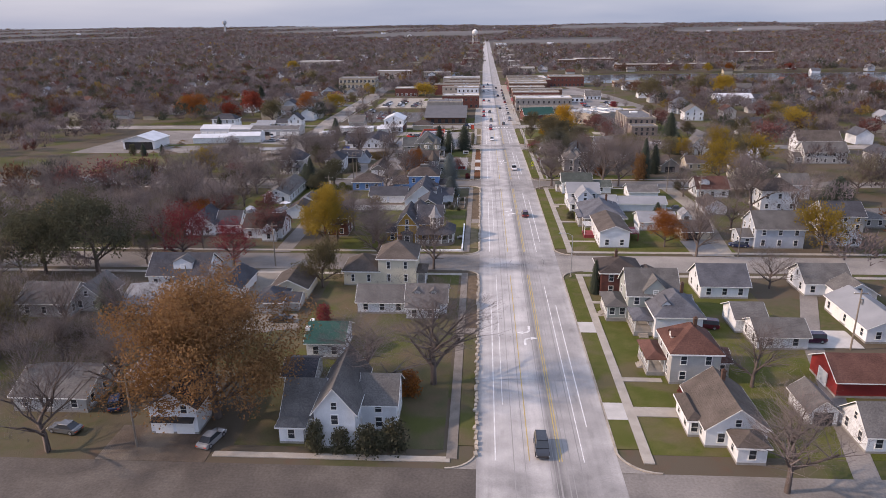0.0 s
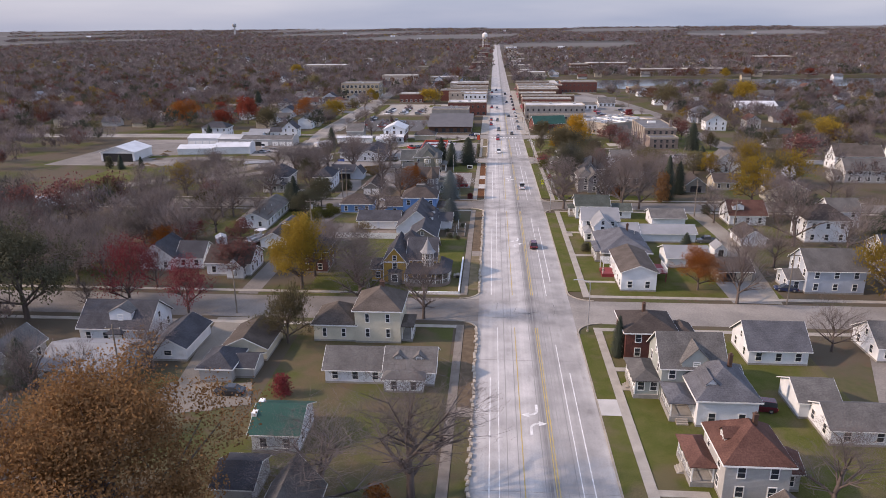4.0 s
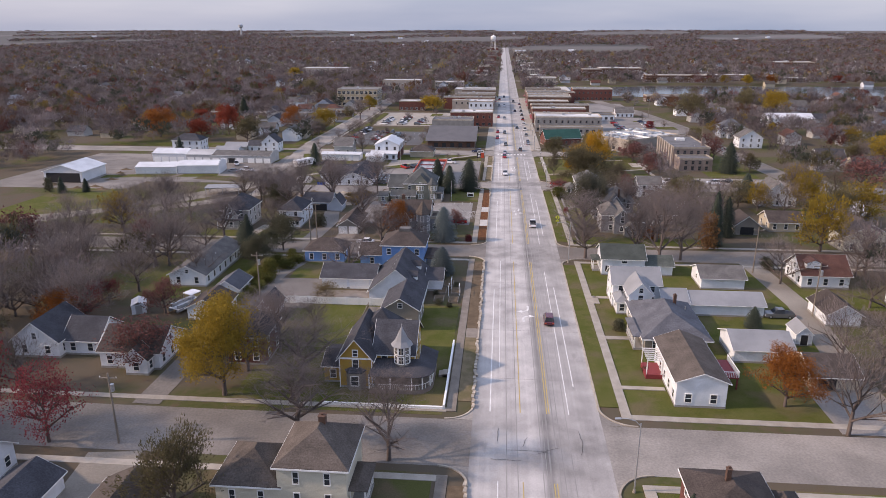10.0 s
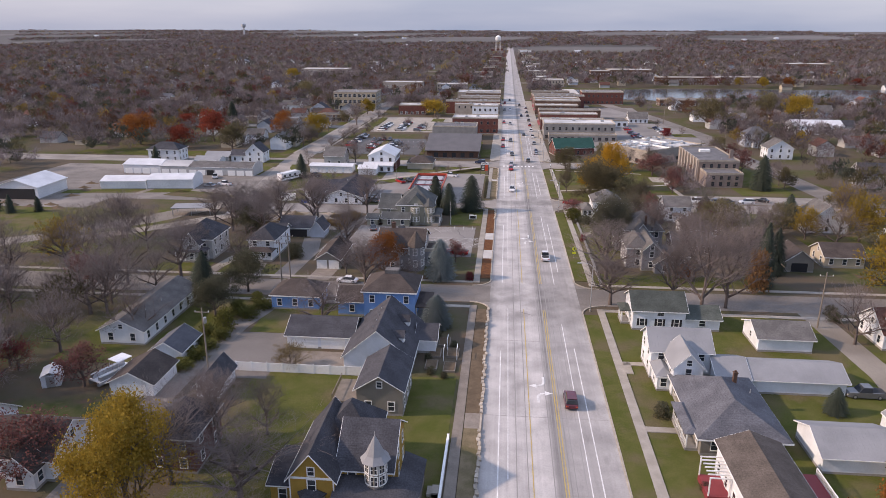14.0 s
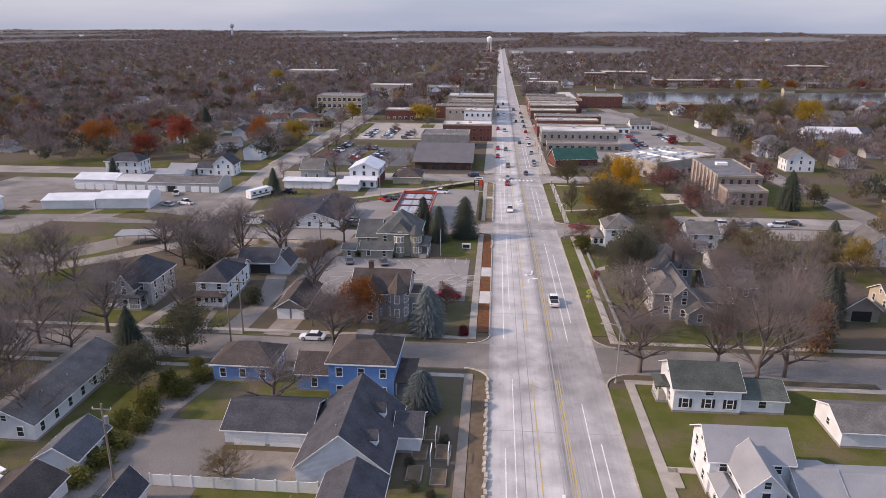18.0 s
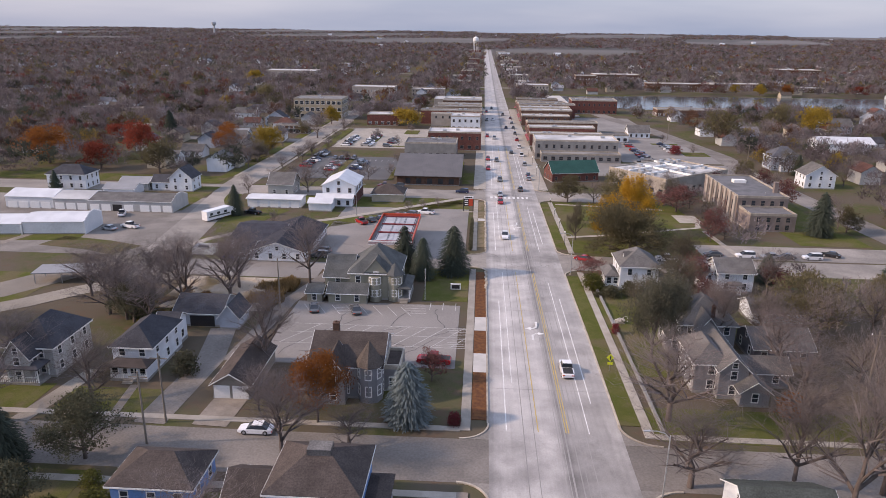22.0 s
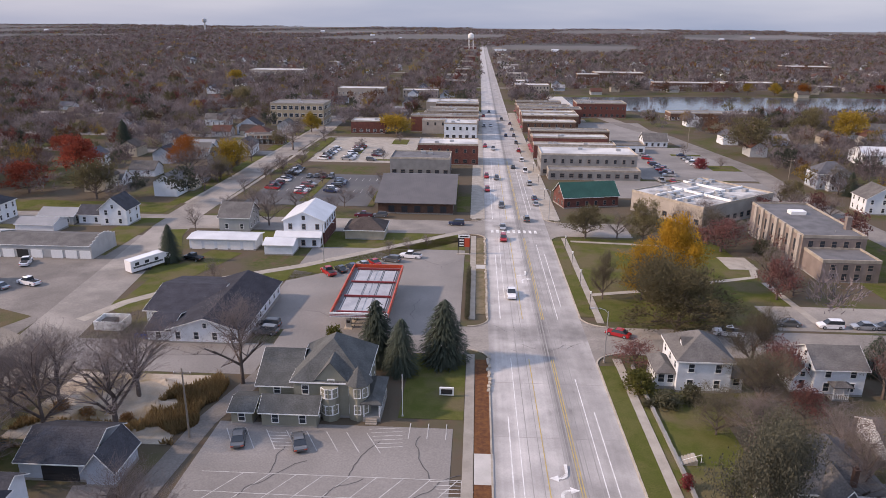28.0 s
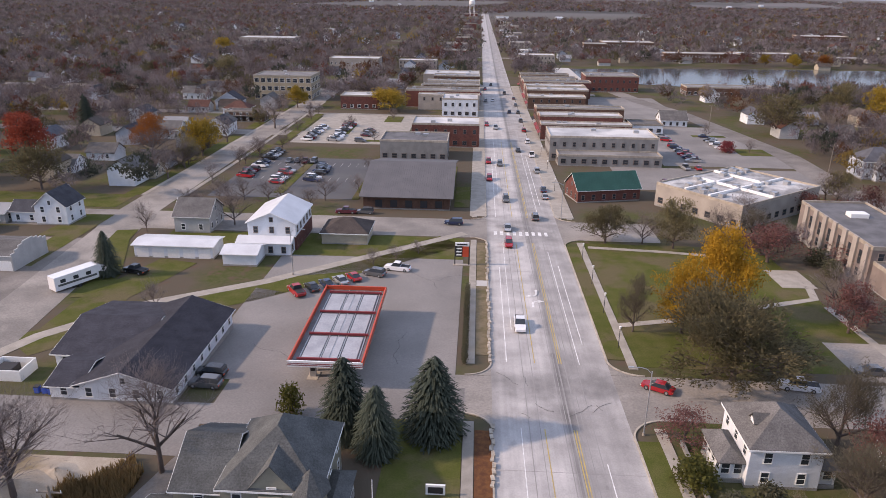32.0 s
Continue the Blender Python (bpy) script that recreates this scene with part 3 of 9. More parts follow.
def hip_roof(m, x0, x1, y0, y1, ze, zr, over, t=0.16):
    x0, x1, y0, y1 = x0 - over, x1 + over, y0 - over, y1 + over
    w, d = x1 - x0, y1 - y0
    k = min(w, d) / 2 * 0.92
    if w >= d:
        a, b = (x0 + k, (y0 + y1) / 2, zr), (x1 - k, (y0 + y1) / 2, zr)
    else:
        a, b = ((x0 + x1) / 2, y0 + k, zr), ((x0 + x1) / 2, y1 - k, zr)
    c = [(x0, y0, ze), (x1, y0, ze), (x1, y1, ze), (x0, y1, ze)]
    dn = (0, 0, -t)
    if w >= d:
        m.slab([c[0], c[1], b, a], dn).slab([c[1], c[2], b], dn).slab([c[2], c[3], a, b], dn).slab([c[3], c[0], a], dn)
    else:
        m.slab([c[0], c[1], a], dn).slab([c[1], c[2], b, a], dn).slab([c[2], c[3], b], dn).slab([c[3], c[0], a, b], dn)


def wing(house, w, wall, roof, wins=True, over=0.4, sides="SEW", skip="", wh=1.35, trim=None):
    """One block of a house: w = (x0, x1, y0, y1, eave, ridge, kind) in the house's own metres; kind x, y: gable along that axis, h: hip, f: flat."""
    x0, x1, y0, y1, ze, zr, kind = w
    m = Mesh().box(x0, x1, y0, y1, -0.6, ze)
    if kind == "x":
        cy = (y0 + y1) / 2
        m.slab([(x0, y0, ze), (x0, y1, ze), (x0, cy, zr - 0.12)], (0.15, 0, 0)).slab([(x1, y1, ze), (x1, y0, ze), (x1, cy, zr - 0.12)], (-0.15, 0, 0))
    if kind == "y":
        cx = (x0 + x1) / 2
        m.slab([(x1, y0, ze), (x0, y0, ze), (cx, y0, zr - 0.12)], (0, 0.15, 0)).slab([(x0, y1, ze), (x1, y1, ze), (cx, y1, zr - 0.12)], (0, -0.15, 0))
    part("wall", m, wall, house)
    part("foundation", Mesh().box(x0 - 0.03, x1 + 0.03, y0 - 0.03, y1 + 0.03, -0.6, 0.35), M_FOUND, house)
    r = Mesh()
    if kind in "xy":
        zo = gable_roof(r, x0, x1, y0, y1, ze + 0.1, zr + 0.1, over, kind)
    elif kind == "h":
        hip_roof(r, x0, x1, y0, y1, ze + 0.16, zr + 0.1, over)
    else:
        r.box(x0 + 0.25, x1 - 0.25, y0 + 0.25, y1 - 0.25, ze - 0.05, ze + 0.06)
        cope = Mesh()
        for a in ((x0 - 0.05, x1 + 0.05, y0 - 0.05, y0 + 0.25), (x0 - 0.05, x1 + 0.05, y1 - 0.25, y1 + 0.05),
                  (x0 - 0.05, x0 + 0.25, y0 + 0.25, y1 - 0.25), (x1 - 0.25, x1 + 0.05, y0 + 0.25, y1 - 0.25)):
            cope.box(*a, ze - 0.25, ze + 0.5)
        part("coping", cope, trim or M_KERB, house)
        m = None
    part("roof", r, roof, house)
    tr = Mesh()
    if kind == "x":
        tr.box(x0 - over, x1 + over, y0 - over - 0.05, y0 - over, zo - 0.17, zo - 0.03).box(x0 - over, x1 + over, y1 + over, y1 + over + 0.05, zo - 0.17, zo - 0.03)
        cy = (y0 + y1) / 2
        for xx in (x0 - over - 0.05, x1 + over):
            for yy in (y0 - over, y1 + over):
                tr.slab([(xx, yy, zo - 0.02), (xx, cy, zr + 0.08), (xx + 0.05, cy, zr + 0.08), (xx + 0.05, yy, zo - 0.02)], (0, 0, -0.15))
    elif kind == "y":
        tr.box(x0 - over - 0.05, x0 - over, y0 - over, y1 + over, zo - 0.17, zo - 0.03).box(x1 + over, x1 + over + 0.05, y0 - over, y1 + over, zo - 0.17, zo - 0.03)
        cx = (x0 + x1) / 2
        for yy in (y0 - over - 0.05, y1 + over):
            for xx in (x0 - over, x1 + over):
                tr.slab([(xx, yy, zo - 0.02), (cx, yy, zr + 0.08), (cx, yy + 0.05, zr + 0.08), (xx, yy + 0.05, zo - 0.02)], (0, 0, -0.15))
    elif kind == "h":
        o = over + 0.02
        tr.box(x0 - o, x1 + o, y0 - o - 0.04, y0 - o, ze - 0.12, ze + 0.1).box(x0 - o, x1 + o, y1 + o, y1 + o + 0.04, ze - 0.12, ze + 0.1)
        tr.box(x0 - o - 0.04, x0 - o, y0 - o, y1 + o, ze - 0.12, ze + 0.1).box(x1 + o, x1 + o + 0.04, y0 - o, y1 + o, ze - 0.12, ze + 0.1)
    if abs(house.matrix_basis.translation.x) > 62 or house.matrix_basis.translation.y > 330:
        if tr.v:
            part("fascia", tr, trim or M_TRIM, house)
        tr = Mesh()
    for i in range(len(tr.v) // 8):
        piece = Mesh()
        piece.v, piece.f = tr.v[8 * i:8 * i + 8], [tuple(k - 8 * i for k in f) for f in tr.f[6 * i:6 * i + 6]]
        part("fascia", piece, trim or M_TRIM, house)
    if wins:
        storeys = 2 if ze > 4.3 else 1
        box = (x0, x1, y0, y1)
        for s in sides:
            if s in skip:
                continue
            length = (x1 - x0) if s in "SN" else (y1 - y0)
            k = max(1, int(length / 2.9))
            for fl in range(storeys):
                up = 0.85 + fl * (ze / 2 if storeys == 2 else 0) if ze > 2.3 else 0.6
                hh = min(wh, ze - up - 0.3)
                if hh < 0.5:
                    continue
                for i in range(k):
                    window(house, box, s, (i + 0.5) / k * length - length / 2, up, 0.85, hh)
            if kind == "x" and s in "EW" and zr - ze > 1.9 or kind == "y" and s in "SN" and zr - ze > 1.9:
                window(house, box, s, 0, ze + 0.25, 0.7, min(1.0, (zr - ze) * 0.4))
    return w


def chimney(house, x, y, z0, z1, s=0.5, material=None):
    m = Mesh().box(x - s / 2, x + s / 2, y - s / 2, y + s / 2, z0, z1).box(x - s / 2 - 0.06, x + s / 2 + 0.06, y - s / 2 - 0.06, y + s / 2 + 0.06, z1, z1 + 0.12)
    m.box(x - 0.14, x + 0.14, y - 0.14, y + 0.14, z1 + 0.12, z1 + 0.35)
    part("chimney", m, material or W_DBRICK, house)


def vent(house, x, y, z):
    part("roof_vent", Mesh().rod((x, y, z - 0.3), (x, y, z + 0.35), 0.08, 0.08, 8), M_STEEL, house)


def dormer(house, x, y0, y1, z0, ze, zr, w, wall, roof, facing="S"):
    """A gabled dormer that looks out at y0 (S) and runs back to y1."""
    m = Mesh().box(x - w / 2, x + w / 2, y0, y1, z0, ze).slab([(x + w / 2, y0, ze), (x - w / 2, y0, ze), (x, y0, zr - 0.05)], (0, 0.1, 0))
    d = part("dormer", m, wall, house)
    r = Mesh()
    gable_roof(r, x - w / 2, x + w / 2, y0, y1, ze + 0.06, zr + 0.06, 0.2, "y", 0.1)
    part("dormer_roof", r, roof, d)
    fr, pa = window_mesh(min(0.8, w * 0.45), min(0.9, ze - z0 - 0.2))
    f = part("window", fr, None, d, at=pose(x, y0, z0 + 0.15))
    return d


def side_dormer(house, x0, x1, y, z0, ze, zr, w, wall, roof, sgn):
    """A gabled dormer that looks out to the east (sgn 1) or west (-1) at x0 and runs back to x1."""
    a, b = min(x0, x1), max(x0, x1)
    m = Mesh().box(a, b, y - w / 2, y + w / 2, z0, ze)
    d = part("dormer", m, wall, house)
    r = Mesh()
    gable_roof(r, a, b, y - w / 2, y + w / 2, ze + 0.06, zr + 0.06, 0.2, "x", 0.1)
    part("dormer_roof", r, roof, d)
    fr, pa = window_mesh(0.7, 0.8)
    part("window", fr, None, d, at=pose(x0, y, z0 + 0.2, 0, 0, 90 * sgn))
    return d


def porch(house, x0, x1, y0, y1, h, roof, rise=0.8, posts=3, floor=0.5, steps="", wall=None, deck=None, side="W"):
    """A covered porch on posts; steps: the side on which steps go down."""
    p = part("porch_floor", Mesh().box(x0, x1, y0, y1, -0.3, floor), deck or M_FOUND, house)
    r = Mesh()
    hip_roof(r, x0, x1, y0, y1, h, h + rise, 0.3, 0.12)
    part("porch_roof", r, roof, house)
    post = cached(("post", round(h - floor, 1)), lambda: Mesh().box(-0.08, 0.08, -0.08, 0.08, 0, h - floor).data("post", M_TRIM))
    pts = []
    long_y = (y1 - y0) > (x1 - x0)
    for k in range(posts):
        u = k / (posts - 1)
        if side in "WE":
            pts.append((x0 + 0.15 if side == "W" else x1 - 0.15, y0 + 0.15 + u * (y1 - y0 - 0.3)))
        else:
            pts.append((x0 + 0.15 + u * (x1 - x0 - 0.3), y0 + 0.15))
    pts.append((x1 - 0.15, y0 + 0.15) if side == "W" else (x0 + 0.15, y0 + 0.15) if side == "E" else (x1 - 0.15, y1 - 0.15))
    for x, y in pts:
        part("post", post, None, house, at=pose(x, y, floor))
    rail = Mesh()
    for (xa, ya), (xb, yb) in zip(pts, pts[1:posts]):
        rail.rod((xa, ya, floor + 0.85), (xb, yb, floor + 0.85), 0.05, 0.05, 4)
        k = max(2, int(math.hypot(xb - xa, yb - ya) / 0.3))
        for i in range(1, k):
            x, y = xa + (xb - xa) * i / k, ya + (yb - ya) * i / k
            rail.box(x - 0.025, x + 0.025, y - 0.025, y + 0.025, floor, floor + 0.85)
    part("railing", rail, M_TRIM, house)
    if wall:
        part("porch_wall", Mesh().box(x0 + 0.2, x1, y0 + 0.2, y1 - 0.1, floor, h - 0.05), wall, house)
        for s in "S" + side:
            ln = (x1 - x0) if s == "S" else (y1 - y0)
            for i in range(max(1, int(ln / 1.3))):
                window(house, (x0 + 0.2, x1, y0 + 0.2, y1 - 0.1), s, (i + 0.5) * ln / max(1, int(ln / 1.3)) - ln / 2, floor + 0.7, 0.9, max(0.6, h - floor - 1.1))
    if steps:
        st = Mesh()
        cy = (y0 + y1) / 2
        for k in range(3):
            if steps == "W":
                st.box(x0 - 0.3 * (k + 1), x0 - 0.3 * k, cy - 0.8, cy + 0.8, -0.3, floor - (k + 1) * floor / 4)
            elif steps == "E":
                st.box(x1 + 0.3 * k, x1 + 0.3 * (k + 1), cy - 0.8, cy + 0.8, -0.3, floor - (k + 1) * floor / 4)
            else:
                st.box((x0 + x1) / 2 - 0.8, (x0 + x1) / 2 + 0.8, y0 - 0.3 * (k + 1), y0 - 0.3 * k, -0.3, floor - (k + 1) * floor / 4)
        part("steps", st, M_WALK, house)


FOOT = []


def house(name, label, wings, wall, roof, category="house", wins=True, sides="", over=0.4, group="", turn=0.0, trim=None):
    """A house of several blocks given in world metres. Returns the thing and the blocks in its own metres."""
    a = wings[0]
    cx, cy = (a[0] + a[1]) / 2, (a[2] + a[3]) / 2
    ob = thing(name, cx, cy, gz(a[2]), label, category, turn, group)
    own = []
    FOOT.extend((w[0], w[1], w[2], w[3]) for w in wings)
    sides = sides or ("SW" if cx > 11 else "SE")
    for w in wings:
        l = (w[0] - cx, w[1] - cx, w[2] - cy, w[3] - cy, *w[4:])
        own.append(wing(ob, l, wall, roof, wins, over, sides, trim=trim))
    return ob, own


def car_meshes(kind, paint_mat):
    def make():
        L, W, H = {"sedan": (4.7, 1.82, 1.45), "suv": (4.8, 1.9, 1.75), "pickup": (5.7, 2.0, 1.85), "van": (5.1, 1.95, 1.85)}[kind]
        hl, hw = L / 2, W / 2
        belt = H * 0.56

        def loft(rows):
            m = Mesh()
            for x, zl, zh, w0, w1 in rows:
                m.v += [(-w0, x, zl), (w0, x, zl), (w1, x, zh), (-w1, x, zh)]
            for i in range(len(rows) - 1):
                a = 4 * i
                m.f += [(a + k, a + (k + 1) % 4, a + 4 + (k + 1) % 4, a + 4 + k) for k in range(4)]
            m.f += [(3, 2, 1, 0), tuple(4 * (len(rows) - 1) + k for k in range(4))]
            return m
        hood = belt * 0.98
        body = loft([(-hl, 0.38, belt * 0.82, hw * 0.86, hw * 0.82), (-hl + 0.25, 0.25, belt, hw * 0.97, hw * 0.93), (-0.3 * L, 0.22, belt + 0.03, hw, hw * 0.95),
                     (0.18 * L, 0.22, belt + 0.02, hw, hw * 0.95), (hl - 0.35, 0.25, hood * 0.9, hw * 0.97, hw * 0.88), (hl, 0.36, hood * 0.72, hw * 0.84, hw * 0.76)])
        if kind == "pickup":
            glass = loft([(-0.12 * L, belt, H - 0.06, hw * 0.9, hw * 0.74), (0.10 * L, belt, H - 0.05, hw * 0.9, hw * 0.74), (0.22 * L, belt, belt + 0.05, hw * 0.9, hw * 0.86)])
            top = loft([(-0.12 * L, H - 0.06, H, hw * 0.75, hw * 0.7), (0.11 * L, H - 0.06, H, hw * 0.75, hw * 0.7)])
            extra = Mesh().box(-hw * 0.78, hw * 0.78, -hl + 0.18, -0.14 * L, belt - 0.02, belt + 0.045)
        else:
            back = -0.36 * L if kind == "sedan" else -hl + 0.18
            glass = loft([(back, belt, belt + 0.04 if kind == "sedan" else H - 0.15, hw * 0.9, hw * (0.86 if kind == "sedan" else 0.74)), (-0.2 * L, belt, H - 0.05, hw * 0.9, hw * 0.72),
                          (0.06 * L, belt, H - 0.05, hw * 0.9, hw * 0.72), (0.24 * L, belt, belt + 0.05, hw * 0.9, hw * 0.86)])
            top = loft([((-0.22 if kind == "sedan" else -0.42) * L, H - 0.07, H - 0.02, hw * 0.74, hw * 0.68), (-0.1 * L, H - 0.06, H, hw * 0.74, hw * 0.68), (0.08 * L, H - 0.07, H - 0.02, hw * 0.74, hw * 0.68)])
            extra = None
        wheel = Mesh().rod((-0.11, 0, 0), (0.11, 0, 0), 0.34, 0.34, 12)
        wheel.f.append(tuple(range(12)))
        rim = Mesh().rod((-0.12, 0, 0), (0.12, 0, 0), 0.2, 0.2, 8)
        rim.f.append(tuple(range(8)))
        light = Mesh().box(-0.2, 0.2, -0.04, 0.04, -0.08, 0.08)
        return (body.data("body", paint_mat), glass.data("window_glass", M_GLASS), top.data("roof_panel", paint_mat), extra and extra.data("load_bed", M_BLACK),
                wheel.data("wheel", M_BLACK), rim.data("rim", M_STEEL), light.data("headlight", M_TRIM), light.data("tail_light", M_REDTRIM), L, W, belt)
    return cached(("car", kind, paint_mat.name), make)


def car(kind, x, y, turn, paint_mat, label):
    """turn 0: the nose points along +y."""
    body, glass, top, extra, wheel, rim, hl, tl, L, W, belt = car_meshes(kind, paint_mat)
    slope = math.degrees(math.atan2(gz(y + 2) - gz(y - 2), 4))
    ob = thing("pickup_truck" if kind == "pickup" else "car", x, y, gz(y) + 0.06, label, "truck" if kind == "pickup" else "car")
    ob.matrix_basis = pose(x, y, gz(y) + 0.06, slope, 0, 0) @ pose(0, 0, 0, 0, 0, turn)
    part("body", body, None, ob)
    part("window_glass", glass, None, ob)
    part("roof_panel", top, None, ob)
    if extra:
        part("load_bed", extra, None, ob)
    if y > 440:
        def four():
            m = Mesh()
            for sx in (-1, 1):
                for sy in (-0.31, 0.31):
                    m.rod((sx * (W / 2 - 0.1) - 0.11, sy * L, 0.34), (sx * (W / 2 - 0.1) + 0.11, sy * L, 0.34), 0.34, 0.34, 10)
            return m.data("wheels", M_BLACK)
        part("wheels", cached(("wheels", kind), four), None, ob)
        return ob
    for sx in (-1, 1):
        for sy in (-0.31, 0.31):
            w = part("wheel", wheel, None, ob, at=pose(sx * (W / 2 - 0.1), sy * L, 0.34))
            part("rim", rim, None, w)
        part("headlight", hl, None, ob, at=pose(sx * W * 0.33, L / 2 - 0.06, belt * 0.62))
        part("tail_light", tl, None, ob, at=pose(sx * W * 0.36, -L / 2 + 0.02, belt * 0.7))
    return ob


C_WHITE = paint("white_car_paint", (0.75, 0.75, 0.76), 0.25, coat=0.5)
C_BLACK = paint("black_car_paint", (0.02, 0.02, 0.023), 0.2, coat=0.5)
C_GREY = paint("grey_car_paint", (0.14, 0.145, 0.15), 0.25, 0.3, 0.5)
C_SILVER = paint("silver_car_paint", (0.42, 0.43, 0.44), 0.25, 0.4, 0.5)
C_RED = paint("red_car_paint", (0.35, 0.015, 0.02), 0.25, coat=0.5)
C_MAROON = paint("maroon_car_paint", (0.10, 0.012, 0.022), 0.25, coat=0.5)
C_NAVY = paint("navy_car_paint", (0.02, 0.03, 0.07), 0.25, coat=0.5)
C_PURPLE = paint("dark_purple_car_paint", (0.06, 0.012, 0.035), 0.25, coat=0.5)


# ---------------------------------------------------------------- the land
def land():
    xs = [-4800, -3200, -2000, -1200, -700, -400, -200, -100, -40, 0, 40, 100, 200, 400, 700, 1200, 2000, 3200, 4800]
    ys = sorted(set([-900, 0, 100] + [y for y in GY if y > -900]))
    m = Mesh()
    for y in ys:
        for x in xs:
            m.v.append((x, y, gz(y)))
    k = len(xs)
    m.f = [(j * k + i, j * k + i + 1, (j + 1) * k + i + 1, (j + 1) * k + i) for j in range(len(ys) - 1) for i in range(k - 1)]
    tagged(part("ground", m, M_GROUND), "autumn lawns with fallen leaves running out to fields greyed with painted haze", "ground", "", "structure")


land()
KL, KR = 2.4, 20.5                       # kerbs of the main road
CROSS = ((58, 74), (146.5, 157.5), (232, 241.5), (317, 329), (394, 409))     # side streets
road = sheet("road", KL, KR, -300, 2600, 0.03, M_ROAD, "wide pale worn concrete main road with turning lane", step=12, category="road")
for i, (a, b) in enumerate(CROSS):
    sheet("road", KR, 420 if i != 4 else 44, a, b, 0.02, M_STREETL if i in (0, 2) else M_STREET, "grey patched side street meeting the main road", category="road")
    sheet("road", -260 if i != 3 else -36, KL, a, b - (1.5 if i == 3 else 0), 0.02, (M_STREETD, M_STREETL, M_STREETL, M_STREET, M_STREET)[i], "grey patched side street meeting the main road", category="road")
for y, w in ((520, 10), (570, 9), (660, 10), (900, 10), (1100, 10)):
    sheet("road", -300, KL, y, y + w, 0.02, M_STREET, "grey patched downtown side street", category="road")
    sheet("road", KR, 70, y, y + w, 0.02, M_STREET, "grey patched downtown side street", category="road")


def line(x, y0, y1, w, material, name, dz=0.045):
    sheet(name, x - w / 2, x + w / 2, y0, y1, dz, material, "", parent=road)


SPANS = ((-100, 56), (76, 144), (160, 229), (244, 314), (332, 391), (412, 515))
for a, b in SPANS:
    line(9.2, a, b, 0.14, M_YELLOWLINE, "yellow_line")
    line(13.0, a, b, 0.14, M_YELLOWLINE, "yellow_line")
    line(13.36, a, b, 0.14, M_YELLOWLINE, "yellow_line")
    q = (b - a)
    line(4.85, a, a + q * 0.72, 0.16, M_WHITELINE, "white_line")
    line(6.1, a + q * 0.2, b, 0.12, M_WHITELINE, "white_line")
    line(16.15, a, b - q * 0.1, 0.13, M_WHITELINE, "white_line")
    line(17.55, a + q * 0.12, b - q * 0.25, 0.15, M_WHITELINE, "white_line")


def arrow_mesh(flip):
    m = Mesh()
    pts = []
    for k in range(7):
        q = k / 6 * math.pi / 2
        pts.append((flip * (0.9 - 0.9 * math.cos(q)), 0.9 * math.sin(q) * 1.0 - 0.9))
    for (xa, ya), (xb, yb) in zip(pts, pts[1:]):
        m.poly([(xa - flip * 0.14, ya, 0), (xa + flip * 0.16, ya - 0.05, 0), (xb + flip * 0.16, yb - 0.2, 0), (xb - flip * 0.14, yb + 0.14, 0)])
    m.poly([(flip * 0.85, -0.5, 0), (flip * 1.75, 0.0, 0), (flip * 0.85, 0.5, 0)])
    m.poly([(-0.15, -2.2, 0), (0.15, -2.2, 0), (0.15, -0.9, 0), (-0.15, -0.9, 0)])
    return m


for y in (112.0, 195.5, 277.5, 356.5):
    for dy, turn in ((0, 0), (2.2, 180)):
        m = arrow_mesh(1)
        part("arrow_marking", m, M_WHITELINE, road, "white turn arrow painted on the road", pose(11.1 - (0.5 if turn == 0 else -0.5), y + dy, gz(y) + 0.05, math.degrees(math.atan2(gz(y + 3) - gz(y - 3), 6)), 0, turn) @ Matrix.Diagonal((1.3, 1.3, 1, 1)))
for k in range(9):
    line(4.5 + k * 1.55, 396.5, 399.5, 0.75, M_WHITELINE, "crosswalk_bar")

# kerbs, verges, walks along the main road, block by block
BLOCKS = ((-60, 56), (76, 144.5), (159.5, 230), (243.5, 315), (331, 392), (411, 518))
for bi, (a, b) in enumerate(BLOCKS):
    sheet("verge", KR + 0.25, 23.6, a + 3, b - 3, 0.13, M_LAWN, "green grass verge beside the kerb", category="verge")
    w = sheet("pavement", 23.6, 25.0, a, b, 0.15, M_WALK, "pale concrete footway with square slabs", category="pavement")
    sheet("pavement", -1.5, -0.1, a, b, 0.14, M_WALKOLD if bi < 3 else M_WALK, "worn concrete footway", category="pavement")
    for x in (KL - 0.25, KR):
        sheet("kerb", x, x + 0.25, a + 2, b - 2, 0.17, M_KERB, "worn concrete kerb", category="kerb")
for a, b, kind in ((-57, 54, 0), (79, 113, 1), (115.5, 142.5, 0), (162.5, 184.6, 2), (188.6, 228, 0), (246.5, 261, 3), (268, 277.8, 3), (284.5, 313, 3), (334, 363, 2), (366, 390, 2), (414, 516, 1)):
    sheet("verge", 0.0, KL - 0.25, a, b, 0.12, (M_DIRT, M_DULL, M_DRYGRASS, M_MULCH)[kind],
          ("strip of bare soil between kerb and footway", "strip of dull grass between kerb and footway", "strip of dry grass between kerb and footway", "bed of red-brown mulch between kerb and footway")[kind], category="verge")
for a, b in ((113, 115.5), (184.6, 188.6), (261, 268), (277.8, 284.5), (363, 366)):
    sheet("driveway", 0.0, KL + 0.1, a, b, 0.13, M_APRON if a > 200 else M_WALKOLD, "concrete crossing between the verge beds", category="driveway")
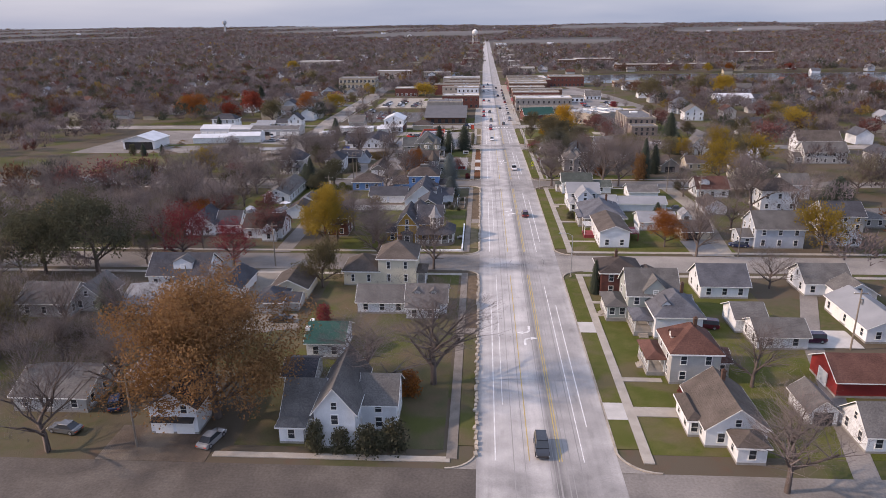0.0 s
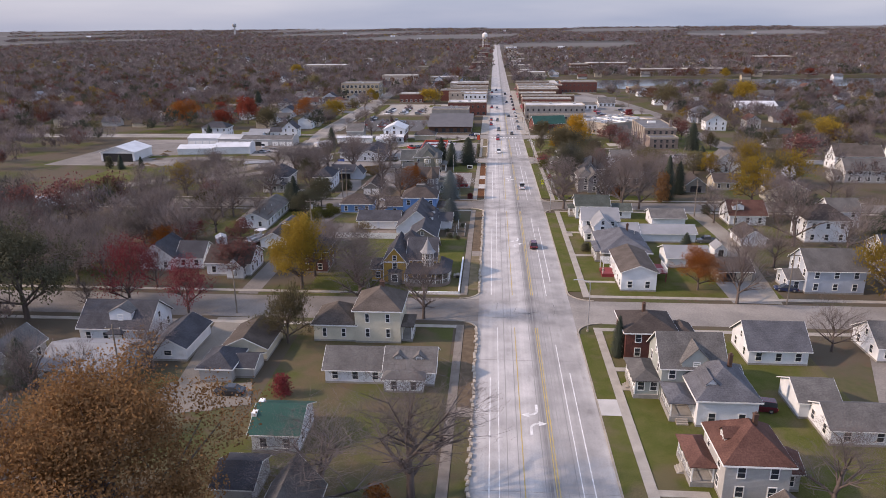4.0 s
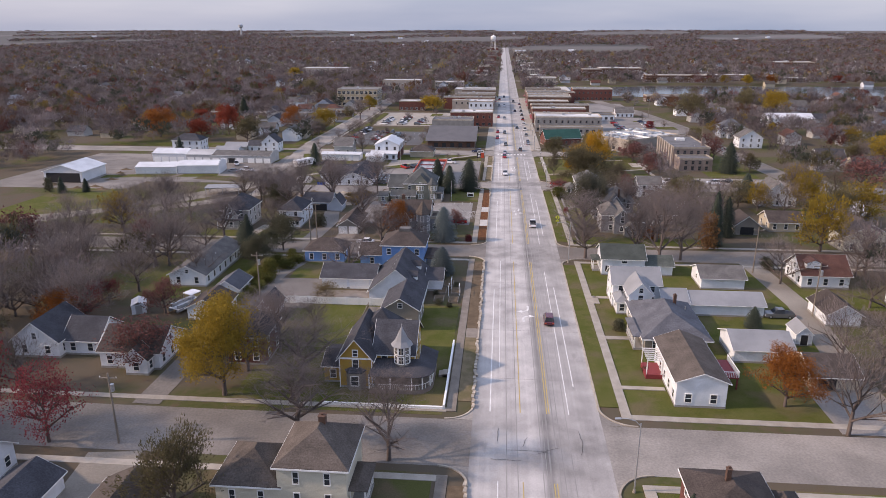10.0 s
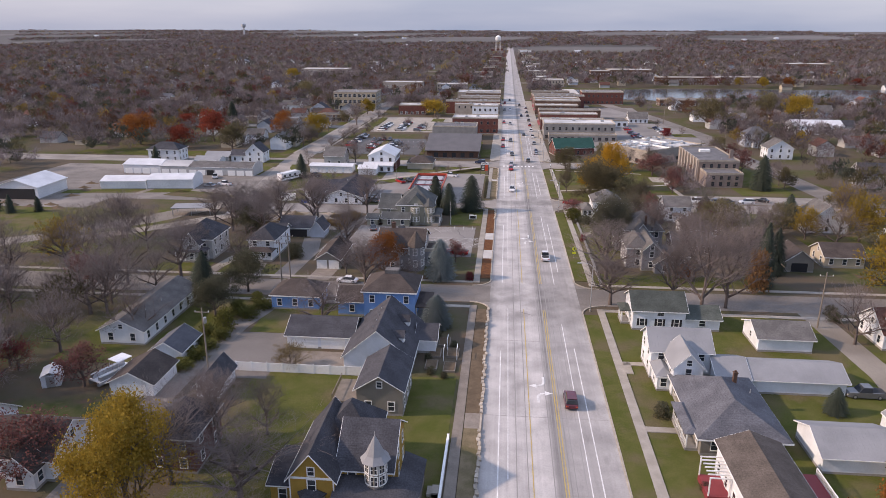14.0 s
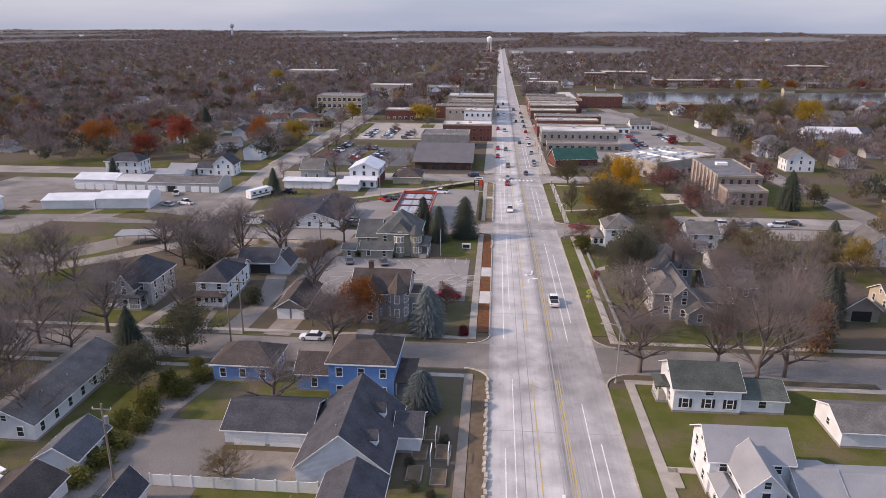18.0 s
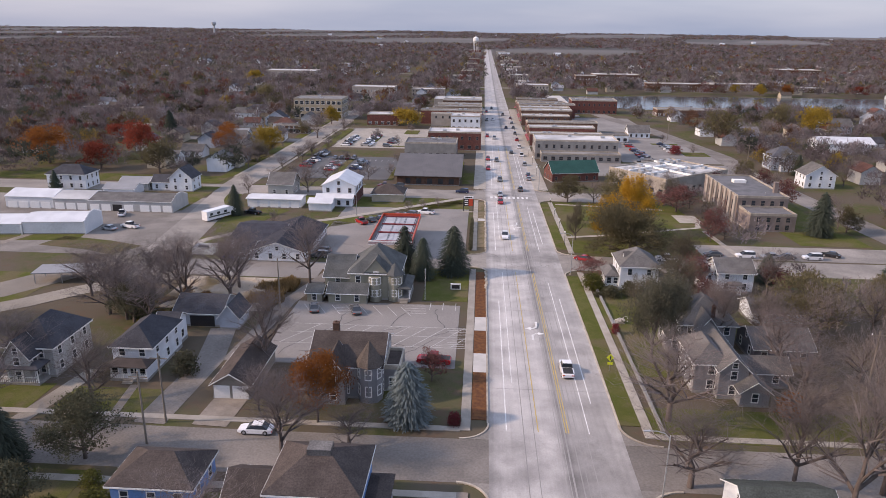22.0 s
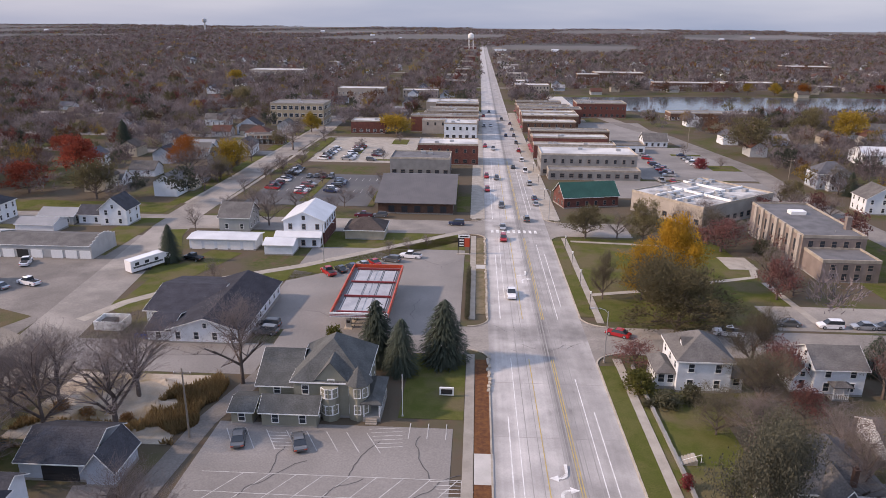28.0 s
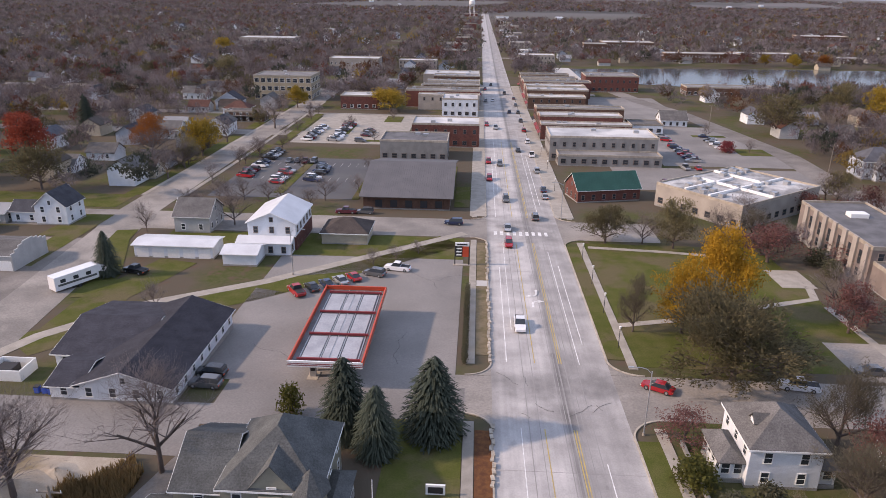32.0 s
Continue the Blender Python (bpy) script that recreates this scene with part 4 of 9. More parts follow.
# rough broken stone edge heaped along the kerb on the far bank of the roadworks
stone = cached("edge_stone", lambda: Mesh().slab([(-0.45, -0.22, 0.2), (0.42, -0.2, 0.24), (0.5, 0.18, 0.17), (-0.4, 0.24, 0.22)], (0.02, 0.0, -0.35)).data("stone", M_KERB))
edge_wall = thing("stone_edging", 2.2, 76, 0, "row of rough broken kerb stones beside the road", "edging", kind="structure")
rs = random.Random(5)
for a, b in ((77, 112.5), (116, 143), (161, 184.2), (189, 229), (302, 314), (332, 362.6), (366.4, 390)):
    y = a
    while y < b:
        part("stone", stone, None, edge_wall, at=pose(2.25 + rs.uniform(-0.18, 0.18) - 2.2, y - 76, gz(y) + 0.16, rs.uniform(-5, 5), rs.uniform(-6, 6), 90 + rs.uniform(-14, 14)))
        y += rs.uniform(0.95, 1.35)
# aprons and garden paths
for x0, x1, y0, y1 in ((20.5, 23.6, 86, 90.5), (25, 32, 87, 89.5), (20.5, 23.6, 114.5, 119), (25, 30, 122, 123.3), (25, 30, 128, 129.2), (25, 31, 97, 98.2),
                       (25, 31, 186, 187.3), (25, 31.5, 168, 169), (25, 28.5, 206, 207.2), (25, 26.2, 203, 207)):
    sheet("driveway", x0, x1, y0, y1, 0.16, M_APRON if x0 < 21 else M_WALK, "pale concrete driveway and path slabs", category="driveway")
for (a, b) in ((146.5, 157.5), (232, 241.5)):
    for y in (a - 3.2, b + 1.8):
        sheet("pavement", 25, 120, y, y + 1.3, 0.1, M_WALK, "concrete footway along the side street", category="pavement")
        sheet("pavement", -120, -1.5, y, y + 1.2, 0.1, M_WALK, "concrete footway along the side street", category="pavement")
sheet("pavement", -32, -1, 75.3, 76.4, 0.12, M_WALK, "concrete footway along the side street", category="pavement")
sheet("lawn", 25, 58, 78, 145, 0.03, M_LAWN, "mown green lawn with brown patches", category="lawn")
sheet("lawn", 25, 64, 160, 229, 0.03, M_LAWN, "mown green lawn with brown patches", category="lawn")
sheet("lawn", 25, 66, 332, 392, 0.03, M_LAWN, "park lawn with fallen leaves", category="lawn")
sheet("lawn", -30, -2, 78, 145, 0.03, M_DULL, "dull lawn strewn with leaves", category="lawn")
sheet("lawn", -34, -2, 158.5, 199, 0.03, M_LAWN, "mown green lawn", category="lawn")
sheet("lawn", -11, -1.6, 293, 315, 0.05, M_LAWN, "dark green shaded lawn", category="lawn")
# lots, drives and yards
sheet("parking_lot", -36, -3, 262, 290.5, 0.05, M_LOT, "cracked grey asphalt parking lot with white bays", category="parking lot")
lot = sheet("forecourt", -43, -3, 323.6, 378, 0.05, M_LOT, "grey concrete filling station forecourt", category="forecourt")
sheet("forecourt", -36, -1.5, 312, 323.6, 0.045, M_LOT, "worn asphalt lane beside the forecourt", category="lane")
sheet("forecourt", -74, -36, 305, 317, 0.04, M_LOT, "worn asphalt lane behind the store", category="lane")
sheet("parking_lot", -78, -36, 425, 478, 0.04, M_DARKLOT, "dark asphalt car park with bays", category="parking lot")
sheet("parking_lot", -75, -30, 505, 575, 0.04, M_WALK, "pale asphalt car park", category="parking lot")
sheet("parking_lot", 46, 112, 445, 476, 0.04, M_LOT, "asphalt car park behind the shops", category="parking lot")
sheet("parking_lot", 44, 102, 580, 655, 0.04, M_LOT, "asphalt yard behind the shops", category="parking lot")
sheet("parking_lot", 66, 112, 480, 560, 0.04, M_LOT, "asphalt car park behind the shops", category="parking lot")
sheet("parking_lot", 58, 130, 330, 343, 0.05, M_STREET, "street with angle parking beside the park", category="parking lot")
sheet("parking_lot", -43.5, -32, 196, 213.2, 0.05, M_COURT, "grey asphalt parking court beside the big gabled house", category="parking lot")
sheet("driveway", -32, -20.5, 200.5, 206.5, 0.05, M_WALKOLD, "concrete pad before the garage doors", category="driveway")
sheet("lawn", -41, -21, 213.4, 228, 0.035, M_LAWN, "worn green lawn behind the blue house", category="lawn")
sheet("lawn", -70, -46.5, 199, 231, 0.03, M_LAWN, "green lawn beside the low white house", category="lawn")
strip("alley", [(-46, 158), (-45.5, 200), (-44, 216), (-40, 232)], 4.2, 0.06, M_STREETL, "worn asphalt back lane")
strip("alley", [(-40, 262), (-38, 290), (-33, 312)], 3.2, 0.06, M_STREETL, "worn asphalt back lane")
strip("driveway", [(-44, 146), (-41, 122), (-39, 112)], 7.0, 0.06, M_GRAVEL, "gravel drive between the garages")
strip("driveway", [(-46, 117), (-38, 116), (-31.5, 118)], 7.0, 0.07, M_GRAVEL, "pale gravel yard", category="yard")
strip("alley", [(52, 40), (50, 74), (60, 112), (74, 146)], 3.2, 0.06, M_STREETL, "narrow concrete back lane")
sheet("driveway", 55, 68, 110, 117, 0.07, M_APRON, "concrete drive pad", category="driveway")
strip("alley", [(60, 158), (66, 205), (65, 232)], 5.0, 0.06, M_GRAVEL, "gravel back lane")
sheet("driveway", 53, 60, 158, 170, 0.07, M_LOT, "asphalt drive", category="driveway")
sheet("driveway", -47, -32.5, 74, 82, 0.07, M_DIRTDRIVE, "packed dirt drive apron", category="driveway")
strip("driveway", [(-36, 242), (-35.5, 250)], 5.0, 0.07, M_WALKOLD, "concrete drive to the garage")
strip("driveway", [(-44.5, 242), (-43.5, 262), (-46, 275)], 4.6, 0.06, M_STREETL, "concrete drive to the open garage")
strip("road", [(-75, 300), (-80.8, 340), (-90.3, 410), (-92, 500), (-90, 616), (-90, 800)], 11, 0.05, M_STREET, "grey residential street curving past the store", category="road")
strip("road", [(70, 760), (92, 640), (104, 600), (117, 500), (114, 449), (118, 330)], 10, 0.05, M_STREETL, "grey street behind the shops", category="road")
strip("trail", [(-3, 397), (-22, 380), (-42, 362), (-61, 349), (-72, 335), (-76, 325)], 2.6, 0.08, M_WALK, "pale paved path across the grass")
sheet("lawn", -74, -3, 378, 393, 0.05, M_LAWN, "green grass bank", category="lawn")
strip("lawn", [(-6, 391), (-24, 374), (-44, 356), (-63, 343), (-73, 331)], 9, 0.05, M_LAWN, "green grass bank beside the path", category="lawn")
sheet("gravel_yard", -185, -128, 303, 385, 0.04, M_STREETL, "worn grey works yard", category="yard")
sheet("parking_lot", -128, -84, 318, 385, 0.045, M_STREETL, "worn asphalt yard before the storage sheds", category="yard")
strip("lawn", [(-73.5, 351), (-74.5, 362), (-83.5, 384), (-85, 392)], 5, 0.085, M_LAWN, "green verge beside the curving street", category="verge")
strip("lawn", [(-69, 338), (-69.5, 352), (-66, 364), (-64, 372)], 9, 0.06, M_LAWN, "green lawn beside the camper", category="lawn")
strip("lawn", [(-96, 366), (-96.5, 380), (-97.5, 404)], 6, 0.09, M_LAWN, "green verge and footway beside the street", category="verge")
strip("lawn", [(-112, 329), (-98, 326), (-88, 322)], 9, 0.07, M_DULL, "rough grass strip with logs beside the yard", category="verge")
sheet("lawn", -104, -97.5, 386, 404, 0.06, M_LAWN, "green lawn before the farmhouse", category="lawn")
sheet("lawn", -200, -98, 411, 424, 0.05, M_LAWN, "green lawns across the street", category="lawn")
strip("pavement", [(23.7, 346.5), (38, 350.6), (55, 357.8), (65.3, 361.9), (68, 372)], 1.6, 0.09, M_WALK, "curving concrete park path")
strip("pavement", [(66.9, 334), (66.0, 358.1)], 1.6, 0.085, M_WALK, "straight concrete park path")
strip("pavement", [(25.8, 389), (43.2, 387.3), (60.2, 384.3)], 1.6, 0.09, M_WALK, "concrete park path")
sheet("plaza", 61.5, 68.5, 367.5, 377.5, 0.1, M_WALK, "pale paved seating plaza in the park", category="pavement")
sheet("lawn", -150, -92, 255, 303, 0.035, M_LAWN, "rough green grass beside the old railway", category="lawn")
strip("railbed", [(-240, 208), (-150, 240), (-100, 290), (-84, 318)], 10, 0.06, M_GRAVEL, "pale gravel bed of an old railway", category="track")
strip("alley", [(-108, 268), (-90, 284), (-83, 292.5), (-75.5, 300), (-66, 306)], 6.0, 0.075, M_GRAVEL, "worn gravel lane beside the old railway", category="lane")
strip("lawn", [(-150, 326.5), (-139, 328.6), (-106.5, 333.2)], 6.5, 0.07, M_LAWN, "green grass strip before the sheds", category="lawn")
strip("pavement", [(-124, 321), (-121.5, 334)], 2.2, 0.09, M_WALKOLD, "short concrete path to the shed door")
sheet("lawn", -60, -46.5, 243.6, 251.5, 0.035, M_LAWN, "front lawns with fallen leaves", category="lawn")
sheet("lawn", -76, -63.5, 243.6, 252, 0.035, M_LAWN, "front lawns with fallen leaves", category="lawn")
strip("driveway", [(-62.6, 241.5), (-61.4, 249), (-60.2, 257)], 2.8, 0.06, M_GRAVEL, "gravel drive between the houses")
strip("pavement", [(-50.2, 242), (-51.6, 252.5)], 1.3, 0.07, M_WALKOLD, "narrow path to the porch")
sheet("sand_fill", -64, -41, 284, 304, 0.08, M_SAND, "heaped pale sand and dry weeds", category="yard")
sheet("plaza", 20.75, 25.5, 412, 700, 0.16, M_WALK, "wide pale downtown footway", category="pavement")
sheet("plaza", -2.0, 2.5, 412, 700, 0.16, M_WALK, "wide pale downtown footway", category="pavement")

for x0, x1, y0, y1 in ((-80, -76, 500, 575), (-58, -55, 525, 548), (-46, -36, 510, 513), (-44, -36, 556, 572), (-36, -34, 425, 470), (-60, -57, 430, 470), (100, 112, 500, 512), (92, 106, 536, 540), (-12, -7, 446, 470), (-6.5, -2.2, 420, 442)):
    sheet("planting_island", x0, x1, y0, y1, 0.12, M_LAWN, "raised grass island in the car park", category="island")
for x0, x1, y0, y1 in ((-102, -97.3, 424, 516), (-84.5, -79.5, 480, 500), (-102, -97.3, 532, 566), (-102, -97.3, 582, 616), (88, 107, 345, 440), (25, 36, 262, 300), (25, 62, 243, 252)):
    sheet("lawn", x0, x1, y0, y1, 0.035, M_LAWN, "green lawn strewn with leaves beside the street", category="lawn")
for x in (-97.0, -84.9):
    sheet("pavement", x, x + 1.3, 424, 616, 0.09, M_WALK, "concrete footway beside the residential street", category="pavement")
sheet("lawn", 84, 101, 270, 291, 0.05, M_LAWN, "green lawn beside the white houses", category="lawn")
sheet("lawn", 64, 84, 204, 215, 0.05, M_LAWN, "green lawn beside the cape house", category="lawn")
# river beyond the shops
m = Mesh()
m.v = [(72, 735, gz(735) + 0.25), (140, 712, gz(712) + 0.25), (420, 690, gz(690) + 0.25), (1600, 640, gz(640) + 0.25),
       (1600, 1000, gz(1000) + 0.25), (420, 850, gz(850) + 0.25), (170, 838, gz(838) + 0.25), (60, 815, gz(815) + 0.25)]
m.f = [(0, 1, 6, 7), (1, 2, 5, 6), (2, 3, 4, 5)]
tagged(part("water", m, M_WATER), "calm grey river above a low dam", "river", "", "structure")
m = Mesh().slab([(58, 735, gz(735) + 1.0), (72, 735, gz(735) + 1.2), (72, 815, gz(815) + 1.2), (58, 815, gz(815) + 1.0)], (0, 0, -2))
tagged(part("dam", m, M_APRON), "low concrete dam with white water", "dam", "", "structure")


def corner(x, y, sx, sy, r):
    """Rounded mouth of a side street: x, y where the two kerb lines would meet, sx, sy towards the block."""
    m = Mesh()
    cx, cy = x + sx * r, y + sy * r
    arc = [(cx - sx * r * math.sin(q), cy - sy * r * math.cos(q)) for q in [math.pi / 2 * k / 8 for k in range(9)]]
    pts = [(x, y)] + arc
    if sx * sy > 0:
        pts = [pts[0]] + pts[:0:-1]
    m.poly([(a, b, gz(b) + 0.05) for a, b in pts])
    if m.v:
        part("road_corner", m, M_STREET, road)
    k = Mesh()
    for (xa, ya), (xb, yb) in zip(arc, arc[1:]):
        d = Vector((xb - xa, yb - ya)).normalized()
        nx, ny = -d.y * 0.12, d.x * 0.12
        k.slab([(xa - nx, ya - ny, gz(ya) + 0.18), (xb - nx, yb - ny, gz(yb) + 0.18), (xb + nx, yb + ny, gz(yb) + 0.18), (xa + nx, ya + ny, gz(ya) + 0.18)], (0, 0, -0.25))
    part("kerb_corner", k, M_KERB, road)


for i, (a, b) in enumerate(CROSS):
    bb = b - (1.5 if i == 3 else 0)
    corner(KR, b, 1, 1, 5.0)
    corner(KL, bb, -1, 1, 4.0)
    if i:
        corner(KR, a, 1, -1, 5.0)
        corner(KL, a, -1, -1, 4.0)
M_GROOVE = surf("tyre_groove", (0.235, 0.222, 0.213), (0.30, 0.285, 0.272), 0.3, 0.85, 4.0, 0.05, stretch=(1, 0.05, 1))
for x, wd in ((11.75, 0.13), (12.25, 0.10), (12.75, 0.22), (13.75, 0.16), (14.4, 0.1), (15.6, 0.12), (7.2, 0.12), (8.6, 0.1)):
    sheet("tyre_groove", x - wd / 2, x + wd / 2, 0, 500, 0.036, M_GROOVE, "", parent=road)
rj = random.Random(8)
for y in (97, 131, 170, 188.5, 214, 256, 289, 305, 345, 372):
    sheet("joint", KL + 0.2, KR - 0.2, y, y + 0.06, 0.042, M_GROOVE, "", parent=road)


def crack(x, y, turn, length, seed, parent, width=0.07):
    r = random.Random(seed)
    pts, q = [(x, y)], math.radians(turn)
    for k in range(int(length / 0.8)):
        q += r.uniform(-0.5, 0.5) + (math.radians(turn) - q) * 0.3
        pts.append((pts[-1][0] + 0.8 * math.cos(q), pts[-1][1] + 0.8 * math.sin(q)))
    m = Mesh()
    for (xa, ya), (xb, yb) in zip(pts, pts[1:]):
        d = Vector((xb - xa, yb - ya)).normalized() * width / 2
        m.poly([(xa - d.y, ya + d.x, gz(ya) + 0.075), (xa + d.y, ya - d.x, gz(ya) + 0.075), (xb + d.y, yb - d.x, gz(yb) + 0.075), (xb - d.y, yb + d.x, gz(yb) + 0.075)])
    part("crack_seal", m, M_TAR, parent)


for k in range(12):
    crack(-33 + k * 2.5, 265 + (k % 4) * 4.5, (60, 170, 40, 100)[k % 4], 7 + 2 * (k % 3), k, lot, 0.13)
for x, y, q, ln in ((-15, 372, -60, 14), (-24, 362, -70, 12), (-30, 345, 20, 10), (-12, 330, 80, 12), (-8, 365, 30, 8), (-36, 335, -40, 9)):
    crack(x, y, q, ln, int(y), lot)
for k in range(14):
    crack(rj.uniform(4, 19), rj.choice((224, 227, 230, 318, 326, 150, 152)) + rj.uniform(-2, 2), rj.uniform(0, 180), rj.uniform(2, 6), 40 + k, road, 0.06)


def bay(x, y, turn, length, w=0.12):
    q = math.radians(turn)
    xb, yb = x + length * math.cos(q), y + length * math.sin(q)
    d = Vector((xb - x, yb - y)).normalized() * w / 2
    m = Mesh().poly([(x - d.y, y + d.x, gz(y) + 0.08), (x + d.y, y - d.x, gz(y) + 0.08), (xb + d.y, yb - d.x, gz(yb) + 0.08), (xb - d.y, yb + d.x, gz(yb) + 0.08)])
    part("bay_line", m, M_FADED, lot)


for k in range(10):
    bay(-34.2 + k * 3.33, 269.8, 57.5, 10.3)
bay(-33.5, 274.6, -0.8, 32)
bay(-34, 269.8, 0, 32.5)
bay(-34, 278.5, 0, 32.5)
bay(-1.5, 269.8, 90, 8.6)
for k in range(5):
    bay(-6.6 + k * 0.9, 270.6 + k * 0.75, 0, 5.0 - k * 0.9)
    bay(-5.4 + k * 0.4, 278.2 - k * 0.75, 0, 3.9 - k * 0.4)
for k in range(8):
    bay(-34.4 + k * 2.8, 288.6, -62, 5.4)
for k in range(6):
    bay(-28.6 + k * 0.1 + k * 0.35, 288.0 - k * 0.8, 0, 2.7)
    bay(-14.6 + k * 0.35, 289.6 - k * 0.9, 8, 4.6 - k * 0.25)
for k in range(3):
    bay(-9.0 + k * 2.55, 291.6, -90, 4.0)
for k in range(14):
    bay(-74 + k * 2.7, 445, 90, 5)
    bay(-74 + k * 2.7, 466, 90, 5)


# heaps of sand and rubble behind the store
def mound(x, y, r, h, seed, material=None):
    rr = random.Random(seed)
    m = Mesh()
    rings, k = 5, 14
    for i in range(rings + 1):
        f = i / rings
        for j in range(k):
            q = 2 * math.pi * j / k
            w = r * f * (1 + 0.25 * math.sin(2 * q + seed) + rr.uniform(-0.12, 0.12))
            m.v.append((w * math.cos(q), w * math.sin(q) * 0.7, h * (1 - f) ** 1.3 * rr.uniform(0.75, 1.1) - 0.06 * f))
    m.f = [(i * k + j, (i + 1) * k + j, (i + 1) * k + (j + 1) % k, i * k + (j + 1) % k) for i in range(rings) for j in range(k)]
    ob = part("sand_mound" if not material else "soil_mound", m, material or M_SAND, None, "", pose(x, y, gz(y) + 0.09), True)
    tagged(ob, "low mound of pale sand and rubble" if not material else "low mound of dark soil and rubble", "sand mound" if not material else "soil mound")


for k, (x, y, r, h) in enumerate(((-52, 297, 6.5, 1.9), (-46, 293, 4.5, 1.5), (-58, 299, 5.5, 1.6), (-48, 300, 4.0, 1.3), (-56, 290, 4.6, 1.2))):
    mound(x, y, r, h, k)
for k, (x, y) in enumerate(((-146, 303), (-141, 306), (-136, 302), (-152, 304), (-158, 308), (-143, 320), (-147, 334), (-149, 342), (-144, 330))):
    mound(x, y, 1.8 + 0.4 * (k % 3), 0.8, 20 + k, M_DIRT)


# ---------------------------------------------------------------- houses east of the road, south block
h, w = house("house", "cream one-storey house with a brown shingle roof", [(32.3, 40.2, 80.0, 91, 3.0, 5.9, "y"), (30.8, 32.3, 82.4, 88.6, 2.6, 3.5, "h"), (35.2, 38.8, 76.4, 80.0, 2.6, 3.7, "h")], W_WHITE, R_BROWN)
chimney(h, 0.3, 2.4, 5.2, 7.1)
h, w = house("house", "grey two-storey house with a red-brown hip roof", [(31.9, 39.3, 96.6, 104.8, 5.2, 8.3, "h"), (39.3, 41.6, 99, 104, 2.8, 3.9, "x")], W_LGREY, R_RED)
porch(h, -6.6, -3.8, -1.5, 5.0, 3.0, R_RED, 0.8, 4, 0.7, "W")
chimney(h, 0.6, 0.2, 7.4, 9.2)
side_dormer(h, -3.0, -0.6, 0.0, 5.8, 6.8, 7.6, 1.7, W_LGREY, R_RED, -1)
h, w = house("house", "white one-and-a-half-storey house with a grey hip roof", [(33.3, 41.4, 112.5, 122, 4.2, 7.4, "h")], W_WHITE, R_BLUE)
porch(h, -7.4, -4.05, -3.6, 2.0, 3.1, R_BLUE, 0.7, 3, 0.8, "S")
dormer(h, -2.0, -3.2, 0.2, 4.9, 5.9, 6.7, 1.6, W_WHITE, R_BLUE)
chimney(h, 1.5, 0.8, 6.6, 8.4)
h, w = house("house", "grey-green two-storey house with a cross gable", [(29.9, 39.0, 119.5, 128, 5.6, 9.2, "x"), (39, 42, 120.5, 126, 3.0, 4.2, "x")], W_GREEN, R_GREY)
dormer(h, 0.3, -4.3, -0.4, 5.6, 6.4, 8.6, 4.2, W_GREEN, R_GREY)
porch(h, -8.3, -4.6, -4.0, 3.0, 3.1, R_GREY, 0.9, 4, 0.7, "W", wall=W_GREEN)
h, w = house("house", "red brick house with a brown hip roof", [(27.0, 35.2, 132.2, 140.8, 5.0, 7.0, "h"), (35.2, 39, 134, 140, 3.2, 4.8, "h")], W_BRICK, R_DBROWN)
chimney(h, -0.5, 0.5, 6.2, 8.2)
house("house", "white bungalow with a blue-grey shingle roof", [(46.8, 56.2, 131.6, 140, 2.9, 6.0, "x")], W_WHITE, R_BLUE)
house("garage", "white garage with a faded red door", [(48.2, 53.5, 115.5, 122.5, 2.8, 4.6, "x")], W_WHITE, R_GREY, "garage", wins=False)
h, w = house("house", "white house with grey gables and side porch", [(68, 77, 133.5, 142, 2.9, 5.6, "x"), (72, 79, 128, 133.5, 2.9, 5.0, "y")], W_WHITE, R_GREY)
h, w = house("garage", "long white metal-roofed garage", [(69, 77, 112, 127, 2.9, 4.8, "y")], W_WHITE, R_GMETAL, "garage")
garage_door(h, (-4, 4, -7.5, 7.5), "W", 2, 3.0)
garage_door(h, (-4, 4, -7.5, 7.5), "W", -3, 3.0)
h, w = house("barn", "barn-red boarded garage with a dark roof", [(55.3, 64.5, 93.5, 102, 2.8, 5.2, "x")], W_RED, R_RED, "barn", wins=False)
part("door_trim", Mesh().box(-4.75, -4.65, -1.4, 1.4, 0.0, 2.4), M_TRIM, h)
h, w = house("house", "white storey-and-a-half house with dark windows", [(52.5, 61.5, 79.5, 86.4, 2.8, 5.6, "x")], W_WHITE, R_GREY)
h, w = house("garage", "small white single garage", [(47.9, 51.8, 85.7, 92, 2.5, 4.0, "y")], W_WHITE, R_GREY, "garage", wins=False)
garage_door(h, (-1.95, 1.95, -3.15, 3.15), "S", 0.0, 2.6, material=M_DARK)
house("house", "low white cottage with a weathered roof", [(49.6, 58, 109, 116, 2.6, 4.4, "x")], W_WHITE, R_GREY)

# east side, second block
h, w = house("house", "white split-level house with a brown roof", [(31.8, 39.0, 163.5, 178, 4.3, 5.7, "y")], W_WHITE, R_BROWN)
d = part("deck", Mesh().box(3.6, 7.2, -1.5, 4.5, 1.9, 2.1).box(6.9, 7.1, -1.4, -1.2, -0.3, 1.9).box(6.9, 7.1, 4.2, 4.4, -0.3, 1.9), M_DECKRED, h, "dark red boarded deck")
rl = Mesh()
for k in range(24):
    rl.box(7.1, 7.16, -1.5 + k * 0.26, -1.44 + k * 0.26, 2.1, 3.0)
    if k < 14:
        rl.box(3.6 + k * 0.26, 3.66 + k * 0.26, -1.5, -1.44, 2.1, 3.0)
rl.box(7.08, 7.18, -1.5, 4.5, 3.0, 3.08).box(3.6, 7.18, -1.52, -1.42, 3.0, 3.08)
part("railing", rl, M_TRIM, d, "white deck railing")
pg = Mesh()
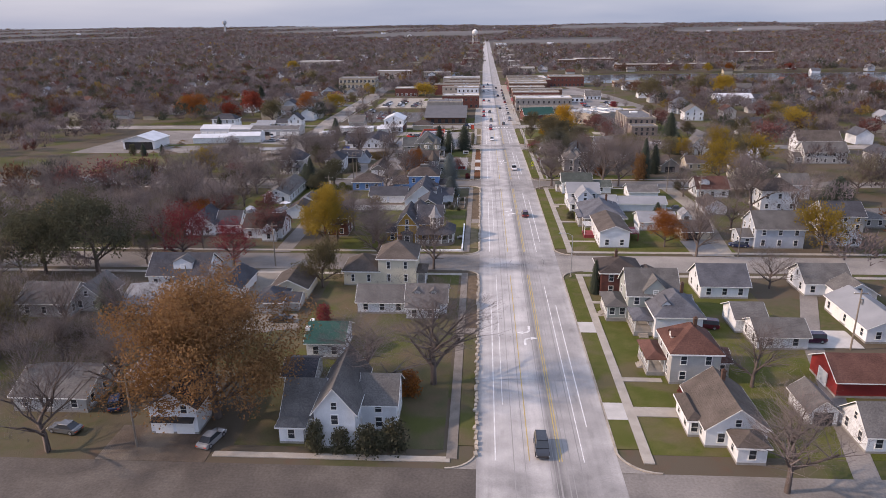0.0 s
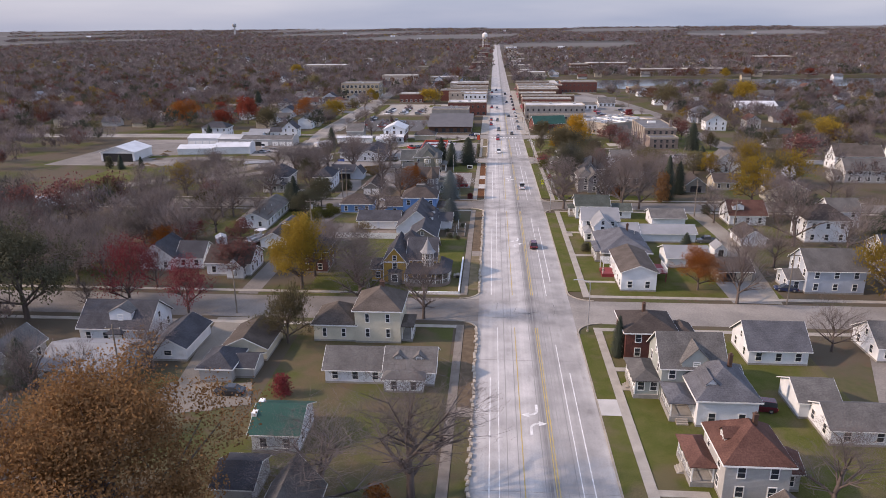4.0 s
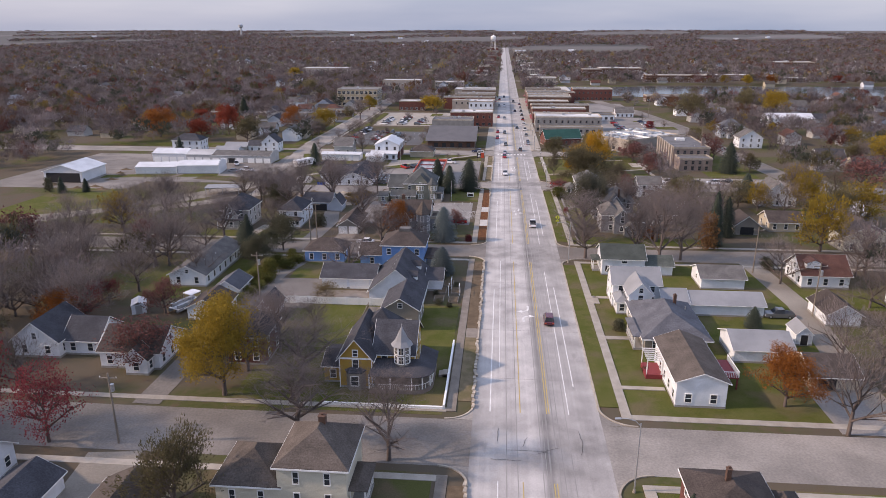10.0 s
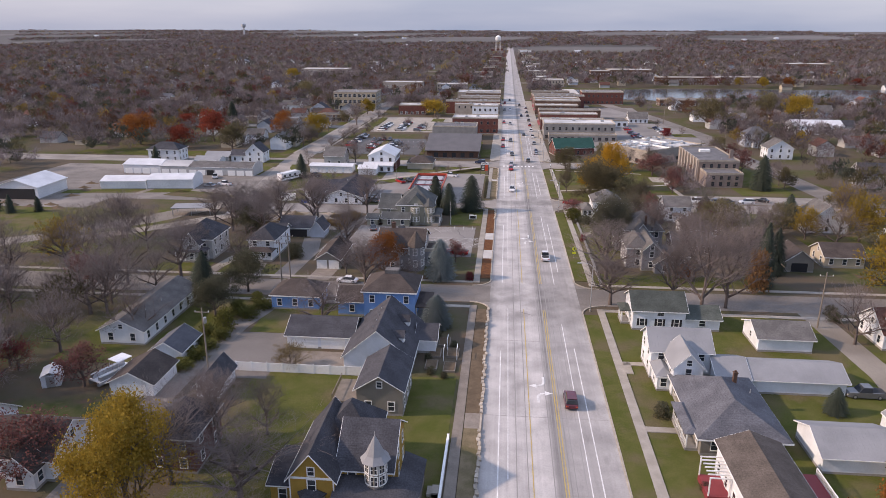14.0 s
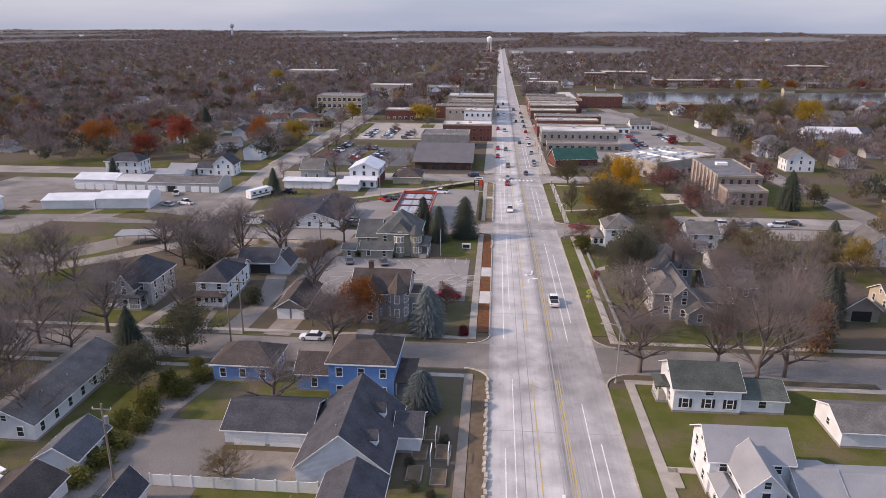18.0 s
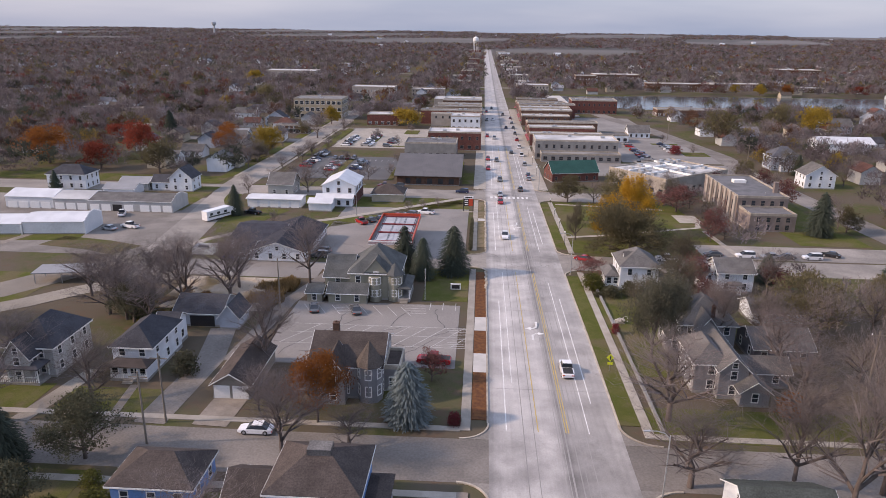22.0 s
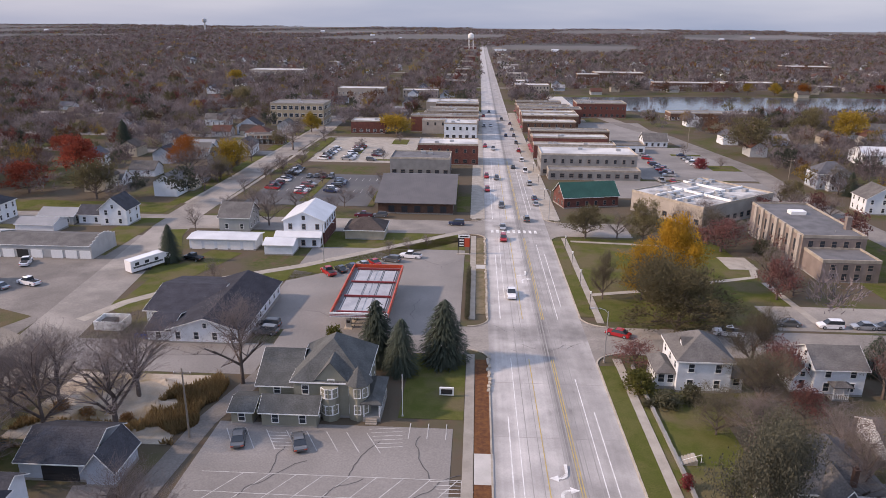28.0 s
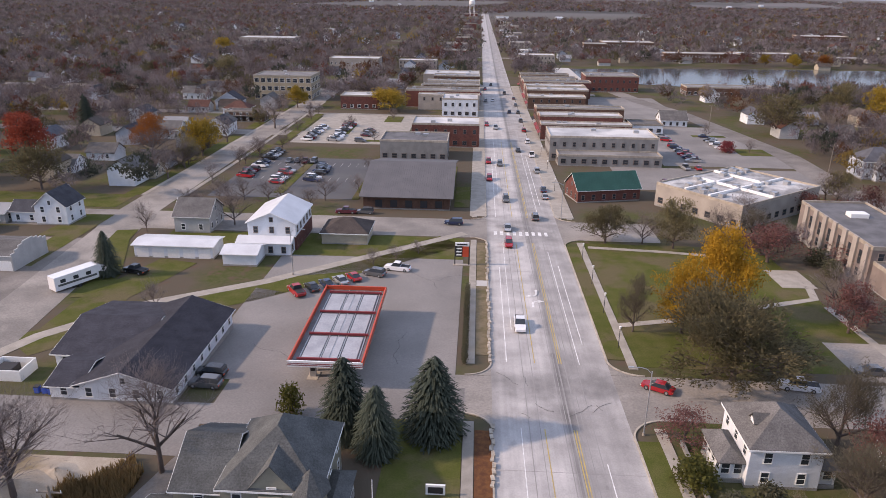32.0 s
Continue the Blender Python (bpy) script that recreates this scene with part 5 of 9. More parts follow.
for k in range(7):
    pg.box(-6.2, -3.6, 1.0 + k * 0.7, 1.1 + k * 0.7, 3.2, 3.35)
for x, y in ((-6.1, 1.1), (-6.1, 5.1), (-3.8, 1.1)):
    pg.box(x - 0.07, x + 0.07, y - 0.07, y + 0.07, 0, 3.2)
part("pergola", pg, M_TRIM, h, "white slatted pergola over the entry")
part("porch_floor", Mesh().box(-6.2, -3.6, 1.0, 5.2, -0.3, 0.8), M_DECKRED, h)
h, w = house("house", "low ranch house with a broad grey hip roof", [(30.8, 41.2, 181.2, 197.0, 2.7, 5.6, "h")], W_TAUPE, R_BLUE, over=0.7)
chimney(h, 2.0, 3.5, 4.5, 6.2)
vent(h, 3.2, 0.5, 5.0)
porch(h, -6.9, -5.2, -7.0, 0.5, 2.7, R_BLUE, 0.5, 4, 0.4, "")
h, w = house("house", "tall white farmhouse with crossed grey gables", [(28.4, 37.6, 202.2, 209.4, 4.9, 7.2, "x"), (30.6, 34.9, 196.7, 203.0, 4.9, 7.1, "y"), (28.7, 30.6, 198.0, 202.2, 2.6, 3.7, "h")], W_WHITE, R_GMETAL)
house("garage", "low grey-roofed link building", [(37.7, 42.2, 198.3, 206, 2.6, 4.2, "x")], W_WHITE, R_GMETAL, "garage", wins=False)
h, w = house("garage", "long low white garage with a grey roof", [(42.3, 56.5, 198.5, 205.5, 2.5, 3.9, "x")], W_WHITE, R_GMETAL, "garage", wins=False)
h, w = house("house", "white house with a dark green roof and black shutters", [(28.9, 38.3, 221, 229.2, 4.0, 6.2, "x"), (38.3, 44.6, 221.4, 227.5, 2.5, 3.9, "x")], W_WHITE, R_GREEN, sides="EW")
for x in (-3.0, 0.2, 3.2):
    for dx in (-0.72, 0.72):
        part("shutter", Mesh().box(x + dx - 0.2, x + dx + 0.2, -4.16, -4.1, 0.9, 2.3), M_DARK, h)
    window(h, w[0][:4], "S", x, 0.9, 0.8, 1.4)
window(h, w[0][:4], "S", 0.2, 2.95, 1.1, 0.75)
window(h, w[1][:4], "S", 0, 1.0, 1.0, 1.1)
porch(h, -6.4, -4.7, -1.5, 1.8, 2.8, R_GREEN, 0.5, 2, 0.4, "")
h, w = house("garage", "white garage with a grey roof and picket fence", [(48.8, 57.8, 213.6, 221.4, 2.6, 4.2, "x")], W_WHITE, R_GREY, "garage", wins=False)
window(h, w[0][:4], "W", 0, 1.2, 0.8, 0.9)
house("garage", "grey-roofed white garage beside a bush", [(44.8, 54.2, 178.6, 186.6, 2.5, 4.2, "x")], W_WHITE, R_GMETAL, "garage", wins=False)
h, w = house("shed", "small arched white garden shed", [(57.6, 60.4, 186.2, 190.5, 2.2, 3.5, "y")], W_WHITE, R_GMETAL, "shed", wins=False, over=0.15)
door(h, w[0][:4], "S", 0, 1.2, 1.9, M_DARK)
h, w = house("house", "white cape house with a red-brown roof", [(70.4, 80.2, 216, 225, 3.1, 6.2, "x")], W_WHITE, R_RED)
dormer(h, -2.5, -3.5, 0.0, 4.2, 5.4, 6.1, 3.0, W_WHITE, R_RED)
house("garage", "white shed with a dark brown gable roof", [(66.6, 72.8, 195.3, 203.3, 2.5, 4.4, "y")], W_WHITE, R_DBROWN, "garage", wins=False)
h, w = house("house", "pale blue-grey two-storey house with porches", [(69.2, 80.8, 164, 173, 5.2, 8.4, "x"), (66, 69.4, 165, 171, 2.8, 4.0, "x")], W_PBLUE, R_GREY)
h, w = house("garage", "brown-roofed garage facing the street", [(53.7, 60.7, 170.2, 178.2, 2.5, 4.3, "x")], W_TAN, R_DBROWN, "garage", wins=False)
garage_door(h, w[0][:4], "S", -1.2, 2.6, material=M_DARK)

# east side, third block
h, w = house("house", "large grey shingled house with steep gables and white trim", [(36.8, 41.0, 255.6, 269, 4.9, 6.9, "y"), (35.4, 44.6, 271.6, 281.6, 5.0, 8.7, "h"), (37.2, 41.0, 269.0, 274.6, 5.0, 7.5, "y"), (33.6, 38.6, 257.2, 266, 4.9, 7.3, "h"), (41.0, 48.9, 259.6, 264.4, 2.7, 4.3, "x"), (39.4, 43.6, 253.4, 258, 2.6, 4.2, "y"), (33.4, 35.4, 271.0, 278, 2.6, 3.6, "h")], W_GREY, R_GREY)
chimney(h, 1.0, 8.0, 7, 9.0)
h, w = house("house", "white two-storey house with a grey gable roof", [(52.2, 59.8, 304.2, 312, 4.7, 6.8, "x"), (49.2, 52.2, 305, 310, 2.6, 4.6, "y")], W_WHITE, R_GREY)
porch(h, -1.5, 1.0, -5.6, -4.0, 2.5, R_GREY, 0.5, 2, 0.3, "", side="S")
h, w = house("house", "weathered white two-storey house with a grey hip roof", [(31.2, 39.4, 303.8, 312.6, 5.4, 8.4, "h")], W_WHITE, R_GREY)
porch(h, -7.0, -4.1, -3.6, 2.4, 2.9, R_GREY, 1.2, 3, 0.5, "", wall=W_WHITE)
porch(h, 4.1, 6.2, -4.0, 0.5, 2.7, R_GREY, 0.8, 3, 0.5, "", wall=W_WHITE, side="E")
side_dormer(h, -2.9, -0.8, -0.8, 6.0, 7.0, 7.8, 1.4, W_WHITE, R_GREY, -1)
house("garage", "white garage with an ivy-grown side", [(53.1, 62.6, 286, 293, 2.5, 4.2, "x")], W_WHITE, R_GREY, "garage", wins=False)
h, w = house("garage", "long outbuilding with dark slate-coloured walls", [(46.8, 56.4, 268.2, 276.6, 2.9, 5.0, "x")], W_DGREY, R_GREY, "garage")
h, w = house("garage", "brown garage with open front", [(69.6, 76, 258, 266, 2.8, 5.2, "y")], W_TAUPE, R_DBROWN, "garage", wins=False)
# Black panel paints the shade inside the open front.
garage_door(h, w[0][:4], "S", 0, 3.6, material=M_DARK)
h, w = house("house", "white house with a grey shingle roof", [(88, 99.5, 293.5, 303, 3.2, 8.0, "y")], W_WHITE, R_GREY)
house("house", "white cottage with a pale metal roof", [(102, 112, 276, 284, 2.9, 5.2, "x")], W_WHITE, R_METAL)
house("house", "tan bungalow with a brown roof", [(80, 89, 262, 270, 2.8, 5.0, "x")], W_TAN, R_DBROWN)
house("house", "white two-storey house among trees", [(96, 104, 214, 222, 5.0, 7.6, "x")], W_WHITE, R_GREY)
house("house", "grey house with a dark roof", [(92, 102, 178, 187, 4.6, 7.4, "x")], W_LGREY, R_DARK)
house("house", "white bungalow with a grey roof", [(98, 108, 128, 136, 3.0, 5.6, "x")], W_WHITE, R_GREY)
house("house", "white gabled house with a charcoal roof", [(88, 97, 100, 109, 4.4, 7.6, "y")], W_WHITE, R_DARK)

# ---------------------------------------------------------------- west side, south block
h, w = house("garage", "white two-storey barn garage with black awning", [(-42.2, -35.6, 80.2, 88.5, 4.2, 6.4, "y")], W_WHITE, R_DARK, "garage", wins=False)
garage_door(h, w[0][:4], "S", -1.5, 2.5)
garage_door(h, w[0][:4], "S", 1.5, 2.5)
part("awning", Mesh().slab([(-3.0, -4.2, 2.7), (3.0, -4.2, 2.7), (3.0, -5.0, 2.3), (-3.0, -5.0, 2.3)], (0, 0, -0.1)), M_DARK, h)
window(h, w[0][:4], "S", -1.6, 3.3, 0.8, 1.1)
window(h, w[0][:4], "S", 1.6, 3.3, 0.8, 1.1)
h, w = house("house", "white gabled house with weathered grey roofs", [(-18.8, -13.4, 77.8, 90, 5.6, 9.0, "y"), (-13.4, -8.6, 82, 89, 4.4, 7.0, "x"), (-23.9, -18.8, 80.8, 89, 3.0, 6.4, "x"), (-23.9, -20.6, 78.6, 80.8, 2.6, 3.2, "h")], W_WHITE, R_GREY)
h, w = house("house", "small white house with a dark teal roof", [(-26.2, -20, 103, 111, 3.0, 5.0, "x")], W_WHITE, R_TEAL)
part("gable_panel", Mesh().box(-3.6, -2.9, -2.0, 2.0, 3.1, 4.6), M_TRIM, h)
h, w = house("house", "long white house with grey roof and two dormers", [(-20.9, -11.4, 121.8, 128.6, 2.6, 4.8, "x"), (-11.4, -3.8, 121.6, 128.9, 2.7, 4.95, "x"), (-11.2, -5.3, 119.4, 121.6, 2.3, 3.0, "h")], W_WHITE, R_GREY)
dormer(h, 6.7, -2.0, 0.4, 3.2, 4.1, 4.7, 1.5, W_LGREY, R_GREY)
dormer(h, 9.9, -2.0, 0.4, 3.2, 4.1, 4.7, 1.5, W_LGREY, R_GREY)
h, w = house("house", "cream two-storey house with a brown hip roof", [(-18.9, -10.9, 136.3, 145, 6.1, 8.9, "h"), (-26.4, -18.9, 136.6, 144.5, 3.2, 5.8, "h")], W_CREAM, R_BROWN, wins=False)
for x in (-1.8, 1.8):
    for z in (1.2, 4.0):
        window(h, w[0][:4], "S", x, z, 0.6, 1.5)
for x in (-1.8, 1.6):
    window(h, w[1][:4], "S", x, 1.0, 0.6, 1.5)
chimney(h, 0.2, 1.0, 8.2, 9.6, 0.8)
porch(h, 4.0, 6.0, -3.5, 1.5, 3.0, R_BROWN, 0.5, 3, 0.4, "", side="E")
h, w = house("garage", "cream garage with a brown roof", [(-39.8, -32.4, 128.6, 137.5, 2.4, 4.2, "y")], W_CREAM, R_BROWN, "garage", wins=False)
house("garage", "small garage with a dark hip roof and lean-to", [(-40.8, -35.6, 121, 127.5, 2.4, 4.2, "h"), (-35.6, -32.6, 122.6, 127.5, 2.0, 3.0, "x")], W_LGREY, R_DARK, "garage", wins=False)
h, w = house("house", "white cape house with a wide dormer and dark roof", [(-67.6, -55, 133.4, 142.4, 3.2, 6.6, "x")], W_WHITE, R_DARK)
dormer(h, 1.0, -3.4, 0.5, 4.0, 5.6, 6.6, 4.0, W_WHITE, R_GREY)
porch(h, -0.5, 2.0, -5.7, -4.5, 2.6, R_DARK, 0.6, 2, 0.4, "S", side="S")
h, w = house("garage", "white garage with a charcoal roof", [(-52, -45.8, 127.6, 138, 2.6, 4.3, "y")], W_WHITE, R_DARK, "garage", wins=False)
window(h, w[0][:4], "S", 0, 1.1, 1.2, 0.8)
house("garage", "pale metal-roofed workshop with open side", [(-66, -53.8, 119, 129.5, 2.8, 4.6, "x")], W_WHITE, R_GMETAL, "workshop")
house("house", "weathered low grey house under bare trees", [(-65, -54, 85, 95, 2.6, 4.8, "x")], W_LGREY, R_GREY)
house("garage", "white garage beside the pole", [(-51.4, -47.4, 92, 101.5, 2.5, 3.9, "y")], W_WHITE, R_GMETAL, "garage", wins=False)
house("garage", "dark shed behind the white house", [(-27.2, -22.6, 92.6, 99, 2.5, 3.8, "x")], W_LGREY, R_DARK, "shed", wins=False)
house("house", "pale house under the bare trees", [(-86, -76, 118, 127, 3.0, 5.6, "x"), (-77, -71, 121, 129, 3.0, 5.6, "y")], W_LGREY, R_GREY)

# west side, second block
h, w = house("house", "white one-storey house with a grey-brown roof", [(-58.8, -48.8, 168.4, 177.4, 3.2, 5.8, "x"), (-53.5, -49.8, 166.4, 168.6, 3.0, 4.8, "y")], W_WHITE, R_DBROWN)
h, w = house("house", "white house with two dark gables", [(-75.6, -67.5, 171, 180, 3.2, 6.4, "y"), (-67.5, -61.4, 172.5, 180, 2.9, 5.6, "x")], W_WHITE, R_DARK)
h, w = house("house", "ochre Victorian house with a turret and wrap-round porch", [(-18.4, -13.3, 165.3, 177, 5.1, 8.2, "y"), (-13.3, -7.2, 167.6, 177.6, 5.0, 8.4, "x"), (-21.2, -18.4, 166.8, 174, 2.9, 4.0, "x"), (-16.7, -10.0, 172.0, 178.9, 5.2, 9.1, "h")], W_YELLOW, R_DARK)
cx, cy = 7.0, -4.2
t = part("turret", Mesh().rod((cx, cy, 3.2), (cx, cy, 7.0), 1.25, 1.25, 8), W_TAUPE, h, "shingled eight-sided turret")
part("turret_roof", Mesh().rod((cx, cy, 6.9), (cx, cy, 7.6), 1.75, 1.1, 8).rod((cx, cy, 7.6), (cx, cy, 9.9), 1.1, 0.02, 8), R_GMETAL, t, "pale patched pointed metal roof")
part("finial", Mesh().rod((cx, cy, 9.7), (cx, cy, 10.3), 0.06, 0.03, 6), M_STEEL, t)
for q in (-90, -45, 0, -135):
    fr, pa = window_mesh(0.66, 1.1)
    for z in (4.1, 5.6):
        f = part("window", fr, None, t, at=Matrix.Translation((cx + 1.17 * math.cos(math.radians(q)), cy + 1.17 * math.sin(math.radians(q)), z)) @ pose(0, 0, 0, 0, 0, q + 90))
        part("pane", pa, None, f)
arc = [(8.9 + 2.9 * math.sin(q), -4.4 - 2.9 * math.cos(q)) for q in [math.pi / 2 * k / 8 for k in range(9)]]
outer = [(2.3, -7.3), (5.6, -7.3)] + arc + [(11.8, -1.4), (11.8, 1.6)]
inner = [(2.3, -3.55), (5.6, -3.55)] + [(9.5, -3.55)] * 9 + [(9.5, -1.4), (9.5, 1.6)]
fl, pr, sk = Mesh(), Mesh(), Mesh()
for (a, b), (c, d) in zip(zip(outer, inner), list(zip(outer, inner))[1:]):
    fl.poly([(*a, 0.7), (*c, 0.7), (*d, 0.7), (*b, 0.7)])
    sk.slab([(*a, 0.68), (*c, 0.68), (c[0] * 0.99, c[1] * 0.99, 0.68), (a[0] * 0.99, a[1] * 0.99, 0.68)], (0, 0, -1.0))
    pr.slab([(a[0] + 0.3 * (a[0] > 9), a[1] - 0.3 * (a[1] < -4), 3.05), (c[0] + 0.3 * (c[0] > 9), c[1] - 0.3 * (c[1] < -4), 3.05), (*d, 4.1), (*b, 4.1)], (0, 0, -0.12))
part("porch_floor", fl, M_WOOD, h)
part("porch_skirt", sk, W_STONE, h, "stone porch base")
part("porch_roof", pr, R_DARK, h)
for k in (0, 1, 2, 5, 8, 10, 12):
    x, y = outer[k]
    part("post", Mesh().box(x * 0.985 - 0.09, x * 0.985 + 0.09, y * 0.985 - 0.09, y * 0.985 + 0.09, 0.7, 3.05), M_TRIM, h)
rl = Mesh()
for a, c in zip(outer, outer[1:]):
    rl.rod((a[0] * 0.985, a[1] * 0.985, 1.5), (c[0] * 0.985, c[1] * 0.985, 1.5), 0.05, 0.05, 4)
    for k in range(max(1, int(math.hypot(c[0] - a[0], c[1] - a[1]) / 0.3))):
        u = k * 0.3 / math.hypot(c[0] - a[0], c[1] - a[1])
        x, y = (a[0] + (c[0] - a[0]) * u) * 0.985, (a[1] + (c[1] - a[1]) * u) * 0.985
        rl.box(x - 0.025, x + 0.025, y - 0.025, y + 0.025, 0.7, 1.5)
part("railing", rl, M_TRIM, h)
bw = Mesh().slab([(-1.5, -5.85, 3.0), (-0.9, -6.8, 3.0), (0.9, -6.8, 3.0), (1.5, -5.85, 3.0)], (0, 0, -3.2))
b = part("bay", bw, W_TAUPE, h, "shingled bay window")
part("bay_roof", Mesh().slab([(-1.7, -5.85, 3.1), (-1.0, -7.0, 3.05), (1.0, -7.0, 3.05), (1.7, -5.85, 3.1), (0.6, -5.85, 3.6), (-0.6, -5.85, 3.6)], (0, 0, -0.1)), R_DARK, b)
fr, pa = window_mesh(1.1, 1.5)
f = part("window", fr, None, b, at=pose(0, -6.8, 0.9))
part("pane", pa, None, f)
for x in (-2.56, 2.42):
    part("corner_board", Mesh().box(x, x + 0.14, -5.91, -5.8, 0, 5.0), M_TRIM, h)
part("string_course", Mesh().box(-2.5, 2.5, -5.92, -5.85, 4.85, 5.1), M_TRIM, h)
h, w = house("house", "taupe house with a steep dark front gable", [(-15.4, -8.8, 187, 196.6, 4.2, 6.3, "y")], W_TAUPE, R_DARK)
dk = Mesh().box(-7.4, -3.6, -3.0, 3.5, 0.8, 1.0)
for k in range(14):
    dk.box(-7.4, -7.34, -3.0 + k * 0.48, -2.94 + k * 0.48, 1.0, 1.9)
dk.box(-7.42, -7.32, -3, 3.5, 1.9, 1.98)
part("deck", dk, M_WOOD, h, "weathered grey timber deck")
h, w = house("house", "white house with a huge dark steep roof and dormers", [(-20.3, -9.3, 200.0, 214.5, 2.7, 7.3, "y"), (-9.3, -6.2, 207.6, 213.4, 2.6, 4.2, "x")], W_WHITE, R_DARK, sides="EW")
side_dormer(h, 3.9, 1.4, -3.8, 4.0, 5.2, 5.9, 1.8, W_WHITE, R_DARK, 1)
side_dormer(h, 3.9, 1.4, 2.6, 4.0, 5.2, 5.9, 1.8, W_WHITE, R_DARK, 1)
for k in range(4):
    vent(h, -1.0, -4.6 + k * 2.6, 6.5)
h, w = house("garage", "white double garage with a charcoal roof", [(-32.0, -20.6, 207.6, 216, 2.5, 4.3, "x")], W_WHITE, R_DARK, "garage", wins=False)
garage_door(h, w[0][:4], "S", -2.4, 4.2)
garage_door(h, w[0][:4], "S", 2.4, 4.2)
h, w = house("house", "bright blue two-storey house with a brown hip roof", [(-21.1, -11.4, 220.6, 229.6, 5.9, 8.6, "h"), (-26.6, -21.1, 222.6, 229, 3.1, 5.0, "x")], W_BLUE, R_DBROWN, sides="S")
part("roof_hatch", Mesh().box(-1.3, 1.3, -0.9, 0.9, 8.2, 8.95), R_GREY, h)
porch(h, 4.9, 7.4, -4.0, 3.5, 3.0, R_DBROWN, 0.5, 4, 0.6, "", side="E")
h, w = house("house", "low bright blue cottage with a brown roof", [(-40.4, -31, 224.6, 231.6, 2.9, 5.2, "h")], W_BLUE, R_DBROWN)
h, w = house("house", "long low white house with a grey roof", [(-65, -57, 206, 228, 2.8, 4.7, "y")], W_WHITE, R_GREY)
vent(h, 2, 0, 3.9)
vent(h, 1.5, -5, 4.0)
house("garage", "white garage with a grey-blue roof", [(-52.4, -47.2, 199.5, 206.5, 2.4, 4.0, "y")], W_WHITE, R_BLUE, "garage", wins=False)
h, w = house("garage", "white garage with a charcoal roof and wide door", [(-53.2, -46.4, 188.6, 196, 2.5, 4.2, "y")], W_WHITE, R_DBROWN, "garage", wins=False)
garage_door(h, w[0][:4], "S", 0, 4.4)
house("shed", "narrow white shed at the lane", [(-40.0, -36.6, 189, 195.5, 2.5, 4.4, "y")], W_WHITE, R_DARK, "shed", wins=False)
h, w = house("house", "dark red brick house with a charcoal hip roof", [(-38.4, -32.2, 171.4, 179.5, 5.0, 7.6, "h")], W_BRICK, R_DARK)

# west side, third block
h, w = house("house", "white two-storey house with a brown hip roof", [(-56.6, -50.2, 256.2, 266.6, 4.6, 7.0, "h"), (-54.4, -50.8, 266.6, 270.4, 4.3, 5.4, "x")], W_WHITE, R_DARK)
porch(h, -2.6, 3.3, -7.8, -5.2, 2.6, R_DBROWN, 0.7, 4, 0.5, "S", wall=W_WHITE, side="S")
h, w = house("garage", "taupe garage with a long brown roof", [(-38.2, -32.7, 249.6, 262.4, 2.5, 4.2, "y")], W_TAUPE, R_DBROWN, "garage", wins=False)
garage_door(h, w[0][:4], "S", -1.4, 2.4)
garage_door(h, w[0][:4], "S", 1.4, 2.4)
h, w = house("house", "grey Victorian house with two pointed turrets", [(-24.0, -13.4, 251.2, 262.6, 5.4, 8.2, "x"), (-13.4, -10.9, 254, 260, 3.8, 4.2, "f"), (-21.9, -18.5, 249.2, 254, 5.3, 7.9, "y")], W_GREY, R_DBROWN)
chimney(h, -2.4, 0.4, 7.6, 9.4, 0.9)
for tx, ty, tr, th in ((3.6, -5.4, 1.8, 5.8),):
    t = part("turret", Mesh().rod((tx, ty, -0.3), (tx, ty, th), tr, tr, 8), W_GREY, h)
    part("turret_roof", Mesh().rod((tx, ty, th), (tx, ty, th + 3.6), tr + 0.4, 0.03, 8), R_BROWN, t, "brown pointed shingle roof")
    for q in (-90, -30, -150):
        fr, pa = window_mesh(0.8, 1.5)
        for z in (1.2, 3.9):
            part("window", fr, None, t, at=Matrix.Translation((tx + (tr - 0.1) * math.cos(math.radians(q)), ty + (tr - 0.1) * math.sin(math.radians(q)), z)) @ pose(0, 0, 0, 0, 0, q + 90))
h, w = house("garage", "slate garage with an open door", [(-55.2, -46.5, 275.4, 284, 2.8, 4.8, "x"), (-46.5, -43, 274.6, 280.5, 2.6, 4.8, "y")], W_PBLUE, R_DARK, "garage", wins=False)
# Black panel in the doorway paints the dark inside of the garage.
garage_door(h, w[0][:4], "S", 0.8, 4.6, material=M_DARK)
h, w = house("house", "pale house with steep dark gables under bare trees", [(-72.6, -64.8, 254, 264.5, 5.0, 8.4, "h"), (-70.8, -67, 251.4, 254.2, 4.8, 7.4, "y")], W_LGREY, R_DARK)
porch(h, -4.2, 3.0, -8.2, -5.2, 2.9, R_DARK, 0.7, 4, 0.5, "", side="S")
h, w = house("house", "olive Victorian house with a steep grey roof", [(-25.8, -15.7, 292.6, 304, 5.7, 10.2, "h"), (-31.2, -25.8, 293.6, 305, 4.5, 7.4, "x"), (-29.7, -22.0, 289.5, 294, 2.6, 3.9, "x"), (-34.2, -31.2, 290, 295, 2.2, 3.0, "x")], W_OLIVE, R_SHADE, sides="SE")
dormer(h, 0.4, -5.9, 0.0, 5.7, 6.2, 8.9, 4.4, W_OLIVE, R_SHADE)
t = part("bay", Mesh().rod((4.2, -5.1, -0.3), (4.2, -5.1, 5.7), 1.6, 1.6, 8), W_OLIVE, h)
part("bay_roof", Mesh().rod((4.2, -5.1, 5.7), (4.2, -5.1, 8.0), 2.1, 0.03, 8), R_SHADE, t)
part("bay", Mesh().rod((0.2, -5.8, -0.3), (0.2, -5.8, 5.2), 1.3, 1.3, 8), W_OLIVE, h)
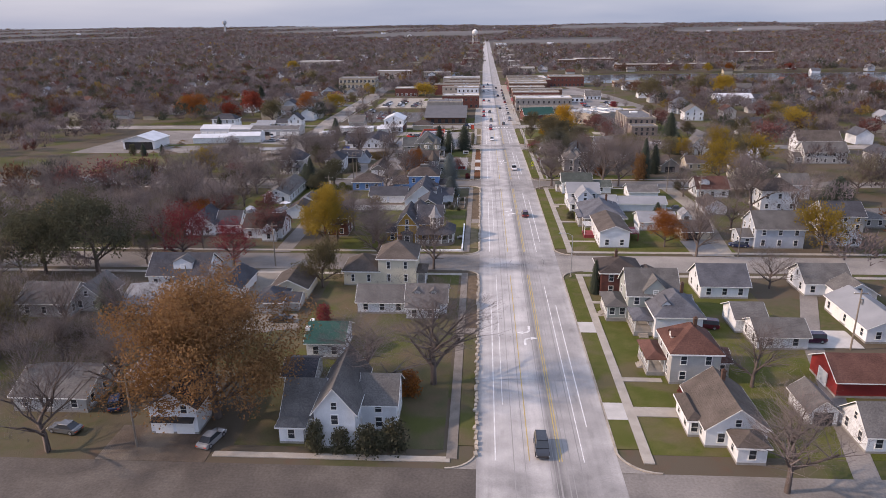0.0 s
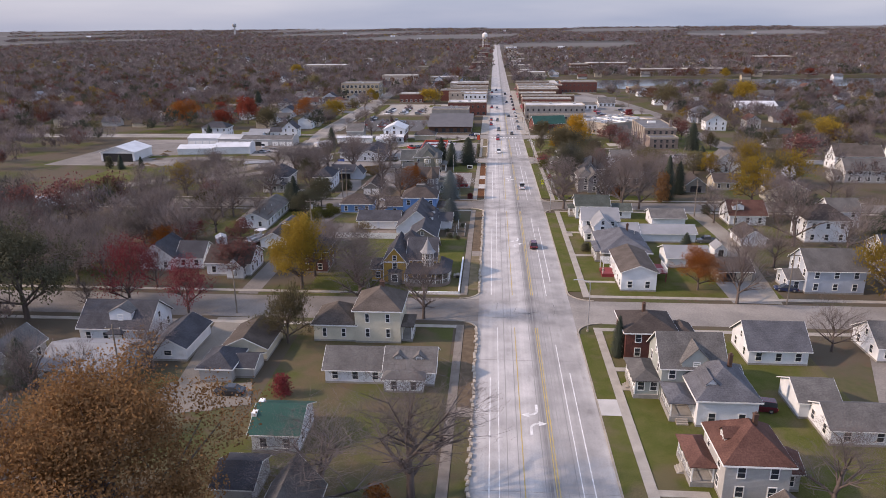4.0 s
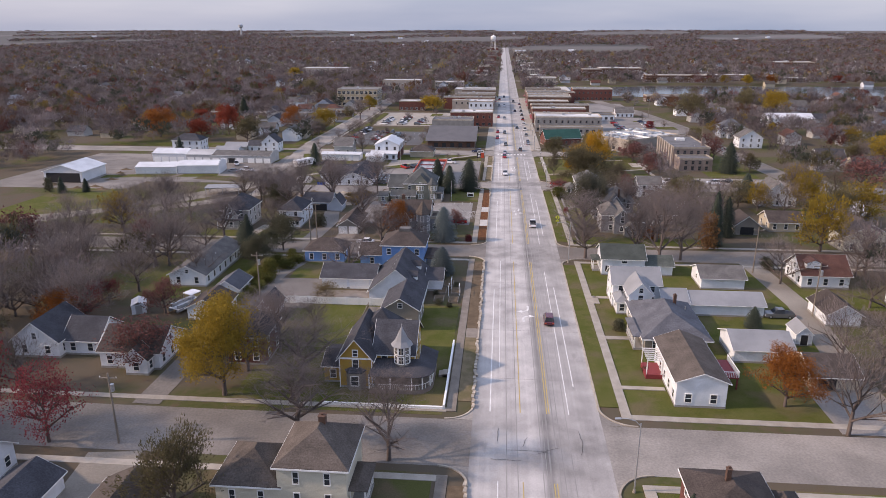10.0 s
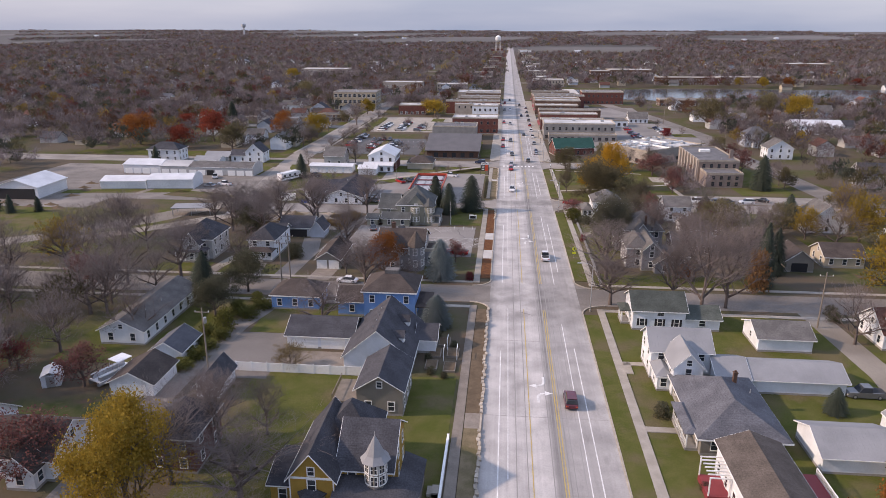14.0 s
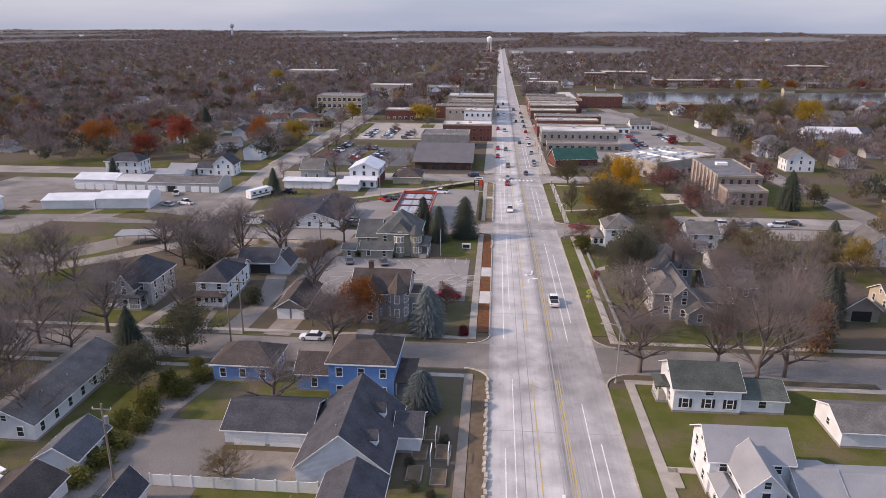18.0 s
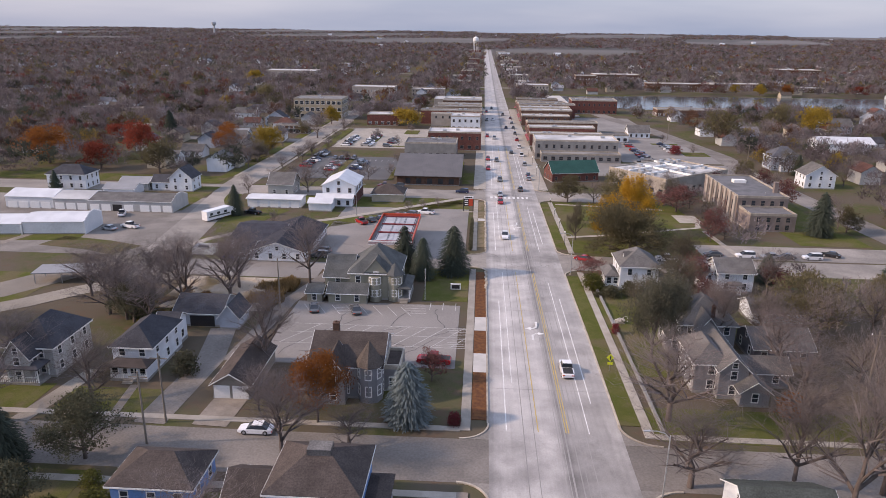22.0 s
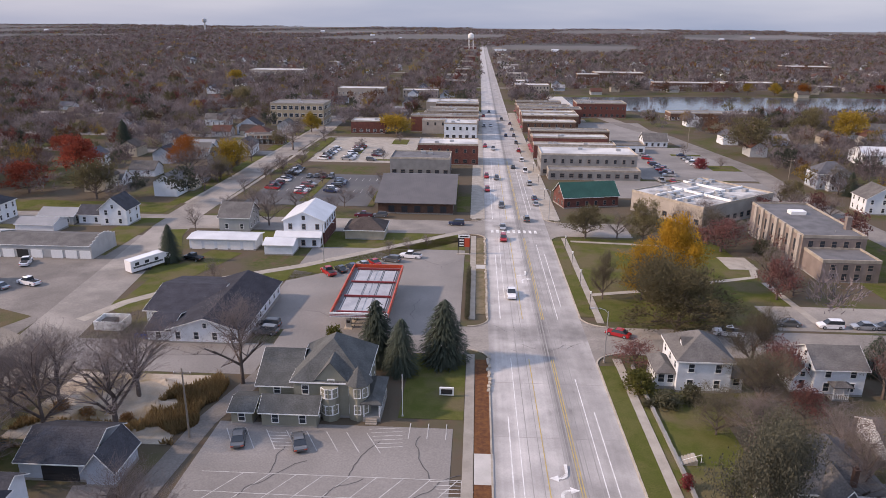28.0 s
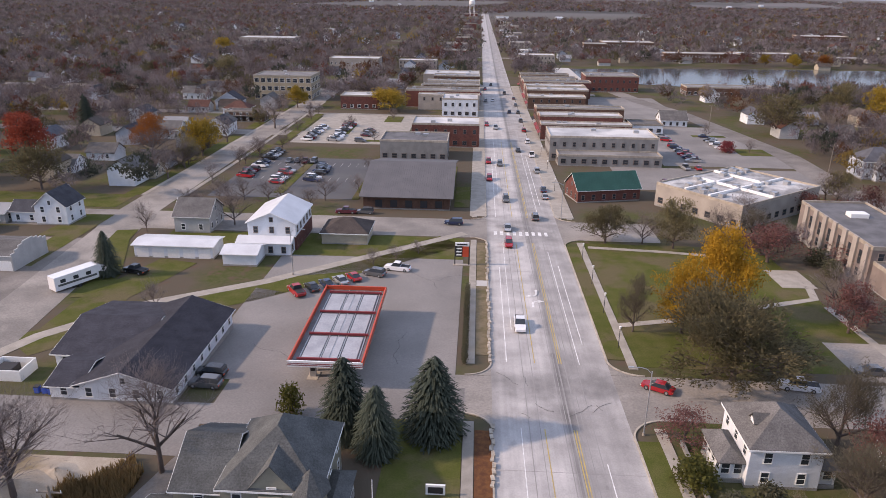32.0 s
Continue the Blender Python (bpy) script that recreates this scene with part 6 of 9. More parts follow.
for q, bx, by, br in ((-90, 4.2, -5.1, 1.5), (-45, 4.2, -5.1, 1.5), (-90, 0.2, -5.8, 1.2), (-45, 0.2, -5.8, 1.2), (-135, 0.2, -5.8, 1.2)):
    fr, pa = window_mesh(0.8, 1.3)
    for z in (1.2, 3.8):
        part("window", fr, None, h, at=Matrix.Translation((bx + br * math.cos(math.radians(q)), by + br * math.sin(math.radians(q)), z)) @ pose(0, 0, 0, 0, 0, q + 90))
porch(h, 4.9, 7.4, -6.6, 1.0, 3.0, R_SHADE, 0.8, 4, 0.8, "S", side="E")
h, w = house("store", "low white store with a broad charcoal roof", [(-54.6, -41.3, 316.2, 340.4, 2.8, 5.0, "y"), (-62.3, -50.0, 324.2, 342, 2.8, 4.7, "x"), (-58.6, -54.6, 316.4, 325.5, 2.4, 3.6, "x")], W_WHITE, R_STORE, "store", over=0.5)
h, w = house("house", "white two-storey house with a brick ground floor and metal roof", [(-51.5, -40.6, 381, 396, 6.4, 8.8, "y"), (-52.6, -41, 377, 381, 3.2, 4.0, "x")], W_WHITE, R_METAL)
part("brick_base", Mesh().box(-5.5, 5.52, -7.55, 7.55, 0.0, 3.3), W_BRICK, h, "red brick ground floor")
house("garage", "white lean-to garage with a flat metal roof", [(-53.6, -46.4, 370, 376, 2.8, 3.7, "x")], W_WHITE, R_METAL, "garage", wins=False)
house("house", "pale grey gabled house beside the street", [(-73, -64.4, 391.4, 401, 4.2, 7.4, "x")], W_LGREY, R_GREY)
h, w = house("garage", "long white row of garages", [(-74.4, -57, 373.6, 380, 2.9, 3.4, "x")], W_WHITE, R_METAL, "garage", wins=False)
for k in range(5):
    garage_door(h, w[0][:4], "S", -6.8 + k * 3.4, 2.6)
house("shelter", "small brick shelter with a brown hip roof", [(-36, -25.4, 386, 395.4, 2.7, 5.2, "h")], W_TAN, R_DBROWN, "shelter", wins=False)
house("house", "white farmhouse with a dark gable roof", [(-109, -101, 394, 402, 5.0, 8.4, "y"), (-116, -109, 395, 401, 3.2, 5.2, "x")], W_WHITE, R_DARK)
h, w = house("shed", "white metal warehouse with a low roof beside a grass strip", [(-140.0, -123.9, 332.6, 343.2, 3.0, 4.1, "x")], W_METAL, R_METAL, "warehouse", wins=False, over=0.15, turn=7)
part("corner_post", Mesh().box(8.0, 8.3, -5.5, -5.1, 0, 3.1), M_TRIM, h)
h, w = house("shed", "taller white metal warehouse with a stepped end wall", [(-123.7, -107.6, 334.8, 346.2, 3.5, 4.7, "x")], W_METAL, R_METAL, "warehouse", wins=False, over=0.1, turn=7)
stepped = Mesh()
for a, top in ((5.9, 3.8), (4.6, 4.3), (3.2, 4.8), (1.7, 5.2)):
    stepped.box(8.05, 8.3, -a, a, -0.3, top)
    stepped.v = [(p[0] + 0.004, p[1], p[2]) for p in stepped.v]
part("end_parapet", stepped, W_METAL, h, "stepped white end wall")
h, w = house("shed", "long grey storage building with open bays", [(-121, -94.6, 363, 374.5, 3.3, 4.6, "x")], W_LGREY, R_GREY, "warehouse", wins=False, over=0.15)
# The third panel is black to paint the shade in an open bay.
for k in range(7):
    garage_door(h, w[0][:4], "S", -11.4 + k * 3.6 + (1.5 if k > 3 else 0), 2.9, material=M_DARK if k == 2 else None)
stepped = Mesh()
for a, top in ((5.9, 3.7), (4.6, 4.2), (3.2, 4.7), (1.7, 5.1)):
    stepped.box(13.1, 13.4, -a, a, -0.3, top)
    stepped.v = [(p[0] + 0.004, p[1], p[2]) for p in stepped.v]
part("end_parapet", stepped, W_LGREY, h, "stepped grey end wall")
h, w = house("shed", "pale metal storage unit between two sheds", [(-132.8, -121.2, 363.6, 375, 3.5, 4.8, "x")], W_LGREY, R_PALE, "warehouse", wins=False, over=0.15)
for k in range(3):
    garage_door(h, w[0][:4], "S", -3.8 + k * 3.6, 3.0)
h, w = house("shed", "white metal storage unit with roller doors", [(-148.5, -133.0, 364, 375.4, 3.7, 5.1, "x")], W_METAL, R_METAL, "warehouse", wins=False, over=0.15)
for k in range(4):
    garage_door(h, w[0][:4], "S", -5.6 + k * 3.6, 3.0)
house("garage", "low pale metal garage behind the storage sheds", [(-128.5, -117.5, 385, 392, 2.4, 3.7, "x")], W_METAL, R_GMETAL, "garage", wins=False, over=0.2)
h, w = house("shed", "open-fronted pale metal machine shed", [(-165, -150, 313, 329, 4.2, 6.6, "y")], W_METAL, R_METAL, "shed", wins=False)
# Near-black plate on the closed wall paints the unlit inside of the shed.
part("opening", Mesh().box(-6.6, 6.6, -8.05, -7.95, 0.0, 3.6), M_DARK, h)

# houses further out on both sides
for label, wings, wall, roof in (
        ("white two-storey house with a brown roof", [(137.6, 155.6, 302.4, 311, 5.8, 9.3, "x")], W_WHITE, R_BROWN),
        ("pale grey house with a porch roof", [(129, 145.4, 275.7, 284, 4.8, 8.2, "x"), (126, 129, 277, 283, 2.6, 4.0, "x")], W_LGREY, R_GREY),
        ("cream house beside the side street", [(91.4, 103, 243.5, 252, 4.2, 7.3, "y")], W_CREAM, R_DBROWN),
        ("white two-storey house with a brown hip roof", [(84, 94.5, 200.1, 209, 5.9, 9.0, "h")], W_WHITE, R_DBROWN),
        ("low grey house with a wide roof", [(104, 113, 182.4, 190, 2.8, 4.4, "x")], W_LGREY, R_GREY),
        ("small white gabled cottage", [(88, 95.4, 166, 174, 2.8, 4.9, "y")], W_WHITE, R_GREY),
        ("grey two-storey house under trees", [(135, 146, 363, 372, 5.2, 8.9, "x")], W_LGREY, R_DARK),
        ("pale blue Victorian house with a steep roof", [(127, 139, 466, 476, 6.0, 10.0, "h"), (130, 136, 463, 467, 5.6, 8.6, "y")], W_PBLUE, R_BLUE),
        ("white house with a grey roof", [(124.7, 136, 428, 437, 5.4, 9.0, "y")], W_WHITE, R_GREY),
        ("pale blue house near the river", [(208, 225, 595, 605, 5.0, 9.0, "x")], W_PBLUE, R_GREY),
        ("low pale house beside the farmhouse", [(-127.3, -117, 394, 401, 2.8, 4.4, "x")], W_LGREY, R_GMETAL),
        ("white two-storey house with a dark hip roof", [(-153, -139, 393, 402, 5.4, 8.2, "h")], W_WHITE, R_DARK),
        ("white house among autumn trees", [(-162, -148.5, 612, 621, 4.0, 7.0, "x")], W_WHITE, R_GREY),
        ("grey gabled house among autumn trees", [(-132, -119.3, 580, 589, 4.8, 8.8, "y")], W_PBLUE, R_DARK),
        ("grey house behind the street trees", [(-131, -119.3, 505, 514, 4.0, 6.8, "x"), (-119.3, -112, 507, 513, 2.8, 4.6, "x")], W_LGREY, R_GREY),
        ("white house with a blue gable", [(-112, -103, 514, 523, 4.6, 7.6, "y")], W_WHITE, R_DARK),
        ("white house with a red roof", [(-121, -109, 560, 570, 4.0, 7.0, "h")], W_WHITE, R_RED),
        ("tan house along the street", [(-112, -101, 442, 450, 3.0, 5.4, "x")], W_TAN, R_DBROWN),
        ("white bungalow across the street", [(-140, -129, 446, 454, 3.0, 5.6, "x")], W_WHITE, R_GREY),
        ("brown brick house along the street", [(-116, -98, 548, 556, 4.6, 4.6, "f")], W_DBRICK, R_TAR)):
    house("house", label, wings, wall, roof)
house("warehouse", "white metal-roofed warehouse on the hillside", [(170, 197, 516, 530, 5.5, 8.0, "x")], W_WHITE, R_METAL, "warehouse")

# ---------------------------------------------------------------- filling station
st = thing("canopy", -21.4, 335.2, gz(335.2), "white and orange-red filling station canopy over the pumps", "canopy")
top, cw, cl = 4.9, 5.3, 13.3
part("deck", Mesh().box(-cw, cw, -cl, cl, top - 0.9, top - 0.75), M_DECK, st, "dark grey canopy roof deck")
for a in ((-cw - 0.1, -cw + 0.12, -cl, cl), (cw - 0.12, cw + 0.1, -cl, cl), (-cw - 0.1, cw + 0.1, cl - 0.12, cl + 0.1)):
    part("fascia", Mesh().box(*a, top - 0.95, top), M_REDTRIM, st, "orange-red fascia panel")
part("fascia", Mesh().box(-cw - 0.1, cw + 0.1, -cl - 0.1, -cl + 0.12, top - 0.95, top), M_TRIM, st, "white striped fascia")
for z in (0.35, 0.62):
    part("stripe", Mesh().box(-cw - 0.1, cw + 0.1, -cl - 0.13, -cl - 0.1, top - z - 0.1, top - z), M_DECKRED, st)
part("lettering", Mesh().box(1.2, 3.6, -cl - 0.14, -cl - 0.1, top - 0.62, top - 0.25), M_DARK, st)
for k in range(4):
    y = -cl + 1.5 + k * (2 * cl - 3.2) / 3
    part("cross_beam", Mesh().box(-cw + 0.9, cw - 0.5, y - 0.14, y + 0.14, top - 0.62, top - 0.3), M_DECKRED, st, "dark red roof beam")
    if k < 3:
        y1 = y + (2 * cl - 3.2) / 3
        for xa, xb in ((-3.9, -1.35), (-0.95, 0.1), (0.3, 1.3), (1.75, 4.1)):
            part("roof_panel", Mesh().box(xa, xb, y + 0.55, y1 - 0.55, top - 0.75, top - 0.62), M_PANEL, st, "pale grey roof panel")
for x in (-4.2, -1.15, 0.2, 1.5, 4.4):
    part("roof_beam", Mesh().box(x - 0.07, x + 0.07, -cl + 0.5, cl - 0.5, top - 0.75, top - 0.66), M_STEEL, st)
for x in (-2.6, 2.6):
    for y in (-8, 0, 8):
        part("column", Mesh().box(x - 0.2, x + 0.2, y - 0.2, y + 0.2, 0, top - 0.9), M_TRIM, st)
for x in (-2.6, 2.6):
    for y in (-9.8, -6.2, 1.8, 6.2):
        px, py = -21.4 + x, 335.2 + y
        p = thing("fuel_pump", px, py, gz(py), "grey and red fuel pump on a concrete island", "fuel pump", group="pumps under the canopy")
        part("cabinet", Mesh().box(-0.45, 0.45, -0.3, 0.3, 0.1, 1.9), M_STEEL, p)
        part("display", Mesh().box(-0.35, 0.35, -0.33, -0.3, 1.1, 1.6), M_DARK, p)
        part("island", Mesh().box(-0.8, 0.8, -1.2, 1.2, 0, 0.15), M_KERB, p)
# ---------------------------------------------------------------- downtown
def block(name, label, x0, x1, y0, y1, hgt, wall, roof=None, storeys=2, side="S", category="building", road=0, units=2):
    ob, w = house(name, label, [(x0, x1, y0, y1, hgt, hgt, "f")], wall, roof or R_TAR, category, wins=False)
    box = w[0][:4]
    for s in ("S", "W" if road < 0 else "E"):
        length = (box[1] - box[0]) if s == "S" else (box[3] - box[2])
        n = max(2, int(length / 3.4))
        for fl in range(storeys):
            for i in range(n):
                window(ob, box, s, (i + 0.5) / n * length - length / 2, 1.0 + fl * hgt / storeys, 2.3 if storeys > 2 else 1.0 if fl else 1.6, 2.1 if storeys > 2 else min(1.5, hgt / storeys - 1.4))
    r = random.Random(int(x0 * 7 + y0))
    for i in range(units):
        x, y = r.uniform(box[0] + 2, box[1] - 2), r.uniform(box[2] + 2, box[3] - 2)
        part("roof_unit", Mesh().box(x - 0.9, x + 0.9, y - 0.7, y + 0.7, hgt, hgt + 1.0), M_STEEL, ob, "grey rooftop air unit")
    return ob, w


h, w = house("hall", "brown brick hall with a ribbed slate roof", [(-31.2, -7.6, 416.5, 460, 3.8, 8.2, "x")], W_DBRICK, R_SLATE, "hall", over=1.0, wins=False, trim=R_SLATE)
for k in range(5):
    part("window", Mesh().box(-8.5 + k * 4.1, -6.6 + k * 4.1, -21.82, -21.7, 0.6, 2.6), M_GLASS, h)
block("shop_building", "low grey commercial building with a brick corner", -35, -11, 478, 494, 7.0, W_CONC, M_DECK, 1, road=1)
block("shop_building", "two-storey red brick corner block", -26, 0.2, 503, 519, 8.8, W_BRICK, R_PALE, 2, road=1)
block("shop_building", "white rendered two-storey block", -18, -0.6, 575, 592, 8.5, W_WHITE, R_PALE, 2, road=1)
block("shop_building", "low pale block with red awning", -36, 0, 690, 715, 7.5, W_BEIGE, R_PALE, 1, road=1)
block("office_building", "three-storey buff office block", -124, -92, 618, 640, 13.0, W_YBUFF, R_TAR, 3, road=1)
block("shop_building", "small dark red brick building", -71, -52, 592, 606, 6.8, W_BRICK, R_PALE, 1, road=1)
block("shop_building", "grey stone shop with a pale metal roof", 25.6, 64, 484, 502, 8.6, W_CONC, R_PALE, 2, road=-1)
block("shop_building", "low grey annex beside the shop", 28, 64, 476, 483.8, 3.6, W_CONC, R_TAR, 1, road=-1, units=0)
rs2 = random.Random(31)


def shop_row(x_front, sgn, y0, y1, first_south):
    """A terrace of shops side by side along the main road, each with its own front, height and roof."""
    y, k = y0, 0
    while y < y1 - 5:
        dp = rs2.uniform(7, 12)
        hg = rs2.choice((6.4, 7.4, 8.2, 8.8, 9.4))
        wd = rs2.uniform(28, 40)
        wall, wl_name = rs2.choice(((W_DBRICK, "dark brick"), (W_BRICK, "red brick"), (W_BRICK, "red brick"), (W_BEIGE, "buff"), (W_CONC, "grey stone"), (W_DBRICK, "brown brick")))
        roof, rf_name = rs2.choice(((R_PALE, "pale"), (R_TAR, "gravelled"), (M_DECK, "black tarred"), (R_GMETAL, "grey metal"), (R_PALE, "white")))
        xa, xb = (x_front, x_front + wd) if sgn > 0 else (x_front - wd, x_front)
        ob, w = house("shop_building", wl_name + " shop with a flat " + rf_name + " roof", [(xa, xb, y, min(y + dp, y1) - 0.05, hg, hg, "f")], wall, roof, "building", wins=False, group="shops along the main road")
        box = w[0][:4]
        side = "W" if sgn > 0 else "E"
        for i in range(3):
            window(ob, box, side, (i - 1) * (dp / 3.2), hg * 0.58, 0.9, 1.6)
        part("shop_front", Mesh().box(-dp * 0.42, dp * 0.42, -0.08, 0, 0.3, 2.7), M_GLASS, ob, "glazed shop front", face_pose(box, side, 0, 0))
        if rs2.random() < 0.5:
            part("awning", Mesh().slab([(-dp * 0.42, 0, 3.3), (dp * 0.42, 0, 3.3), (dp * 0.42, -1.2, 2.7), (-dp * 0.42, -1.2, 2.7)], (0, 0, -0.06)), rs2.choice((M_DECKRED, M_TRIM, M_DARK, W_CONC)), ob, "sloping shop awning", face_pose(box, side, 0, 0))
        if first_south and k == 0 or rs2.random() < 0.25:
            for i in range(7):
                window(ob, box, "S", (i - 3) * wd / 7.5, hg - 2.6, 0.9, 1.5)
        for i in range(rs2.randint(1, 3)):
            x, yy = rs2.uniform(box[0] + 3, box[1] - 3), rs2.uniform(box[2] + 1.5, box[3] - 1.5)
            part("roof_unit", Mesh().box(x - 0.9, x + 0.9, yy - 0.7, yy + 0.7, hg - 0.4, hg + 0.8), M_STEEL, ob, "grey rooftop air unit")
        y, k = y + dp, k + 1


shop_row(25.6, 1, 522, 566, True)
shop_row(25.6, 1, 604, 700, True)
shop_row(0.2, -1, 596, 658, True)
shop_row(0.2, -1, 672, 688, False)
block("mill_building", "red brick mill by the dam", 66, 99, 680, 700, 9.5, W_BRICK, R_TAR, 2, road=-1)
block("shop_building", "small white house-like shop building", 66, 80, 540, 552, 4.0, W_WHITE, R_GREY, 1, road=-1, units=0)
block("office_building", "low brown brick office by the river", 126, 180, 670, 684, 5.0, W_DBRICK, R_TAR, 1, road=-1)
h, w = house("depot", "red brick depot with a green metal roof", [(27, 46, 430, 440, 3.8, 7.6, "x")], W_BRICK, R_TEAL, "depot", turn=14)
h, w = house("house", "white house with blue roof dormers", [(84, 96, 560, 570, 3.2, 6.8, "x")], W_WHITE, R_GREY)
# stepped stone courthouse
h, w = house("courthouse", "buff stone courthouse with tall pilasters and a flat roof", [(78.5, 93.6, 369.5, 402, 8.2, 8.2, "f"), (79.2, 92.4, 360, 369.5, 5.2, 5.2, "f")], W_STONE, M_DECK, "courthouse", wins=False)
bx = w[0][:4]
for k in range(7):
    y = bx[2] + 1.6 + k * 4.5
    part("pilaster", Mesh().box(bx[0] - 0.5, bx[0], y - 0.8, y + 0.8, -0.5, 8.9 if 0 < k < 6 else 8.4), W_BEIGE, h, "pale stone pilaster")
    if k < 6:
        window(h, bx, "W", -(y + 2.25 - (bx[2] + bx[3]) / 2), 1.0, 1.2, 1.8)
        window(h, bx, "W", -(y + 2.25 - (bx[2] + bx[3]) / 2), 3.6, 1.2, 3.0)
for k in range(5):
    window(h, bx, "S", -5.6 + k * 2.8, 5.7, 1.1, 1.5)
    if k:
        window(h, w[1][:4], "S", -6.9 + k * 2.8, 0.8, 1.1, 1.5)
        window(h, w[1][:4], "S", -6.9 + k * 2.8, 3.2, 1.1, 1.3)
part("roof_unit", Mesh().box(-2, 2, 4, 6.5, 8.2, 9.2), M_TRIM, h, "white rooftop unit")
chimney(h, 6.2, -9.0, 8.0, 11.4, 1.2, W_STONE)
vent(h, 2.0, -12, 8.6)
# rotated low civic building
h, w = block("civic_building", "low beige civic building with a pale cluttered roof", 54.7, 90.7, 414.5, 441.5, 6.2, W_BEIGE, R_MOTTLE, 1, road=-1, units=22)
h.matrix_basis = pose(72.7, 428, gz(418), 0, 0, 37)
for x0, x1, y0, y1 in ((-17, 17, -3.2, -2.6), (-17, 4, 4.4, 5.0), (-4, -3.4, -13, 12), (7, 7.6, -2, 13)):
    part("parapet", Mesh().box(x0, x1, y0, y1, 5.4, 6.9), M_TRIM, h, "white roof parapet")


# ---------------------------------------------------------------- trees
def branch_rods(rng, levels, spread, up, n0=7, first=0.28, kids=(3, 5), length=0.42, rise=0.85):
    """A bare tree one metre high and about one wide as tapered rods: (start, end, r0, r1, level)."""
    rods = []

    def grow(p, d, ln, r, lev):
        steps = 2 if lev < 2 else 1
        for s in range(steps):
            d2 = (d + Vector((rng.gauss(0, 0.13), rng.gauss(0, 0.13), rng.gauss(0.04, 0.08)))).normalized()
            q = p + d2 * ln / steps
            r2 = r * (0.78 if steps == 2 else 0.45)
            rods.append((p, q, r, r2, lev))
            if lev < levels:
                for k in range(rng.randint(*kids) if lev else 2):
                    az = rng.uniform(0, 2 * math.pi)
                    side = Vector((math.cos(az), math.sin(az), rng.uniform(-0.1, up)))
                    nd = (d2 * (1 - spread) + side * spread).normalized()
                    st = p + (q - p) * rng.uniform(0.45, 1.0)
                    grow(st, nd, ln * rng.uniform(0.55, 0.8), r2 * 0.62, lev + 1)
            p, d, r = q, d2, r2
    lead = 0.56
    p, r = Vector((0, 0, 0)), 0.032
    trunk = []
    for k in range(4):
        q = Vector((rng.gauss(0, 0.012) * k, rng.gauss(0, 0.012) * k, (first, first + 0.12, first + 0.24, lead)[k]))
        rods.append((p, q, r, r * 0.8, 0))
        trunk.append((q, r * 0.8))
        p, r = q, r * 0.8
    for k in range(n0 + 3):
        f = k / (n0 + 2)
        at, rad = trunk[min(3, int(f * 4))]
        az = 2.4 * k + rng.uniform(-0.4, 0.4)
        lean = rng.uniform(0.75, 1.25) * (1.35 - 1.1 * f)
        d = Vector((math.cos(az) * lean, math.sin(az) * lean, rise)).normalized()
        grow(at - Vector((0, 0, rng.uniform(0, 0.06))), d, length * rng.uniform(0.75, 1.0) * (1.0 - 0.25 * f), rad * 0.62, 1)
    return rods


def rods_to_mesh(rods, lo, hi, sides):
    m = Mesh()
    for a, b, r0, r1, lev in rods:
        if lo <= lev <= hi:
            m.rod(a, b, max(r0, 0.0009), max(r1, 0.0004), sides)
    return m


def fit_unit(rods):
    """Scale to height 1 and width 1."""
    pts = np.array([tuple(b) for a, b, *_ in rods])
    sz, sw = 1 / pts[:, 2].max(), 1 / max(np.percentile(np.abs(pts[:, :2]), 97) * 2, 0.01)
    return [(Vector((a.x * sw, a.y * sw, a.z * sz)), Vector((b.x * sw, b.y * sw, b.z * sz)), r0, r1, lev) for a, b, r0, r1, lev in rods]


def bare_parts(v):
    def make():
        rng = random.Random(100 + v)
        rods = fit_unit(branch_rods(rng, 4, 0.58, 0.6, n0=6 + v % 3, first=0.2 + 0.03 * (v % 3), kids=(3, 5), rise=1.35))
        tips = [tuple(b) for a, b, r0, r1, lev in rods if lev >= 3]
        wood = rods_to_mesh(rods, 2, 9, 3)
        n = len(wood.v)
        fuzz = spray(np.random.default_rng(60 + v), 3800, 0.028, 0.024, tips, 0.06)
        wood.v += [tuple(p) for p in fuzz.tolist()]
        wood.f += [(n + 3 * k, n + 3 * k + 1, n + 3 * k + 2) for k in range(3800)]
        return rods_to_mesh(rods, 0, 1, 6).data("trunk", M_BARK, True), wood.data("crown", M_TWIG)
    return cached(("bare", v), make)


def leaf_cloud(rng, count, size, centres, radius, flat=1.0):
    """Small leaf clumps round the given centres."""
    c = np.array(centres)[rng.integers(0, len(centres), count)]
    d = rng.normal(size=(count, 3))
    d /= np.linalg.norm(d, axis=1)[:, None]
    p = c + d * (radius * rng.random((count, 1)) ** 0.5) * np.array((1, 1, flat))
    u = rng.normal(size=(count, 3))
    u /= np.linalg.norm(u, axis=1)[:, None]
    w = np.cross(u, rng.normal(size=(count, 3)))
    w /= np.linalg.norm(w, axis=1)[:, None] + 1e-9
    s = size * rng.uniform(0.6, 1.4, (count, 1))
    v = np.stack([p - u * s, p - w * s * 0.7, p + u * s, p + w * s * 0.7], 1).reshape(-1, 3)
    return v


